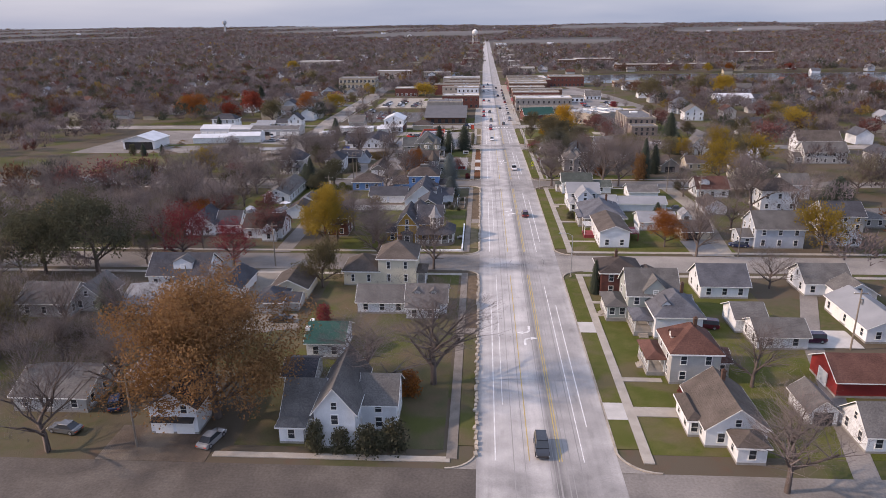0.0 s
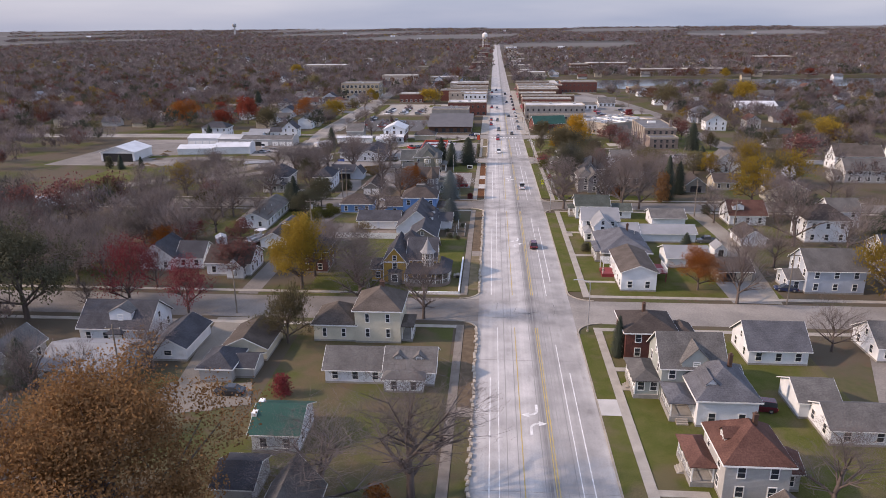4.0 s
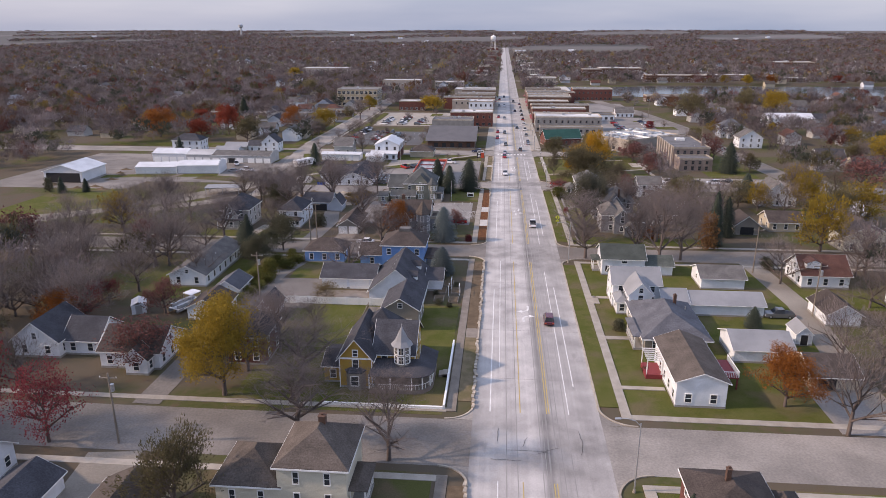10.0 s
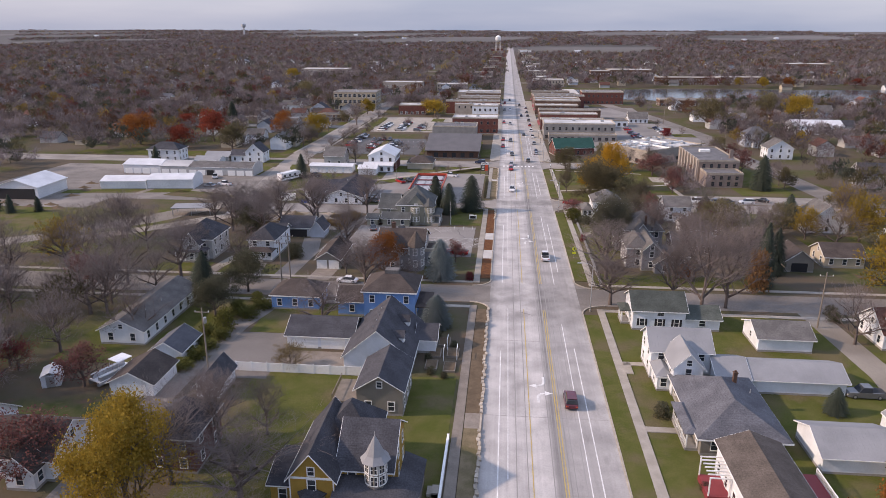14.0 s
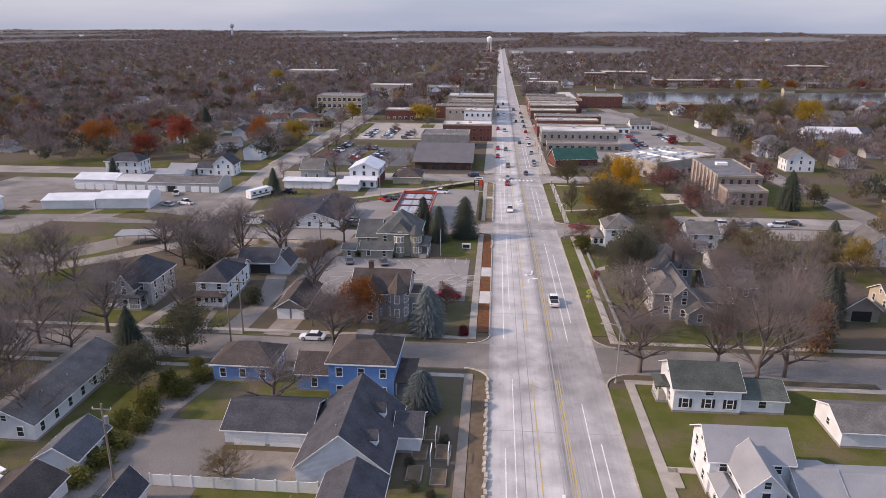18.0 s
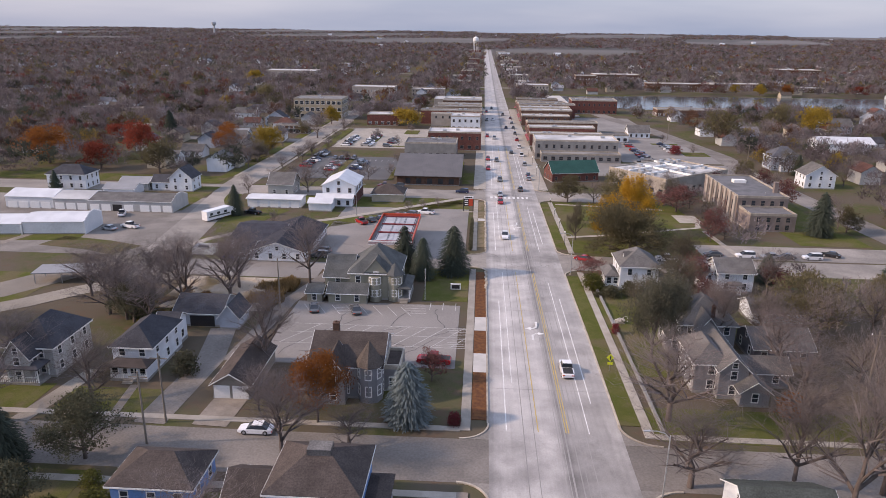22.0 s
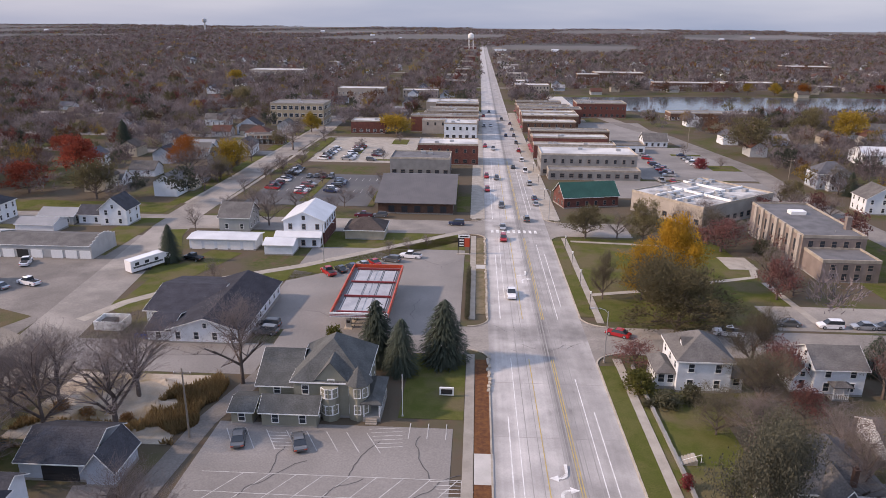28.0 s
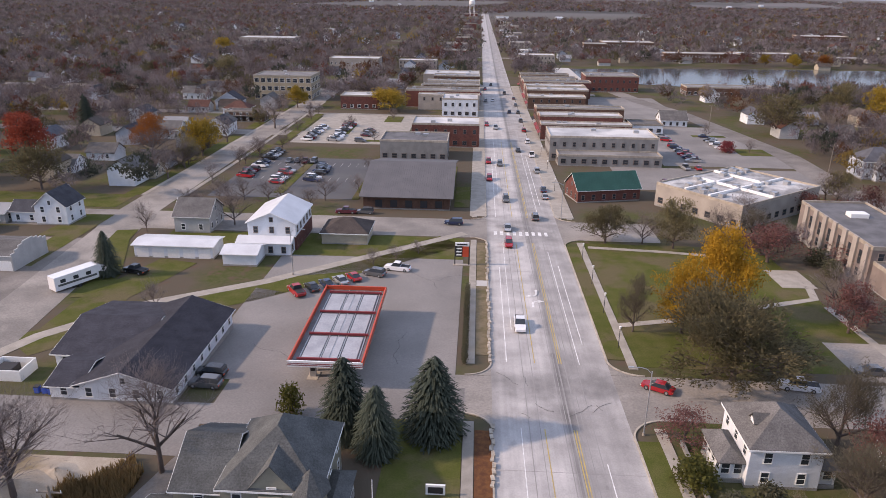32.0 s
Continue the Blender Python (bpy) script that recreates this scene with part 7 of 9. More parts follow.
def quads_data(name, v, material):
    me = bpy.data.meshes.new(name)
    n = len(v) // 4
    me.vertices.add(len(v))
    me.vertices.foreach_set("co", np.asarray(v, dtype=np.float32).ravel())
    me.loops.add(len(v))
    me.loops.foreach_set("vertex_index", np.arange(len(v), dtype=np.int32))
    me.polygons.add(n)
    me.polygons.foreach_set("loop_start", np.arange(0, len(v), 4, dtype=np.int32))
    me.materials.append(material)
    me.update(calc_edges=True)
    me.validate()
    return me


def sprayed_parts(v, material, count, size, slim, low=0.2):
    """A thin withered crown: limbs with many small hanging sprays."""
    def make():
        rng = random.Random(300 + v)
        rods = fit_unit(branch_rods(rng, 3, 0.55, 0.5, n0=7, first=0.16))
        rods = [(a * 0.95, b * 0.95, r0, r1, l) for a, b, r0, r1, l in rods]
        tips = [tuple(b) for a, b, r0, r1, lev in rods if lev >= 2 and b.z > low]
        npr = np.random.default_rng(v)
        return rods_to_mesh(rods, 0, 3, 4).data("trunk", M_BARK, True), tris_data("crown", spray(npr, count, size, slim, tips, 0.09), material)
    return cached(("sprayed", v, material.name, count), make)


def leafy_parts(v, material, count, size, low=0.22, reach=0.1):
    def make():
        rng = random.Random(300 + v)
        rods = fit_unit(branch_rods(rng, 3, 0.5, 0.6, n0=7, first=0.2))
        rods = [(a * 0.94, b * 0.94, r0, r1, l) for a, b, r0, r1, l in rods]
        tips = [tuple(b) for a, b, r0, r1, lev in rods if lev >= 2 and b.z > low]
        npr = np.random.default_rng(v)
        cloud = leaf_cloud(npr, count, size, tips, reach)
        return rods_to_mesh(rods, 0, 2, 4).data("trunk", M_BARK, True), quads_data("crown", cloud, material)
    return cached(("leafy", v, material.name, count), make)


def spray(rng, count, size, slim, centres, radius):
    """Triangular twig sprays that point up and outwards from the given centres."""
    c = np.array(centres)[rng.integers(0, len(centres), count)]
    d = rng.normal(size=(count, 3))
    d /= np.linalg.norm(d, axis=1)[:, None]
    p = c + d * (radius * rng.random((count, 1)) ** 0.5)
    u = p - (0, 0, 0.15) + rng.normal(size=(count, 3)) * 0.25
    u /= np.linalg.norm(u, axis=1)[:, None]
    w = np.cross(u, rng.normal(size=(count, 3)))
    w /= np.linalg.norm(w, axis=1)[:, None] + 1e-9
    s = size * rng.uniform(0.6, 1.4, (count, 1))
    return np.stack([p - u * s - w * s * slim, p - u * s + w * s * slim, p + u * s], 1).reshape(-1, 3)


def tris_data(name, v, material):
    me = bpy.data.meshes.new(name)
    me.vertices.add(len(v))
    me.vertices.foreach_set("co", np.asarray(v, dtype=np.float32).ravel())
    me.loops.add(len(v))
    me.loops.foreach_set("vertex_index", np.arange(len(v), dtype=np.int32))
    me.polygons.add(len(v) // 3)
    me.polygons.foreach_set("loop_start", np.arange(0, len(v), 3, dtype=np.int32))
    me.materials.append(material)
    me.update(calc_edges=True)
    return me


def light_bare_parts(v):
    """A bare tree for the yards further off: limbs as rods, the twigs as slim sprays."""
    def make():
        rng = random.Random(700 + v)
        rods = fit_unit(branch_rods(rng, 3, 0.5, 0.7, n0=6, first=0.2, kids=(2, 4), rise=1.2))
        tips = [tuple(b * 0.97) for a, b, r0, r1, lev in rods if lev >= 2]
        npr = np.random.default_rng(40 + v)
        cloud = spray(npr, 2000, 0.045, 0.04, tips, 0.09)
        cloud[:, 2] = np.maximum(cloud[:, 2], 0.12)
        return rods_to_mesh(rods, 0, 2, 3).data("trunk", M_BARK, True), tris_data("crown", cloud, M_TWIG)
    return cached(("lightbare", v), make)


def conifer_parts(v, material, full=0.8, rings=26, sprays=7, leaf=0.021):
    """A full cone of drooping boughs with lobes and gaps."""
    def make():
        npr = np.random.default_rng(50 + v)
        vs = []
        for k in range(rings):
            z = 0.03 + 0.95 * k / rings
            r = 0.5 * (1 - z ** 1.8) ** full * min(1.0, 0.7 + 2.0 * z) + 0.012
            n = max(6, int(30 * r / 0.5) + 3)
            for i in range(n):
                az = 2 * math.pi * (i + npr.random()) / n
                ln = r * npr.uniform(0.74, 1.1)
                lift = npr.uniform(-0.022, 0.022)
                d = np.array((math.cos(az), math.sin(az)))
                side = np.array((-d[1], d[0]))
                for j in range(sprays):
                    f = 0.3 + 0.7 * j / (sprays - 1)
                    c = d * ln * f
                    zz = z + lift + 0.03 * (1 - f) - 0.10 * ln * f + npr.uniform(-0.012, 0.012)
                    wd, hg = leaf * (1.25 - 0.5 * f), leaf * 0.9
                    o = npr.uniform(-0.02, 0.02)
                    a, b = c + side * (o - wd) - d * 0.022, c + side * (o + wd) - d * 0.022
                    e, g = c + side * (o + wd * 0.6) + d * 0.03, c + side * (o - wd * 0.6) + d * 0.03
                    vs += [(*a, zz + hg * 0.5), (*b, zz + hg * 0.5), (*e, zz - hg), (*g, zz - hg)]
        return Mesh().rod((0, 0, 0), (0, 0, 0.93), 0.028, 0.004, 6).data("trunk", M_BARK), quads_data("crown", np.array(vs), material)
    return cached(("conifer", v, material.name, full), make)


def bush_parts(v, material):
    def make():
        npr = np.random.default_rng(80 + v)
        cs = [(0.32 * math.cos(q) * s, 0.32 * math.sin(q) * s, z) for z in (0.2, 0.45, 0.68) for q in np.linspace(0, 5.6, 8) for s in (0.5, 1.0 if z < 0.6 else 0.6)]
        cloud = leaf_cloud(npr, 1500, 0.035, cs, 0.2)
        cloud[:, 2] = np.maximum(cloud[:, 2], 0.01)
        m = Mesh()
        for q in range(5):
            m.rod((0, 0, 0), (0.25 * math.cos(q * 1.25), 0.25 * math.sin(q * 1.25), 0.6), 0.02, 0.006, 4)
        return m.data("stem", M_BARK), quads_data("crown", cloud, material)
    return cached(("bush", v, material.name), make)


TREE_COUNT = [0]
FAR_TREES = []
KINDS = {"silver": ("tall grey-olive tree with withered leaves", "tree"),
         "bare": ("bare deciduous tree with grey-brown twigs", "tree"), "gold": ("broad tree in full golden-yellow autumn leaf", "tree"),
    "amber": ("large maple in amber autumn leaf", "tree"), "orange": ("tree with orange autumn leaves", "tree"), "rust": ("huge oak with rust-brown leaves", "tree"),
    "scarlet": ("round tree in scarlet autumn leaf", "tree"), "thingold": ("thin-crowned tree with golden leaves", "tree"),
    "red": ("tree with thin crimson leaves", "tree"), "plum": ("tree with dull red autumn leaves", "tree"), "olive": ("tree with sparse olive leaves", "tree"),
    "brown": ("tall tree with grey-brown withered leaves", "tree"), "brownoak": ("wide oak with olive-brown leaves", "tree"),
    "spruce": ("dark green full-skirted spruce tree", "conifer"), "bluespruce": ("blue-grey spruce tree on the lawn", "conifer"), "pine": ("dark green spreading pine tree", "conifer"),
    "cone": ("narrow dark green clipped evergreen", "conifer"), "bush": ("dark green rounded garden shrub", "shrub"), "redbush": ("round shrub with scarlet leaves", "shrub"),
    "orangebush": ("shrub with orange leaves", "shrub"), "yellowbush": ("leafy shrub with yellow-green leaves", "shrub"), "brownbush": ("tall shrub with rust-brown leaves", "shrub"), "ball": ("round leafless twiggy shrub", "shrub")}


def tree(kind, x, y, h, w):
    TREE_COUNT[0] += 1
    v = TREE_COUNT[0]
    if y > 400:
        FAR_TREES.append((x, y, w / 2))
    if kind == "bare":
        data = bare_parts(v % 6) if (-52 < x < 50 or -82 < x < 0 and y > 240) and y < 330 else light_bare_parts(v % 5)
    elif kind in ("gold", "amber"):
        data = leafy_parts(v % 2, L_GOLD if kind == "gold" else L_AMBER, 26000 if y < 200 else 15000 if y < 400 else 5000, 0.0092 if y < 200 else 0.0118 if y < 400 else 0.021)
    elif kind == "orange":
        data = leafy_parts(v % 2, L_ORANGE, 14000, 0.0105)
    elif kind == "rust":
        data = leafy_parts(1, L_RUST, 56000 if y < 200 else 7000, 0.0072 if y < 200 else 0.016, 0.14, 0.115)
    elif kind == "scarlet":
        data = leafy_parts(v % 2, L_SCARLET, 5000, 0.02)
    elif kind == "thingold":
        data = sprayed_parts(v % 2, L_GOLD, 3600, 0.02, 0.5)
    elif kind == "red":
        data = leafy_parts(v % 2, L_RED, 5400, 0.0112)
    elif kind == "plum":
        data = leafy_parts(v % 2, L_PLUM, 3000 if -60 < x < 66 else 1600, 0.017 if -60 < x < 66 else 0.023)
    elif kind == "olive":
        near = -60 < x < 66
        data = sprayed_parts(v % 2, L_OLIVE, 7000 if near else 3200, 0.018 if near else 0.026, 0.4)
    elif kind in ("brown", "brownoak"):
        near = 20 < x < 50
        data = sprayed_parts(v % 2, L_BROWN if kind == "brown" else L_OAK, (14000 if near else 4000) if kind == "brown" else 26000, 0.014 if near else 0.018, 0.2 if kind == "brown" else 0.42)
    elif kind == "spruce":
        data = conifer_parts(v % 2, L_SPRUCE, 0.65, 34, 8, 0.016) if -52 < x < 0 else conifer_parts(v % 2, L_SPRUCE, 0.8)
    elif kind == "cone":
        data = conifer_parts(v % 2, L_SPRUCE, 0.6)
    elif kind == "bluespruce":
        data = conifer_parts(2, L_BLUESPR, 0.6, 36, 9, 0.014)
    elif kind == "pine":
        data = leafy_parts(1, L_PINE, 15000, 0.011, 0.12) if y < 200 else leafy_parts(0, L_PINE, 13000, 0.012, 0.08)
    elif kind == "silver":
        data = leafy_parts(1, L_SILVER, 16000, 0.0105, 0.1, 0.12)
    elif kind == "ball":
        data = sprayed_parts(1, L_TAN, 6000, 0.042, 0.06, 0.12)
    else:
        data = bush_parts(v % 2, {"bush": L_PINE, "redbush": L_RED, "orangebush": L_ORANGE, "yellowbush": L_HEDGE, "brownbush": L_RUST}[kind])
    label, cat = KINDS[kind]
    name = "tree" if cat in ("tree", "conifer") else "shrub"
    ob = thing(name, x, y, gz(y) - 0.05, label, cat, (v * 67) % 360)
    ob.scale = (w, w, h)
    trunk = part("trunk" if name == "tree" else "stem", data[0], None, ob)
    part("crown", data[1], None, ob)
    return ob


tree("rust", -34.6, 84.4, 20.8, 21.5)
tree("bare", -54.1, 75.4, 14.9, 14.3)
tree("bare", -14.2, 91.4, 15.0, 15.5)
tree("bare", -4.4, 95.2, 18.7, 16.5)
tree("bare", 39.3, 71.2, 15.5, 12.0)
tree("bare", 44.2, 96.2, 12.2, 9.9)
tree("orangebush", -7.8, 91.7, 4.8, 4.2)
tree("bush", -18.6, 76.9, 5.5, 3.0)
tree("bush", -15.3, 77, 4.1, 3.3)
tree("bush", -11.7, 76.8, 4.9, 4.6)
tree("bush", -8.4, 77.6, 5.4, 4.4)
tree("pine", -84.1, 143, 20.0, 17.0)
tree("pine", -95, 141, 17.0, 13.0)
tree("spruce", -68.4, 118.8, 8.2, 6.1)
tree("cone", 26.1, 133.5, 7.6, 2.5)
tree("bare", -83.5, 113.2, 12.3, 12.9)
tree("bare", -71.1, 108.8, 13.0, 11.3)
tree("bare", -66.1, 91.1, 12.4, 10.7)
tree("pine", -65.6, 104.5, 6.4, 6.0)
tree("gold", -35.3, 161.5, 16.7, 12.2)
tree("red", -66.4, 148.8, 15.5, 11.6)
tree("red", -54.1, 147.5, 11.9, 9.3)
tree("bare", -20.9, 151, 14.9, 12.9)
tree("bare", -7.9, 147.2, 14.5, 10.9)
tree("olive", -30.8, 135.4, 11.7, 8.4)
tree("bare", -75.2, 148.4, 7.9, 7.9)
tree("redbush", -26.6, 117.7, 4.1, 3.6)
tree("orange", 47.9, 164.9, 9.8, 9.4)
tree("bare", 53.6, 157.8, 15.0, 11.0)
tree("bare", 62.6, 137.3, 10.5, 8.7)
tree("bare", 68.8, 179.7, 11.0, 11.1)
tree("bare", -31.4, 176.7, 12.5, 7.4)
tree("bare", -26.4, 180.6, 9.7, 5.9)
tree("spruce", 52.9, 193.6, 4.3, 3.6)
tree("red", -72.6, 195.2, 6.3, 5.9)
tree("plum", -58.9, 191.1, 7.5, 7.8)
tree("orange", -76.7, 184.5, 7.0, 7.6)
tree("ball", -29.2, 200.3, 4.2, 5.2)
tree("spruce", -55.4, 228.2, 10.7, 5.7)
tree("bluespruce", -7.1, 218.7, 6.6, 5.9)
tree("bare", 26.6, 233.2, 12.4, 12.8)
tree("thingold", 85.9, 243.5, 15, 13)
tree("plum", 132.2, 320.6, 13.0, 15.5)
tree("spruce", 60.7, 246.9, 14.6, 5.4)
tree("bare", 61.8, 178.8, 12.2, 10.5)
tree("bare", -74.5, 218.5, 13.2, 14.4)
tree("bare", -75.9, 235.1, 14.4, 12.9)
tree("bare", -96, 212.8, 12.9, 14.2)
tree("bare", -59.8, 209.1, 10.6, 10.3)
tree("bare", -66.7, 240.7, 13.3, 13.2)
tree("bush", 68.5, 231.5, 2.4, 3.2)
tree("brownbush", 58.2, 243, 11.3, 5.9)
tree("bare", 38.7, 233.4, 16.8, 9.7)
tree("bare", 43.2, 228.8, 21.8, 11.8)
tree("bare", -67.8, 231.6, 10.3, 9.5)
tree("spruce", -58, 232, 8.0, 6.2)
tree("pine", -49.9, 219.6, 8.7, 8.7)
tree("pine", -48.5, 233.4, 9.4, 9.6)
tree("yellowbush", -45.4, 213.5, 5.2, 4.4)
tree("bare", -28.1, 215.9, 11.5, 12.1)
tree("bare", -23.7, 234.8, 13.8, 10.4)
tree("orange", -21.3, 244.1, 11.4, 8.6)
tree("bare", -15.7, 238.1, 7.7, 6.8)
tree("bluespruce", -8.9, 245.3, 9.4, 7.1)
tree("redbush", -2.4, 244.9, 2.4, 2.3)
tree("plum", -6.4, 257.6, 5.9, 4.8)
tree("bare", -50.2, 295.7, 15.3, 11.4)
tree("bare", -36.5, 301.8, 15.8, 10.3)
tree("bare", -70.9, 285, 14.6, 10.3)
tree("bare", -78.8, 289.1, 13.1, 9.9)
tree("bare", -65.8, 289.7, 13.5, 9.8)
tree("bare", -60.1, 292, 14.5, 10.6)
tree("cone", -64.1, 280, 6.3, 6.2)
tree("bare", -33.3, 260, 14.8, 9.9)
tree("bare", -55.5, 247.5, 11.8, 9.3)
tree("bare", -30.5, 246.7, 8.2, 5.6)
tree("bare", -70.9, 254.3, 12.5, 9.4)
tree("bare", -84.8, 260.9, 11.8, 10.0)
tree("bare", 42.5, 273.6, 13.8, 9.5)
tree("bare", 48.7, 263.5, 12.9, 11.7)
tree("bare", 59.7, 255.3, 14.1, 10.7)
tree("spruce", 66.5, 255.9, 11.2, 5.4)
tree("bare", -48.4, 285.7, 17.9, 12.7)
tree("bare", -57.8, 284.7, 17.0, 10.0)
tree("spruce", -16.5, 310.9, 11.4, 7.2)
tree("spruce", -12, 307, 10.0, 6.0)
tree("spruce", -5.3, 311.7, 11.5, 8.6)
tree("yellowbush", -24.6, 314.7, 5.8, 4.2)
tree("silver", 30.0, 268.6, 16.5, 8.6)
tree("silver", 34.2, 276.5, 12.5, 7.5)
tree("brown", 33.5, 291.6, 7.5, 6.5)
tree("bush", 32.7, 300.5, 3.6, 4.4)
tree("plum", 65.2, 304.6, 7.0, 7.0)
tree("orangebush", 45.8, 251.0, 4.4, 4.6)
tree("bare", 37.5, 288.5, 9.5, 8.0)
tree("yellowbush", 25.6, 303.8, 4.1, 6.2)
tree("plum", 26.6, 311.8, 4.9, 7.0)
tree("plum", 46.9, 295.1, 6.7, 5.8)
tree("brown", 42.7, 300.4, 10.3, 8.6)
tree("plum", 64.3, 382.7, 9.2, 13.8)
tree("plum", 79.5, 379, 6.8, 8.5)
tree("bare", 68, 409.3, 9.6, 9.9)
tree("plum", 90.2, 421.3, 7.3, 8.7)
tree("spruce", 66.0, 312.6, 6.9, 6.0)
tree("bare", 46.3, 284.3, 10.6, 7.6)
tree("redbush", 25.9, 278.9, 2.4, 2.0)
tree("bush", 26, 298.9, 1.4, 2.5)
tree("bush", 28.7, 299.1, 2.9, 5.0)
tree("spruce", -74.6, 362.7, 9.6, 6.1)
tree("bare", -79.9, 391.2, 8.6, 5.6)
tree("bare", -60.9, 398.7, 10.7, 8.9)
tree("bare", -73.7, 405.4, 8.0, 7.5)
tree("bare", -43.2, 423.4, 7.4, 7.2)
tree("bare", -22.1, 372.9, 4.5, 4.2)
tree("bare", -17.7, 376.9, 4.0, 4.3)
tree("bare", -13.1, 381, 3.4, 3.8)
tree("plum", 47.1, 306.3, 8.6, 7.0)
tree("plum", 64.3, 347.1, 9.5, 8.4)
tree("bare", -57.6, 346.5, 6.6, 4.1)
tree("bare", -101.6, 265, 12.1, 12.1)
tree("bare", -96.4, 269.6, 12.4, 12.4)
tree("olive", 62.2, 284.4, 11.2, 16.9)
tree("bare", 49.3, 233.5, 19.1, 11.8)
tree("spruce", 86.5, 301.5, 9.8, 7.0)
tree("thingold", 107.3, 309.1, 12, 11)
tree("bush", 67.8, 228.3, 2.5, 2.9)
tree("bush", 27.9, 190.3, 2.7, 2.8)
tree("bare", -36, 184, 8.1, 8.2)
tree("plum", -52.4, 168.5, 9.0, 9.4)
tree("bare", -34.5, 169.3, 14.9, 11.9)
tree("bare", -24.5, 165.9, 13.3, 14.1)
tree("bare", -97.8, 227.8, 12.8, 18.5)
tree("bare", -90.1, 171, 11.3, 15.4)
tree("thingold", 99, 286, 13, 12)
tree("thingold", 169, 376.7, 14, 18)
tree("spruce", 110, 208.8, 8.7, 11.8)
tree("bare", 79.8, 196.7, 16.4, 18.3)
tree("bare", 46.7, 249.1, 14.3, 14.8)
tree("bare", 27.8, 248.4, 14.3, 14.9)
tree("orange", -183.7, 443.3, 16.2, 22.0)
tree("scarlet", -155.9, 434, 11.9, 13.9)
tree("scarlet", -150, 457, 17.5, 14.7)
tree("olive", -128.1, 427, 14.8, 14.6)
tree("orange", -119, 480, 15.0, 13.4)
tree("gold", -99.1, 476.6, 14.1, 11.8)
tree("gold", -93.9, 593.5, 11.4, 11.5)
tree("gold", -44.8, 588, 12.4, 17.0)
tree("gold", -239, 895, 15.6, 16.9)
tree("olive", -172, 707, 16.0, 19.6)
tree("spruce", -161, 513, 16.2, 10.2)
tree("scarlet", -188, 510, 9.3, 10.4)
tree("olive", 129.2, 541.8, 19.0, 23.0)
tree("bare", 149.3, 535.3, 15.5, 20.5)
tree("olive", 183, 599, 18.0, 18.0)
tree("gold", 198.6, 589.5, 17.7, 15.9)
tree("gold", 269.6, 861.7, 11.5, 11.7)
tree("orange", 292.6, 854.3, 12.4, 11.4)
tree("gold", 248.8, 869.7, 10.6, 11.9)
tree("scarlet", 368, 876, 10.6, 14.4)
tree("redbush", 96.3, 505.8, 5.2, 7.3)
tree("bare", -107.6, 455, 15.0, 18.3)
tree("bare", -74, 491, 6.4, 8.9)
tree("bare", -89, 534, 14.0, 16.0)
tree("olive", 30.4, 392.9, 9.8, 11.3)
tree("bare", 39.2, 393, 9.1, 7.5)
tree("olive", 45.6, 390.2, 12.4, 9.6)
tree("bare", 55, 390, 11.3, 9.8)
tree("bare", 70, 388, 9.0, 9.0)
tree("red", 92, 408, 9.1, 9.0)
tree("brown", 26.9, 344.6, 11.2, 5.6)
tree("amber", 35.2, 344.7, 12.7, 9.7)
tree("amber", 43.4, 352.4, 17.2, 12.0)
tree("brownoak", 38.5, 329.0, 14.0, 20.0)
tree("bare", 66, 354.7, 11.0, 10.0)
tree("brown", 46.1, 313, 12.4, 8.5)
tree("spruce", 98, 357, 13.0, 9.0)
tree("spruce", -147, 388, 8.0, 5.0)
tree("spruce", 134, 456, 9.0, 6.0)
tree("bare", 72, 360, 6.0, 7.0)
tree("bare", 69, 350, 6.0, 8.0)
tree("bush", 74.5, 382, 4.5, 6.0)
tree("bush", 74.5, 375, 4.5, 5.0)
tree("brown", 66, 396, 9.0, 10.0)
tree("bare", -56.5, 530, 6.0, 5.0)
tree("bare", -56.5, 543, 6.0, 5.0)
tree("bare", -42, 511.5, 6.0, 5.0)
tree("bare", -78, 512, 6.0, 5.0)
tree("bare", -78, 530, 6.0, 5.0)
tree("bare", -78, 556, 6.0, 5.0)
tree("bare", -40, 562, 6.0, 5.0)
tree("bare", -35, 432, 6.0, 5.0)
tree("bare", -35, 455, 6.0, 5.0)
tree("bare", -58.5, 438, 6.0, 5.0)
tree("bare", -58.5, 460, 6.0, 5.0)
tree("bare", 105, 506, 6.0, 5.0)
tree("bare", 98, 538, 6.0, 5.0)
tree("brownbush", -49, 289.5, 1.6, 2.4)
tree("brownbush", -55, 290, 2.0, 2.8)
tree("brownbush", -60, 292, 2.0, 3.0)
tree("yellowbush", -47.5, 206, 2.6, 3.4)
tree("yellowbush", -47.8, 211, 3.0, 3.6)
tree("yellowbush", -47.2, 217, 2.8, 3.4)
tree("yellowbush", -46.4, 222, 3.2, 3.8)
tree("yellowbush", -44.6, 228, 2.6, 3.2)
tree("thingold", -100, 250, 11, 10)
tree("bush", -152, 296, 6, 4)
tree("spruce", -146, 294, 6, 3.6)
tree("spruce", -139, 297, 5, 3.2)
tree("red", -72, 186, 8, 7)
for hx, hy, hh, hw in ((-46.6, 198.2, 2.2, 4.6), (-46.0, 202.0, 2.4, 4.8), (-45.6, 206.0, 2.0, 4.4), (-45.0, 210.0, 2.3, 4.4), (-43.6, 220.0, 2.6, 5.2), (-42.4, 224.6, 2.2, 5.0)):
    tree("yellowbush", hx, hy, hh, hw)
tree("pine", -63.4, 276.2, 8.4, 9.0)
tree("bush", -45.3, 256.7, 4.6, 5.0)
tree("brown", -56.2, 252.0, 4.0, 3.6)


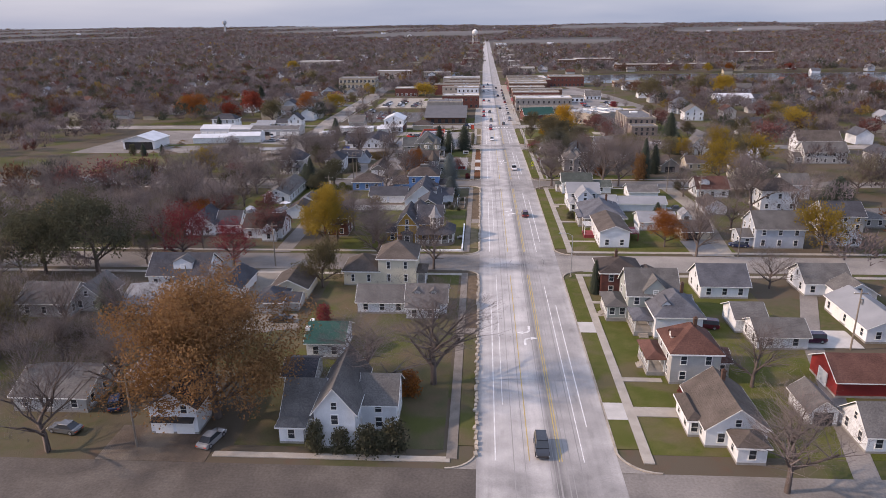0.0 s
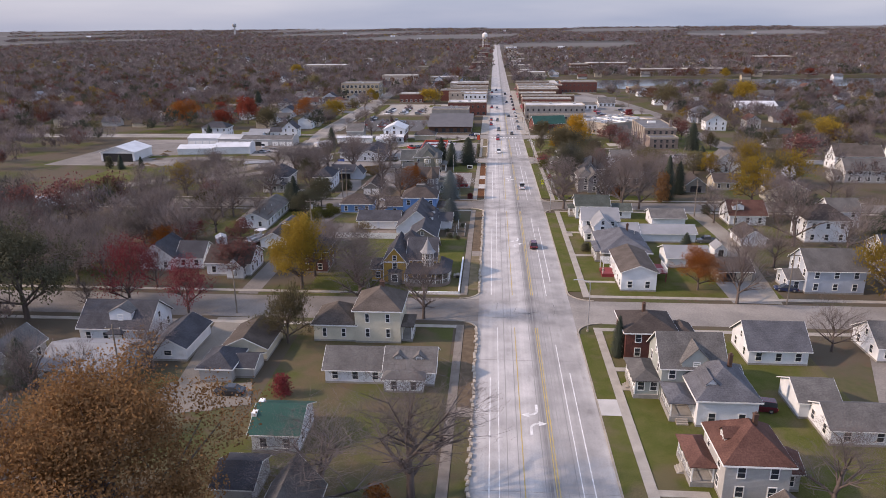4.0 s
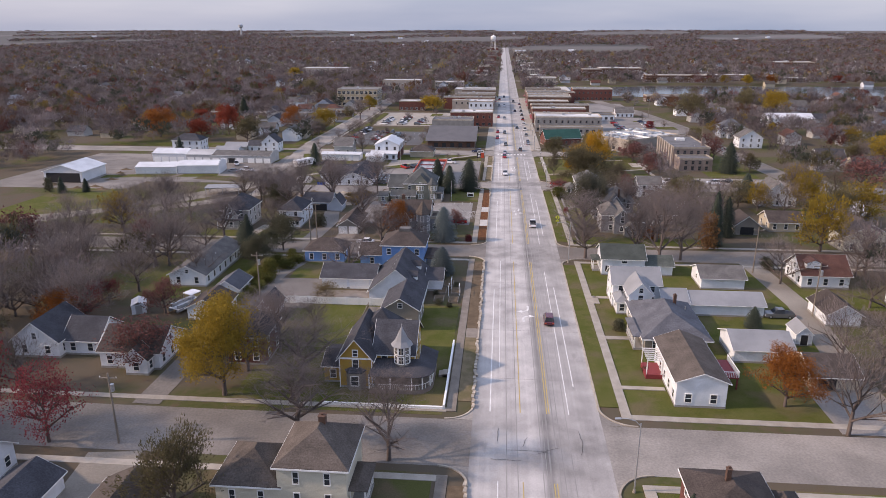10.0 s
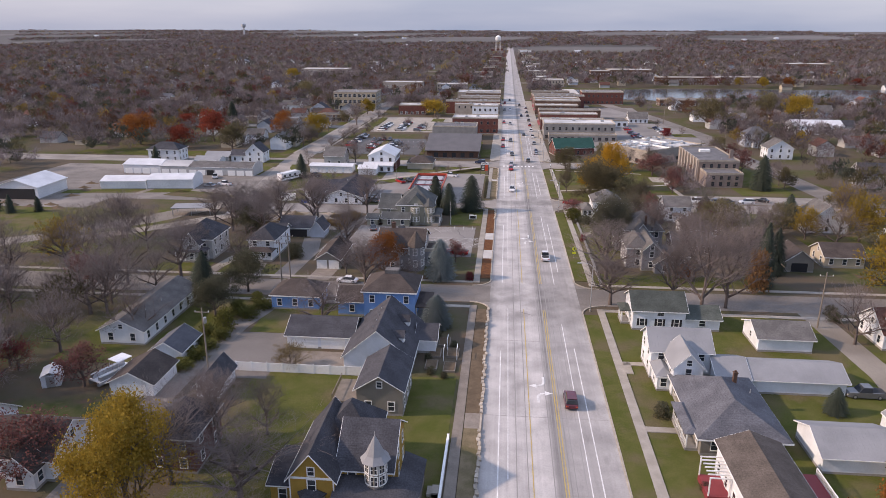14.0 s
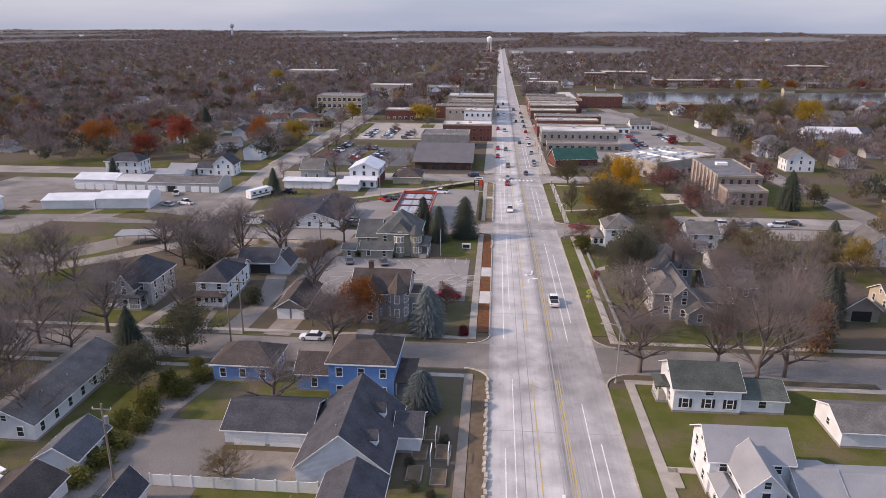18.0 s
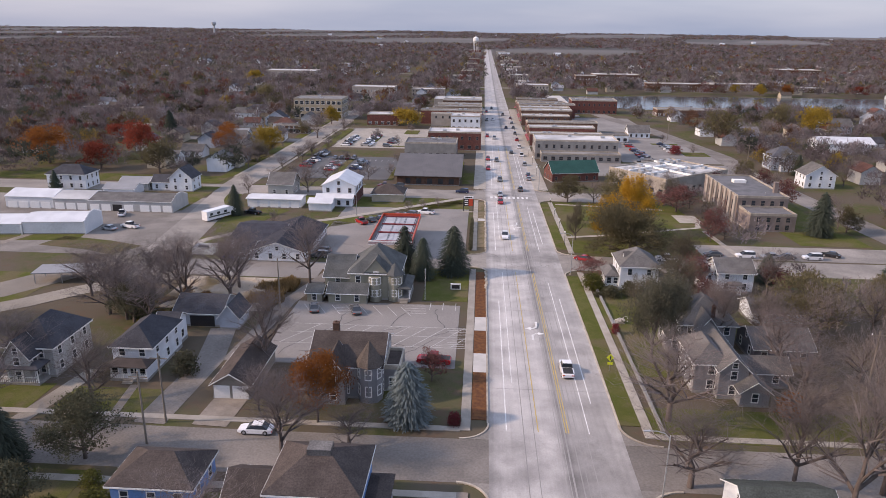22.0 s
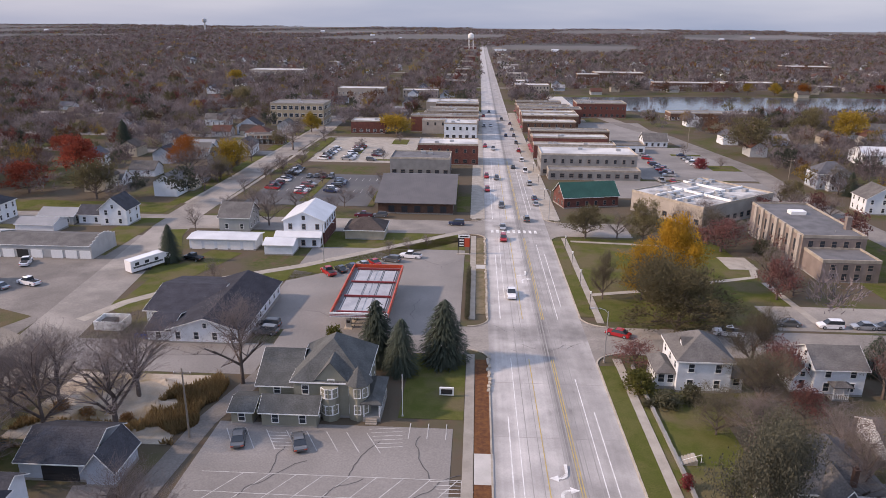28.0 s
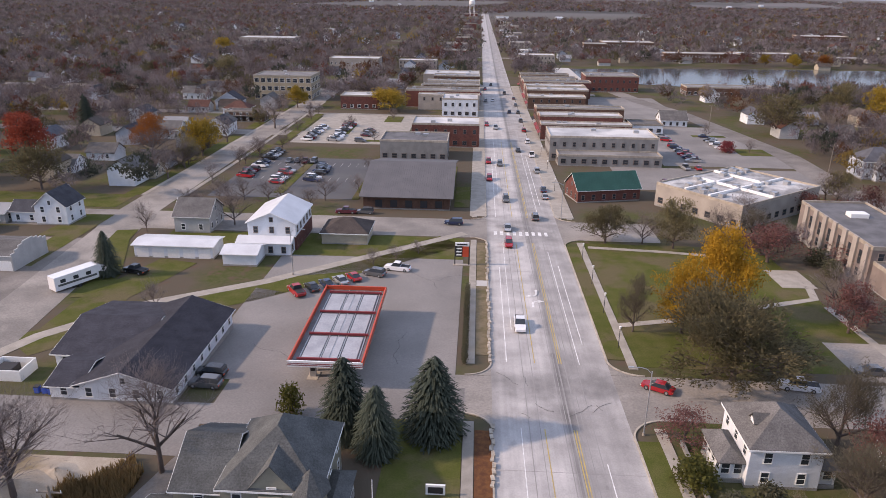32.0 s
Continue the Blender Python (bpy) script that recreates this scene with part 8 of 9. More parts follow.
def weeds(seed, count, x0, x1, y0, y1, tall):
    """Tall dry weeds over a rough piece of ground."""
    r = np.random.default_rng(seed)
    x, y = r.uniform(x0, x1, count * 2), r.uniform(y0, y1, count * 2)
    keep = [math.sin(a * 0.9 + seed) + math.sin(b * 0.7) + math.sin((a - b) * 0.33) > -0.5 for a, b in zip(x, y)]
    x, y = x[keep][:count], y[keep][:count]
    z = np.interp(y, GY, GZ) + 0.05
    h, w, q = r.uniform(0.5, 1.0, len(x)) * tall, r.uniform(0.08, 0.2, len(x)), r.uniform(0, 6.28, len(x))
    a = np.stack([x - w * np.cos(q), y - w * np.sin(q), z], 1)
    b = np.stack([x + w * np.cos(q), y + w * np.sin(q), z], 1)
    c = np.stack([x + r.normal(0, 0.25, len(x)), y + r.normal(0, 0.25, len(x)), z + h], 1)
    ob = new("dry_weeds", tris_data("dry_weeds", np.stack([a, b, c], 1).reshape(-1, 3), L_WEED))
    tagged(ob, "tall dry brown weeds beside the sand heaps", "weeds", "", "stuff")


weeds(1, 5200, -46.5, -38.5, 284, 304, 1.5)
weeds(2, 3000, -64, -46, 282, 289, 1.0)

# ---------------------------------------------------------------- vehicles
car("suv", 10.9, 78.5, 180, C_BLACK, "black sport utility car with roof rails on the road")
car("suv", 15.3, 193.0, 0, C_MAROON, "dark red sport utility car driving along the road")
car("pickup", 15.1, 262.5, 0, C_WHITE, "white pickup truck driving along the road")
car("pickup", 7.6, 345, 180, C_WHITE, "white pickup truck coming along the road")
car("sedan", 7.6, 401, 180, C_SILVER, "silver car at the crossing")
car("suv", 15.2, 411, 0, C_GREY, "dark car beyond the crossing")
car("suv", 8.1, 428, 180, C_GREY, "dark car coming down the road")
car("sedan", 19.6, 432, 0, C_SILVER, "silver car parked at the kerb")
car("suv", 7.4, 388.8, 180, C_RED, "red car waiting near the crossing")
for k, (x, y, q) in enumerate(((7.6, 474, 180), (15.2, 498, 0), (7.6, 545, 180), (15.4, 590, 0), (7.7, 630, 180), (15.2, 660, 0), (7.6, 700, 180))):
    car(("suv", "sedan", "pickup")[k % 3], x, y, q, (C_GREY, C_BLACK, C_SILVER, C_NAVY, C_WHITE)[k % 5], "car on the downtown stretch of the road")
car("sedan", 26.5, 325.2, 60, C_RED, "red car turning out of the side street")
car("pickup", 47.3, 327, 80, C_WHITE, "white pickup parked under the oak")
car("sedan", -31.7, 285.6, 14, C_GREY, "dark grey car parked in a bay")
car("sedan", -23.4, 285.2, 20, C_GREY, "grey-green car parked in a bay")
car("pickup", -6.5, 264, 85, C_RED, "red and white pickup in the parking lot")
car("sedan", -29, 241, 90, C_WHITE, "white car parked beside the street")
car("sedan", -34.7, 117.6, 90, C_BLACK, "black car parked on the gravel")
car("sedan", -33.2, 78.6, -15, C_SILVER, "silver car parked beside the white garage")
car("sedan", -54.5, 80.2, 80, C_GREY, "grey car parked under the bare tree")
car("suv", -50.8, 87, 20, C_NAVY, "blue car parked beside the house")
car("suv", 60.1, 112.4, 90, C_PURPLE, "dark purple car on the concrete pad")
car("suv", 43.6, 117.6, 80, C_MAROON, "maroon car behind the house")
car("pickup", 59.5, 199, 90, C_GREY, "dark pickup parked at the garage end")
car("sedan", 66, 165.5, 80, C_NAVY, "dark green-blue car beside the house")
for x, y, q, k, p, l in ((-34.5, 356.6, 35, "pickup", C_RED, "red"), (-32.0, 358.8, 35, "sedan", C_BLACK, "black"), (-29.6, 360.8, 35, "sedan", C_NAVY, "dark blue"), (-27.2, 362.8, 35, "sedan", C_SILVER, "silver"),
                         (-24.9, 364.8, 35, "sedan", C_RED, "red"), (-21.0, 367.2, 70, "suv", C_GREY, "grey"), (-16.6, 370.6, 80, "pickup", C_WHITE, "white"), (-39.2, 324.6, 85, "suv", C_BLACK, "black"), (-38.8, 321.4, 85, "suv", C_GREY, "dark grey")):
    car(k, x, y, q, p, l + " vehicle parked at the edge of the forecourt")
for x, y, q, k, p in ((-35, 411.6, 90, "pickup", C_MAROON), (-30, 411.8, 90, "suv", C_GREY), (-6, 404.2, 90, "suv", C_NAVY), (68.3, 332, 90, "suv", C_WHITE), (74.6, 332, 90, "sedan", C_SILVER), (78.5, 332, 90, "sedan", C_GREY),
                      (60.5, 332.5, 90, "sedan", C_GREY), (85, 332, 90, "suv", C_WHITE), (91, 335, 60, "sedan", C_BLACK), (-108, 358, 20, "pickup", C_WHITE), (-98.4, 344, 70, "pickup", C_WHITE), (-103, 341, 70, "sedan", C_SILVER), (-69.8, 364.4, 70, "pickup", C_BLACK)):
    car(k, x, y, q, p, "vehicle parked beside the street or yard")
rc = random.Random(77)
PAINTS = (C_WHITE, C_BLACK, C_GREY, C_SILVER, C_NAVY, C_MAROON, C_RED)
for x, y0, n, share in ((-69, 510, 11, 0.9), (-58, 510, 14, 0.85), (-47, 509, 9, 0.7), (-74.3, 448, 14, 0.8), (-62.5, 441, 6, 0.9), (-52, 442, 8, 0.5), (78, 484, 18, 0.6), (96, 512, 9, 0.85)):
    for k in range(n):
        if rc.random() < share:
            car(rc.choice(("sedan", "suv", "pickup")), x + rc.uniform(-0.4, 0.4), y0 + k * 2.95, rc.choice((75, 255)) + rc.uniform(-3, 3), rc.choice(PAINTS), "car parked in the downtown car park")
for x0, y, n, dx in ((-66, 471, 5, 2.9), (50, 452, 10, 4.6), (72, 475, 4, 4.4)):
    for k in range(n):
        if rc.random() < 0.75:
            car(rc.choice(("sedan", "suv", "pickup")), x0 + k * dx, y + rc.uniform(-0.4, 0.4), rc.choice((0, 180)) + rc.uniform(-3, 3), rc.choice(PAINTS), "car parked in the downtown car park")
for k in range(20):
    y = 440 + k * 12.5
    x, q = ((19.8, 0), (3.7, 180))[k % 2]
    if rc.random() < 0.8 and not any(a - 4 < y < b + 4 for a, b in ((520, 530), (570, 579), (660, 670))):
        car(rc.choice(("sedan", "suv", "pickup")), x, y, q, rc.choice(PAINTS), "car parked at the downtown kerb")
rv = thing("camper_trailer", -78, 357, gz(357), "long white camper trailer parked beside the street", "camper")
rv.matrix_basis = pose(-78, 357, gz(357), 0, 0, -32)
part("body", Mesh().slab([(-1.25, -4.6, 3.2), (1.25, -4.6, 3.2), (1.25, 4.0, 3.4), (-1.25, 4.0, 3.4)], (0, 0, -2.7)), C_WHITE, rv)
part("nose", Mesh().slab([(-1.25, 4.0, 3.4), (1.25, 4.0, 3.4), (1.2, 5.8, 2.6), (-1.2, 5.8, 2.6)], (0, 0, -1.4)), C_WHITE, rv)
part("stripe", Mesh().box(-1.28, 1.28, -4.0, 3.6, 1.3, 1.7), C_GREY, rv)
for sx in (-1.1, 1.1):
    for y in (-1.0, 0.1):
        part("wheel", Mesh().rod((sx - 0.12, y, 0.4), (sx + 0.12, y, 0.4), 0.4, 0.4, 12), M_BLACK, rv)
for y in (-3, -0.5, 2):
    part("window", Mesh().box(-1.29, 1.29, y - 0.5, y + 0.5, 1.9, 2.6), M_GLASS, rv)
tr = thing("box_trailer", -129.4, 227, gz(227), "long white box trailer beside the old railway", "trailer")
tr.matrix_basis = pose(-129.4, 227, gz(227), 0, 0, -68)
part("body", Mesh().box(-1.3, 1.3, -7, 7, 1.1, 4.0), C_WHITE, tr)
part("chassis", Mesh().box(-1.0, 1.0, -6.6, 6.6, 0.8, 1.1), M_BLACK, tr)
for sx in (-1.0, 1.0):
    for y in (-5.5, -4.2):
        part("wheel", Mesh().rod((sx - 0.15, y, 0.5), (sx + 0.15, y, 0.5), 0.5, 0.5, 12), M_BLACK, tr)
bt = thing("pontoon_boat", -55.6, 195, gz(195), "white pontoon boat on a trailer beside the garage", "boat")
bt.matrix_basis = pose(-55.8, 194, gz(194), 0, 0, -24)
part("hull", Mesh().rod((-1.0, -3.4, 0.7), (-1.0, 3.4, 0.7), 0.35, 0.3, 10).rod((1.0, -3.4, 0.7), (1.0, 3.4, 0.7), 0.35, 0.3, 10), C_SILVER, bt)
part("deck", Mesh().box(-1.25, 1.25, -3.3, 3.2, 1.0, 1.15), C_WHITE, bt)
part("seating", Mesh().box(-1.2, -0.6, -3.0, 2.6, 1.15, 1.8).box(0.6, 1.2, -3.0, 1.0, 1.15, 1.8), C_SILVER, bt)
part("canopy_top", Mesh().box(-1.2, 1.2, 0.2, 2.8, 2.9, 3.0), C_WHITE, bt)
for sx in (-1.1, 1.1):
    for y in (0.3, 2.7):
        part("canopy_post", Mesh().rod((sx, y, 1.1), (sx, y, 2.9), 0.03, 0.03, 5), M_STEEL, bt)


# ---------------------------------------------------------------- poles, lamps, signs
def utility_pole(x, y, h=10.5, can=False):
    ob = thing("utility_pole", x, y, gz(y), "weathered wooden utility pole with a crossarm", "utility pole")
    part("pole", Mesh().rod((0, 0, -0.3), (0, 0, h), 0.16, 0.11, 8), M_WOOD, ob)
    part("crossarm", Mesh().box(-1.2, 1.2, -0.06, 0.06, h - 0.8, h - 0.66), M_WOOD, ob)
    for sx in (-1.1, 1.1):
        part("insulator", Mesh().rod((sx, 0, h - 0.66), (sx, 0, h - 0.45), 0.05, 0.04, 6), M_TRIM, ob)
    if can:
        part("transformer", Mesh().rod((0.35, 0, h - 2.6), (0.35, 0, h - 1.6), 0.26, 0.26, 10), M_STEEL, ob)


for x, y, c in ((-42.8, 77, 0), (-44.6, 148, 1), (-52.5, 119, 0), (-42.6, 199, 1), (-42.2, 242.5, 0), (-42.4, 237.2, 0), (65.3, 109.4, 1), (63.3, 158, 0), (66.2, 200, 1), (63.4, 225, 0), (-38.6, 286, 0), (118, 470, 0), (106, 560, 0), (60, 258, 0)):
    utility_pole(x, y, 10.5 if x < 0 else 11, bool(c))


def street_lamp(x, y, turn, h=9.5):
    ob = thing("street_lamp", x, y, gz(y), "grey steel street lamp with a curved arm", "street lamp", turn)
    part("base", Mesh().rod((0, 0, 0), (0, 0, 0.4), 0.22, 0.18, 8), M_KERB, ob)
    part("pole", Mesh().rod((0, 0, 0), (0, 0, h), 0.1, 0.07, 8), M_STEEL, ob)
    arm = Mesh()
    pts = [(0, 0, h - 0.4), (0.6, 0, h + 0.25), (1.5, 0, h + 0.5), (2.4, 0, h + 0.5)]
    for a, b in zip(pts, pts[1:]):
        arm.rod(a, b, 0.05, 0.045, 6)
    part("arm", arm, M_STEEL, ob)
    part("lamp_head", Mesh().slab([(2.3, -0.15, h + 0.56), (3.0, -0.12, h + 0.52), (3.0, 0.12, h + 0.52), (2.3, 0.15, h + 0.56)], (0, 0, -0.12)), M_STEEL, ob)


for x, y, q in ((22.4, 143.2, 180), (22.2, 229.2, 180), (21.9, 313.6, 180), (-37.6, 366, 0), (22.0, 411.5, 180)):
    street_lamp(x, y, q)
for y in (338, 352, 366, 380, 440, 465, 490):
    ob = thing("path_lamp", 23.2, y, gz(y), "slim black footway lamp post", "street lamp", group="lamp posts along the park")
    part("pole", Mesh().rod((0, 0, 0), (0, 0, 3.6), 0.06, 0.05, 6), M_BLACK, ob)
    part("lantern", Mesh().rod((0, 0, 3.6), (0, 0, 4.1), 0.14, 0.2, 8), M_TRIM, ob)
ob = thing("crossing_sign", 22.1, 263.2, gz(263.2), "fluorescent yellow-green pedestrian crossing sign on a post", "road sign")
part("post", Mesh().rod((0, 0, 0), (0, 0, 2.9), 0.04, 0.04, 6), M_STEEL, ob)
part("sign_panel", Mesh().slab([(0, -0.05, 3.2), (0.62, -0.05, 2.55), (0, -0.05, 1.9), (-0.62, -0.05, 2.55)], (0, 0.03, 0)), M_SIGNYEL, ob)
part("sign_plate", Mesh().box(-0.4, 0.4, -0.06, -0.03, 1.3, 1.75), M_SIGNYEL, ob)
part("symbol", Mesh().box(-0.08, 0.08, -0.09, -0.055, 2.2, 2.85), M_BLACK, ob)
ob = thing("lawn_sign", -4.3, 299.8, gz(299.8), "white framed dark lawn sign on the grass", "sign")
part("frame", Mesh().box(-1.1, 1.1, -0.12, 0.12, 0.3, 1.6), M_TRIM, ob)
part("face", Mesh().box(-0.85, 0.85, -0.15, -0.12, 0.5, 1.35), M_DARK, ob)
ob = thing("price_sign", -3.2, 374.8, gz(374.8), "tall filling station price sign with red and dark panels", "sign")
for sx in (-1.5, 1.5):
    part("post", Mesh().box(sx - 0.1, sx + 0.1, -0.1, 0.1, 0, 4.4), M_BLACK, ob)
part("head_panel", Mesh().box(-1.5, 1.5, -0.15, 0.15, 4.4, 5.2), M_TRIM, ob, "white top panel")
part("price_panel", Mesh().box(-1.4, 0.1, -0.14, 0.14, 2.0, 4.35), M_DARK, ob, "dark price panel")
part("red_panel", Mesh().box(0.1, 1.4, -0.14, 0.14, 2.0, 4.35), M_REDTRIM, ob, "red panel")
part("lettering", Mesh().box(-1.1, 1.1, -0.18, -0.15, 4.65, 4.95), M_DARK, ob)
for k in range(3):
    part("lettering", Mesh().box(-1.2, -0.1, -0.17, -0.14, 2.3 + k * 0.7, 2.6 + k * 0.7), M_TRIM, ob)
part("base", Mesh().box(-1.8, 1.8, -0.4, 0.4, 0, 0.2), M_KERB, ob)

ob = thing("flagpole", -10.4, 293.6, gz(293.6), "slim white flagpole on the shaded lawn", "flagpole")
part("pole", Mesh().rod((0, 0, -0.1), (0, 0, 6.6), 0.06, 0.04, 6), M_TRIM, ob)
part("finial", Mesh().rod((0, 0, 6.6), (0, 0, 6.78), 0.09, 0.05, 8), M_STEEL, ob)
part("base", Mesh().rod((0, 0, -0.1), (0, 0, 0.15), 0.25, 0.2, 8), M_KERB, ob)

# ---------------------------------------------------------------- fences, walls, gardens
fn = thing("fence", -37.6, 198.4, gz(198.4), "white vinyl panel fence across the yard", "fence")
for k in range(9):
    x = k * 2.55
    part("post", Mesh().box(x - 0.07, x + 0.07, -0.07, 0.07, -0.2, 1.75), M_TRIM, fn)
    if k < 8:
        part("panel", Mesh().box(x + 0.07, x + 2.48, -0.03, 0.03, 0.08, 1.6), M_TRIM, fn)
wl = thing("garden_wall", -1.9, 160, gz(160), "low white retaining wall round the corner lawn", "wall")
part("wall_run", Mesh().box(-0.15, 0.15, 0, 22, -0.2, 0.75), M_TRIM, wl)
part("wall_run", Mesh().box(-18, -0.15, -0.15, 0.15, -0.2, 0.5), M_TRIM, wl)
part("steps", Mesh().box(-1.6, -0.2, 9.6, 11.2, -0.1, 0.45).box(-1.0, -0.2, 9.6, 11.2, -0.1, 0.65), M_WALK, wl)
rw = thing("retaining_wall", 26.3, 245, gz(245), "low dark stone retaining wall beside the footway", "wall")
for k in range(16):
    y = k * 4.2
    part("stone_block", Mesh().box(-0.2, 0.25, y, y + 4.1, gz(245 + y) - gz(245) - 0.3, gz(245 + y) - gz(245) + 0.4), W_CONC, rw)
ss = thing("garden_steps", 26.6, 284.6, gz(284.6), "concrete garden steps with a white handrail", "steps")
for k in range(5):
    part("step", Mesh().box(k * 0.4, k * 0.4 + 0.42, -0.9, 0.9, -0.3, 0.16 * (k + 1)), M_WALK, ss)
part("handrail", Mesh().rod((0, -0.95, 0.9), (2.4, -0.95, 1.8), 0.03, 0.03, 5).rod((0, -0.95, 0), (0, -0.95, 0.9), 0.03, 0.03, 5).rod((2.4, -0.95, 0.6), (2.4, -0.95, 1.8), 0.03, 0.03, 5), M_TRIM, ss)
gd = thing("garden_trellis", -4.6, 205, gz(205), "white garden trellis among raised beds", "trellis")
for x, y in ((0, 0), (2.2, 0.4), (0.3, 4.0)):
    part("post", Mesh().box(x - 0.06, x + 0.06, y - 0.06, y + 0.06, 0, 2.2), M_TRIM, gd)
    part("rail", Mesh().box(x - 0.05, x + 0.05, y, y + 2.2, 1.9, 2.0), M_TRIM, gd)
for k, (x, y) in enumerate(((-6.4, 203), (-3.4, 202.5), (-6.2, 207.5), (-3.2, 207.8), (-5.0, 212))):
    gb = thing("raised_bed", x, y, gz(y), "timber-edged raised garden bed with dry stalks", "garden bed")
    part("edging", Mesh().box(-1.0, 1.0, -1.6, 1.6, -0.2, 0.35), M_WOOD, gb)
    part("soil", Mesh().box(-0.85, 0.85, -1.45, 1.45, 0.35, 0.39), M_DIRT, gb)
for x, y, h, w in ((-6.2, 200.2, 1.6, 1.8), (-4.0, 199.0, 1.2, 1.6), (-7.2, 205, 1.5, 1.7), (-3.2, 210.5, 1.4, 1.8), (-6.4, 214, 2.0, 2.0), (28.4, 192.5, 1.4, 2.0), (29.6, 174, 1.2, 1.6), (33.4, 93.4, 2.0, 2.6), (36.2, 93.2, 2.2, 3.0), (-1.9, 246, 1.2, 1.2)):
    tree("redbush" if 90 < y < 95 else "bush", x, y, h, w)
for k in range(6):
    y = 333 + k * 5.2
    ob = thing("hedge", -1.7, y, gz(y), "clipped dark green hedge beside the forecourt", "hedge", group="hedges beside the forecourt")
    def hedge_mesh():
        npr = np.random.default_rng(3)
        return quads_data("foliage", leaf_cloud(npr, 1500, 0.09, [(0, b, c) for b in np.linspace(-2.2, 2.2, 12) for c in (0.4, 0.8, 1.2)], 0.6), L_PINE)
    part("foliage", cached("hedge", hedge_mesh), None, ob)
tc = thing("bin_enclosure", -68.2, 322.6, gz(322.6), "white walled bin enclosure beside the store", "enclosure")
for a in ((-2.6, 2.6, -2.0, -1.85), (-2.6, 2.6, 1.85, 2.0), (-2.6, -2.45, -1.85, 1.85), (2.45, 2.6, -1.85, 1.85)):
    part("wall_panel", Mesh().box(*a, 0, 1.8), M_TRIM, tc)
part("skip_bin", Mesh().box(-1.9, 0.6, -1.2, 1.2, 0, 1.4), M_BLACK, tc)
for k, (x, y) in enumerate(((-61.5, 318), (-60.4, 318), (-59.4, 317.8))):
    bn = thing("wheeled_bin", x, y, gz(y), "blue wheeled bin beside the store", "bin")
    part("body", Mesh().box(-0.35, 0.35, -0.35, 0.35, 0.05, 1.0), paint("bin_blue", (0.03, 0.10, 0.45), 0.5), bn)
    part("lid", Mesh().box(-0.38, 0.38, -0.4, 0.38, 1.0, 1.08), M_BLACK, bn)
sh = thing("garden_shed", -64.6, 192, gz(192), "small weathered white metal garden shed", "shed", 25)
part("wall", Mesh().box(-1.3, 1.3, -1.8, 1.8, 0, 1.9), W_WHITE, sh)
r = Mesh()
gable_roof(r, -1.3, 1.3, -1.8, 1.8, 1.9, 2.5, 0.1, "y", 0.06)
part("roof", r, R_METAL, sh)
part("door", Mesh().box(-0.6, 0.6, -1.85, -1.8, 0.05, 1.8), M_STEEL, sh)
cp = thing("carport", -90, 299, gz(299), "low pale-roofed shelter in the yard", "shelter", 10)
part("roof", Mesh().box(-6, 6, -3, 3, 2.4, 2.6), R_GMETAL, cp)
for x in (-5.5, 0, 5.5):
    for y in (-2.6, 2.6):
        part("post", Mesh().box(x - 0.08, x + 0.08, y - 0.08, y + 0.08, 0, 2.4), M_STEEL, cp)
rng2 = random.Random(13)


def near_railbed(x, y):
    line = float(np.interp(x, (-240, -150, -100, -84), (208, 240, 290, 318)))
    return -245 < x < -84 and -17 < y - line < 8


def clear(x, y, r):
    """No house, street or lane within r metres."""
    if near_railbed(x, y):
        return False
    return all(not (a - r < x < b + r and c - r < y < d + r) for a, b, c, d in FOOT) and all(not a - 2 < y < b + 2 for a, b in CROSS)


def yard_trees(x0, x1, y0, y1, n, hmax, kinds, keep=lambda x, y: True):
    """Trees scattered over the back yards of one quarter."""
    done = 0
    for k in range(n * 4):
        x, y = rng2.uniform(x0, x1), rng2.uniform(y0, y1)
        if done < n and clear(x, y, 2.2) and keep(x, y):
            h = rng2.uniform(hmax * 0.65, hmax)
            tree(kinds[done % len(kinds)], x, y, h, h * rng2.uniform(0.8, 1.05))
            done += 1


SOMEBARE = ("bare", "bare", "bare", "olive", "bare", "bare", "plum", "bare", "bare", "brown")
EASTBARE = ("bare", "bare", "olive", "bare", "bare", "bare", "thingold", "bare", "brown")
yard_trees(-150, -70, 84, 230, 52, 15, SOMEBARE)
yard_trees(-122, -54, 158, 300, 44, 14, ("bare",), lambda x, y: y < 236 + (x + 150) and not (-58 < x < -36))
yard_trees(-68, -50, 86, 145, 9, 13, ("bare",))
yard_trees(66, 130, 78, 330, 36, 14, EASTBARE)
yard_trees(44, 64, 244, 312, 5, 12, ("bare",))
yard_trees(97, 111, 352, 440, 9, 11, ("bare", "plum", "bare", "olive"))
yard_trees(122, 190, 335, 470, 16, 13, EASTBARE)
yard_trees(-78, -38, 416, 424, 6, 8, ("bare",))
yard_trees(-102, -97, 420, 600, 12, 11, ("bare", "bare", "olive"))
yard_trees(-83, -78, 420, 600, 8, 8, ("bare",))


# ---------------------------------------------------------------- far town and woods
def open_ground(x, y):
    """Places without woods: streets, yards, the river, the near blocks."""
    if (-3 < x < 26 if y < 900 else 2 < x < 21):
        return True
    if -75 < x < 66 and y < 400:
        return True
    if -190 < x < -75 and 225 < y < 400:
        return True
    if -95 < x < 120 and 400 <= y < 600:
        return True
    if -40 < x < 100 and 600 <= y < 740:
        return True
    if x > 55 and 690 - (x - 140) * 0.04 < y < 850 + max(0, x - 420) * 0.13:
        return True
    if near_railbed(x, y):
        return True
    if -97 < x < -84 or 108 < x < 121 and y < 700:
        return True
    return any(a - 1 < y < b + 1 for a, b in CROSS)


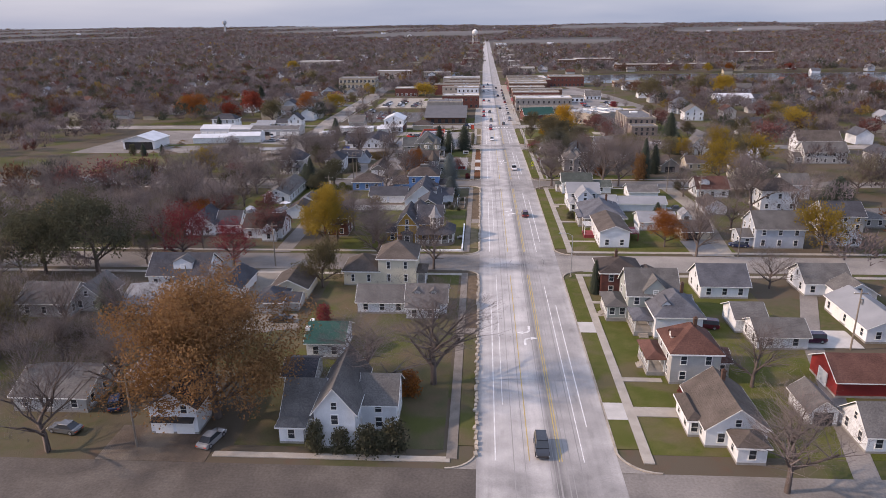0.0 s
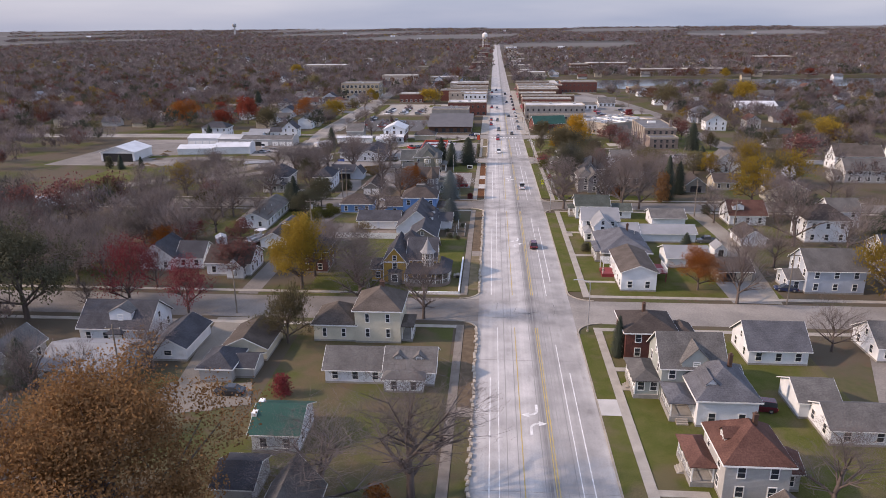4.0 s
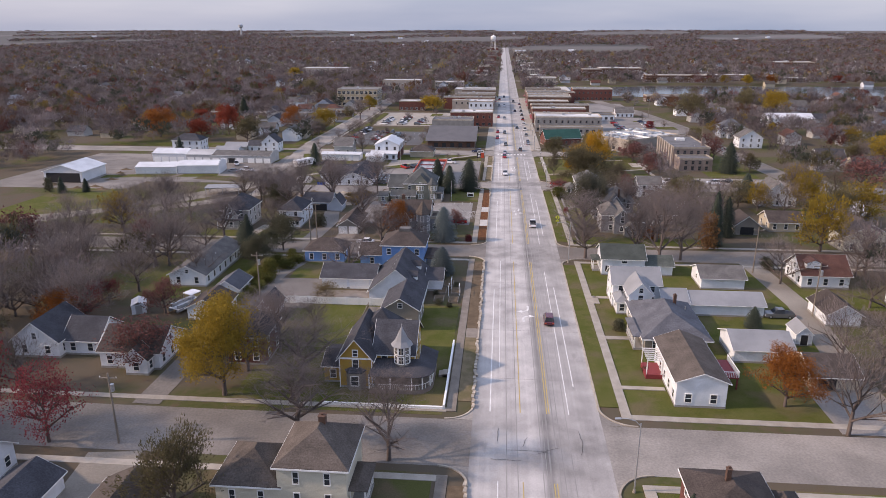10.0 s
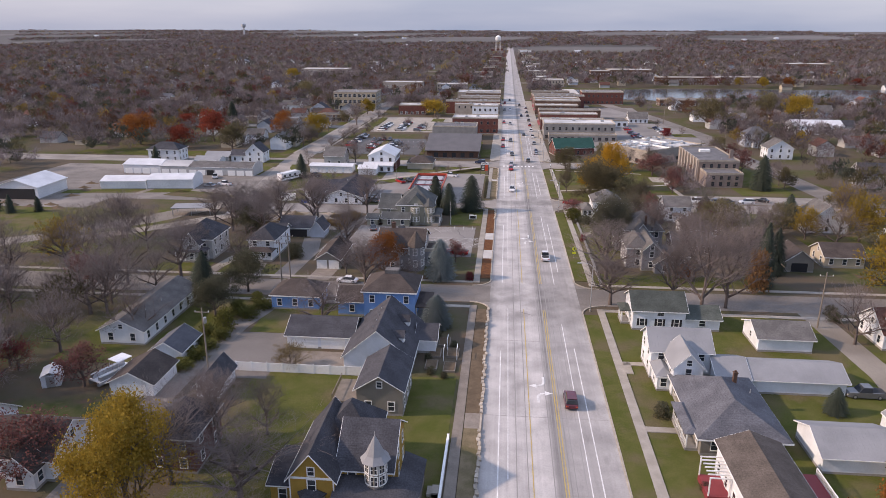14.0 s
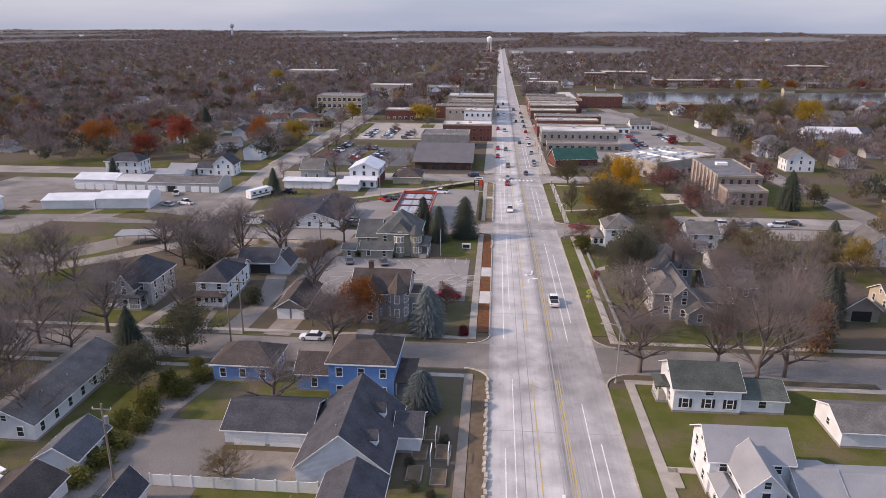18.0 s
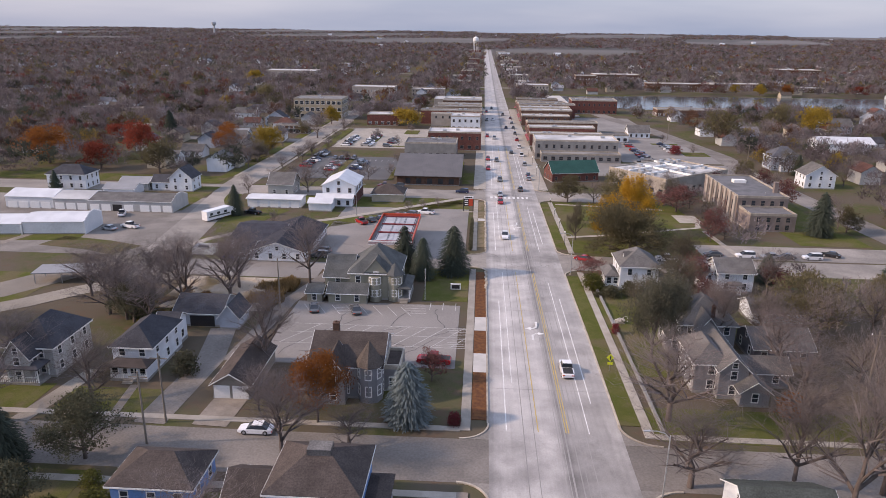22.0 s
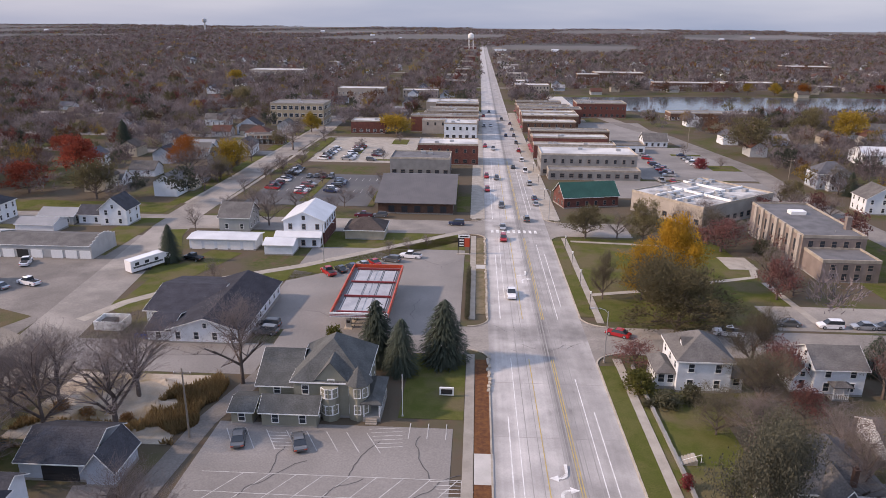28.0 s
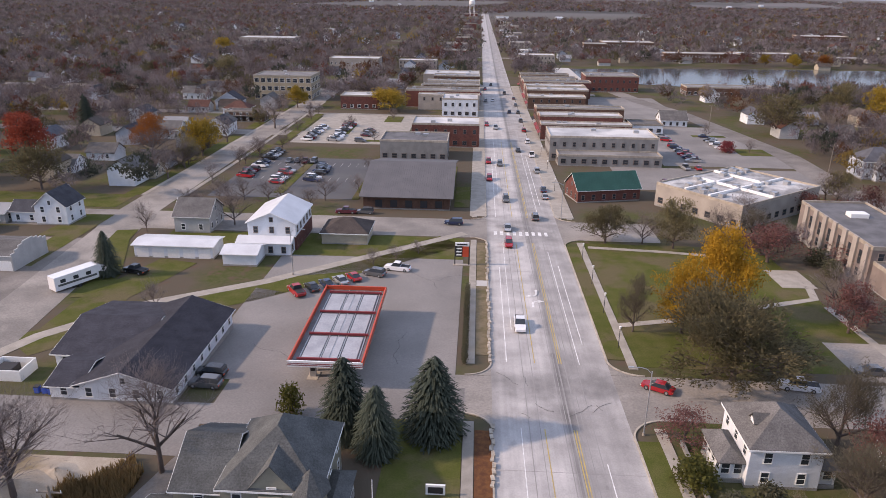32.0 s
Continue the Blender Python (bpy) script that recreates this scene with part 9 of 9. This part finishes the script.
rng = random.Random(21)
PALETTE = ((W_WHITE, R_GREY), (W_LGREY, R_DARK), (W_LGREY, R_GREY), (W_PBLUE, R_GMETAL), (W_TAN, R_BROWN), (W_PBLUE, R_DARK), (W_TAN, R_DBROWN), (W_WHITE, R_BLUE), (W_LGREY, R_RED))


def far_house(x, y, i):
    """A plain house half hidden by trees: wall, roof and a few windows."""
    wall, roof = PALETTE[i % len(PALETTE)]
    turn = 90 * (i % 2)
    hgt = (3.0, 5.2, 3.0, 4.6)[i % 4]
    ob = thing("house", x, y, gz(y), "distant house with a gable roof among the trees", "house", turn, "houses among the woods")

    def shell():
        m = Mesh().box(-5, 5, -4, 4, -0.5, hgt)
        m.slab([(-5, -4, hgt), (-5, 4, hgt), (-5, 0, hgt + 2.6)], (0.1, 0, 0)).slab([(5, 4, hgt), (5, -4, hgt), (5, 0, hgt + 2.6)], (-0.1, 0, 0))
        return m.data("wall", wall)

    def cover():
        r = Mesh()
        gable_roof(r, -5, 5, -4, 4, hgt + 0.1, hgt + 2.7, 0.4, "x")
        return r.data("roof", roof)
    part("wall", cached(("fw", wall.name, hgt), shell), None, ob)
    part("roof", cached(("fr", roof.name, hgt), cover), None, ob)
    fr, pa = window_mesh(0.9, 1.3)
    for s, a in (("S", -2.5), ("S", 2.5)) if y < 400 or -140 < x < -95 and y < 600 else ():
        window(ob, (-5, 5, -4, 4), s, a, 1.0, 0.9, 1.3)


placed = [(-128.8, 526), (-108, 460), (-108, 524), (-138, 576), (-124, 580), (-154, 620), (-107, 438), (-109, 492), (-108, 552), (-131, 470), (-134, 442), (-150, 540), (-108, 594), (-160, 485), (-135, 498)]
i = 0
while len(placed) < 400 and i < 9000:
    i += 1
    y = rng.uniform(80, 400) if i % 3 == 0 else rng.uniform(400, 1500)
    x = rng.uniform(-0.62, 0.62) * (y + 60)
    x, y = round(x / 26) * 26 + rng.uniform(-3, 3), round(y / 34) * 34 + rng.uniform(-4, 4)
    if open_ground(x, y) or open_ground(x + 9, y) or open_ground(x - 9, y) or (x < -100 and y < 600 and rng.random() < 0.3):
        continue
    if y < 400 and (x < -80 or x < 122):
        continue
    if any(a - 9 < x < b + 9 and c - 9 < y < d + 9 for a, b, c, d in FOOT):
        continue
    if any(abs(x - a) < 15 and abs(y - b) < 15 for a, b in placed):
        continue
    placed.append((x, y))
placed.sort(key=lambda p: math.hypot(p[0], p[1] - 240))
for i, (x, y) in enumerate(placed[:215]):
    far_house(x, y, i)
town = bpy.data.meshes.new("far_houses")
town_mats, verts, faces, slots = [], [], [], []
for i, (x, y) in enumerate(placed[215:]):
    wall, roof = PALETTE[i % len(PALETTE)]
    hgt, turn = (3.0, 5.2, 3.0, 4.6)[i % 4], i % 2
    body, top = Mesh().box(-5, 5, -4, 4, -0.5, hgt), Mesh()
    body.slab([(-5, -4, hgt), (-5, 4, hgt), (-5, 0, hgt + 2.6)], (0.1, 0, 0)).slab([(5, 4, hgt), (5, -4, hgt), (5, 0, hgt + 2.6)], (-0.1, 0, 0))
    gable_roof(top, -5, 5, -4, 4, hgt + 0.1, hgt + 2.7, 0.4, "x")
    for shape, mat in ((body, wall), (top, roof)):
        if mat not in town_mats:
            town_mats.append(mat)
        k = len(verts)
        verts += [((-b if turn else a) + x, (a if turn else b) + y, c + gz(y)) for a, b, c in shape.v]
        faces += [tuple(k + j for j in f) for f in shape.f]
        slots += [town_mats.index(mat)] * len(shape.f)
town.from_pydata(verts, [], faces)
for mat in town_mats:
    town.materials.append(mat)
town.polygons.foreach_set("material_index", slots)
tagged(new("far_houses", town), "hundreds of distant pale houses with gable roofs among the trees", "houses", "", "stuff")

# commercial sheds along the far end of the main road
for k in range(26):
    y = 860 + k * 42 + rng.uniform(-8, 8)
    side = -1 if k % 2 else 1
    x0 = 27 + rng.uniform(0, 8) if side > 0 else -6 - rng.uniform(0, 8)
    wd, dp, hg = rng.uniform(14, 32), rng.uniform(12, 22), rng.uniform(4, 8)
    a, b = (x0, x0 + wd) if side > 0 else (x0 - wd, x0)
    house("shop_building", "distant flat-roofed commercial building beside the main road", [(a, b, y, y + dp, hg, hg, "f")], (W_BEIGE, W_BRICK, W_WHITE, W_CONC)[k % 4], (R_PALE, R_TAR)[k % 2], "building", sides="S", wins=k < 8, group="shops at the far end of the road")
for x, y, wd, dp, hg in ((131, 1010, 54, 22, 9), (168, 893, 67, 14, 8), (238, 917, 55, 16, 7), (105, 966, 23, 16, 10), (-112, 763, 37, 18, 10), (-64, 800, 30, 14, 6), (420, 1200, 60, 30, 8), (-260, 1000, 60, 30, 8), (310, 905, 40, 14, 5)):
    house("civic_building", "distant flat-roofed institutional building across the river", [(x, x + wd, y, y + dp, hg, hg, "f")], W_DBRICK if x > 100 else W_BEIGE, R_PALE, "building", group="large buildings across the river")


for k in range(44):                      # farmsteads and sheds in the far fields
    y = rng.uniform(1500, 4200)
    x = rng.uniform(-0.6, 0.66) * y
    ob = thing("farm_building", x, y, gz(y), "distant pale farm building among the fields", "building", rng.uniform(0, 90), "farm buildings in the fields")
    def barn():
        return Mesh().box(-9, 9, -5, 5, -1, 4.0).data("wall", W_WHITE)
    def cover():
        m = Mesh()
        gable_roof(m, -9, 9, -5, 5, 4.1, 6.8, 0.4, "x")
        return m.data("roof", R_METAL)
    part("wall", cached("barn_wall", barn), None, ob)
    part("roof", cached("barn_roof", cover), None, ob)


def woods(name, label, material, share, seed, slim):
    """All far trees of one colour as one object."""
    r = np.random.default_rng(seed)
    clouds = []
    ga = np.random.default_rng(5)
    shapes = []
    for k in range(6):
        d = ga.normal(size=(30, 3))
        d /= np.linalg.norm(d, axis=1)[:, None]
        cs = d * ga.uniform(0.55, 1.0, (30, 1)) * (0.36, 0.36, 0.27) + (0, 0, 0.6)
        shapes.append([spray(ga, n if slim < 0.3 or n < 80 else n * 2, s if slim < 0.3 else s * 0.62, slim, cs, 0.12) for n, s in ((380, 0.046), (250, 0.052), (112, 0.074), (38, 0.125), (18, 0.18))])
    for ya, yb, dens, lod, xw in ((60, 420, 0.0062, 0, 0.75), (420, 660, 0.0098, 1, 0.70), (660, 900, 0.0098, 2, 0.70), (900, 1700, 0.0072, 3, 0.68), (1700, 3000, 0.0032, 4, 0.68), (3000, 4700, 0.0010, 4, 0.68)):
        n = int((yb - ya) * xw * (ya + yb + 160) * dens * share)
        ys = r.uniform(ya, yb, n * 2)
        xs = r.uniform(-1, 1, n * 2) * xw * (ys + 80)
        made = 0
        for x, y in zip(xs, ys):
            if made >= n:
                break
            if y < 1700 and open_ground(x, y):
                continue
            if y >= 1700 and (math.sin(x * 0.004 + y * 0.0021) + math.sin(x * 0.0063 - y * 0.0047)) < (-1.0 if y < 2400 else -0.2):
                continue
            if y < 1300 and any(abs(x - a) < 8 and -26 < y - b < 7 for a, b in placed):
                continue
            if y < 950 and any(abs(x - a) < c + 3 and -16 < y - b < 6 for a, b, c in FAR_TREES):
                continue
            if any(a - 4 < x < b + 4 and c - 16 < y < d + 4 for a, b, c, d in FOOT):
                continue
            if y < 400 and -140 < x < 125 and (x > -75 or y < 232) and r.random() < 0.66:
                continue
            made += 1
            h = r.uniform(8, 15)
            w = h * r.uniform(0.75, 1.1) * (1.15 if lod < 4 else 2.2)
            c = shapes[made % 6][lod]
            q = r.uniform(0, 6.28)
            rot = np.array(((math.cos(q), -math.sin(q)), (math.sin(q), math.cos(q))))
            v = np.empty_like(c)
            v[:, :2] = c[:, :2] @ rot * w + (x, y)
            v[:, 2] = np.maximum(c[:, 2], 0.0) * h + gz(y)
            clouds.append(v.astype(np.float32))
    ob = new(name, tris_data(name, np.concatenate(clouds), material))
    tagged(ob, label, "woods", "", "stuff")


woods("far_woods", "bare grey-brown town trees out to the horizon", L_WOODBARE, 0.43, 1, 0.19)
woods("far_woods", "bare brown town trees out to the horizon", L_WOODBROWN, 0.33, 9, 0.19)
woods("far_woods", "scattered dark evergreens among the town trees", L_FARPINE, 0.05, 2, 0.6)
woods("far_woods", "scattered golden trees among the bare woods", L_FARGOLD, 0.02, 3, 0.6)
woods("far_woods", "scattered rust-brown oaks among the bare woods", L_FARRUST, 0.055, 4, 0.5)
woods("far_woods", "scattered dull red trees among the bare woods", L_FARRED, 0.032, 5, 0.6)
woods("far_woods", "scattered olive-leaved trees among the bare woods", L_FAROLIVE, 0.07, 6, 0.5)


def water_tower(x, y, h, r, label):
    ob = thing("water_tower", x, y, gz(y), label, "water tower")
    part("tank", Mesh().rod((0, 0, h - r), (0, 0, h), r, r, 16).rod((0, 0, h), (0, 0, h + r * 0.6), r, 0.3, 16).rod((0, 0, h - r * 1.7), (0, 0, h - r), 0.8, r, 16), M_TRIM if h < 50 else M_STEEL, ob)
    if h > 50:
        part("pedestal", Mesh().rod((0, 0, -1), (0, 0, h - r * 1.2), 4.5, 3.5, 12), M_STEEL, ob)
    for k in range(6 if h < 50 else 0):
        q = k * math.pi / 3
        part("leg", Mesh().rod((r * 0.95 * math.cos(q), r * 0.95 * math.sin(q), 0), (r * 0.8 * math.cos(q), r * 0.8 * math.sin(q), h - r), 0.35, 0.35, 6), M_TRIM, ob)


water_tower(-18.5, 1850, 36, 6.5, "white water tower on legs beside the main road")
water_tower(-1250, 3450, 52, 10, "distant pale water tower on the horizon")
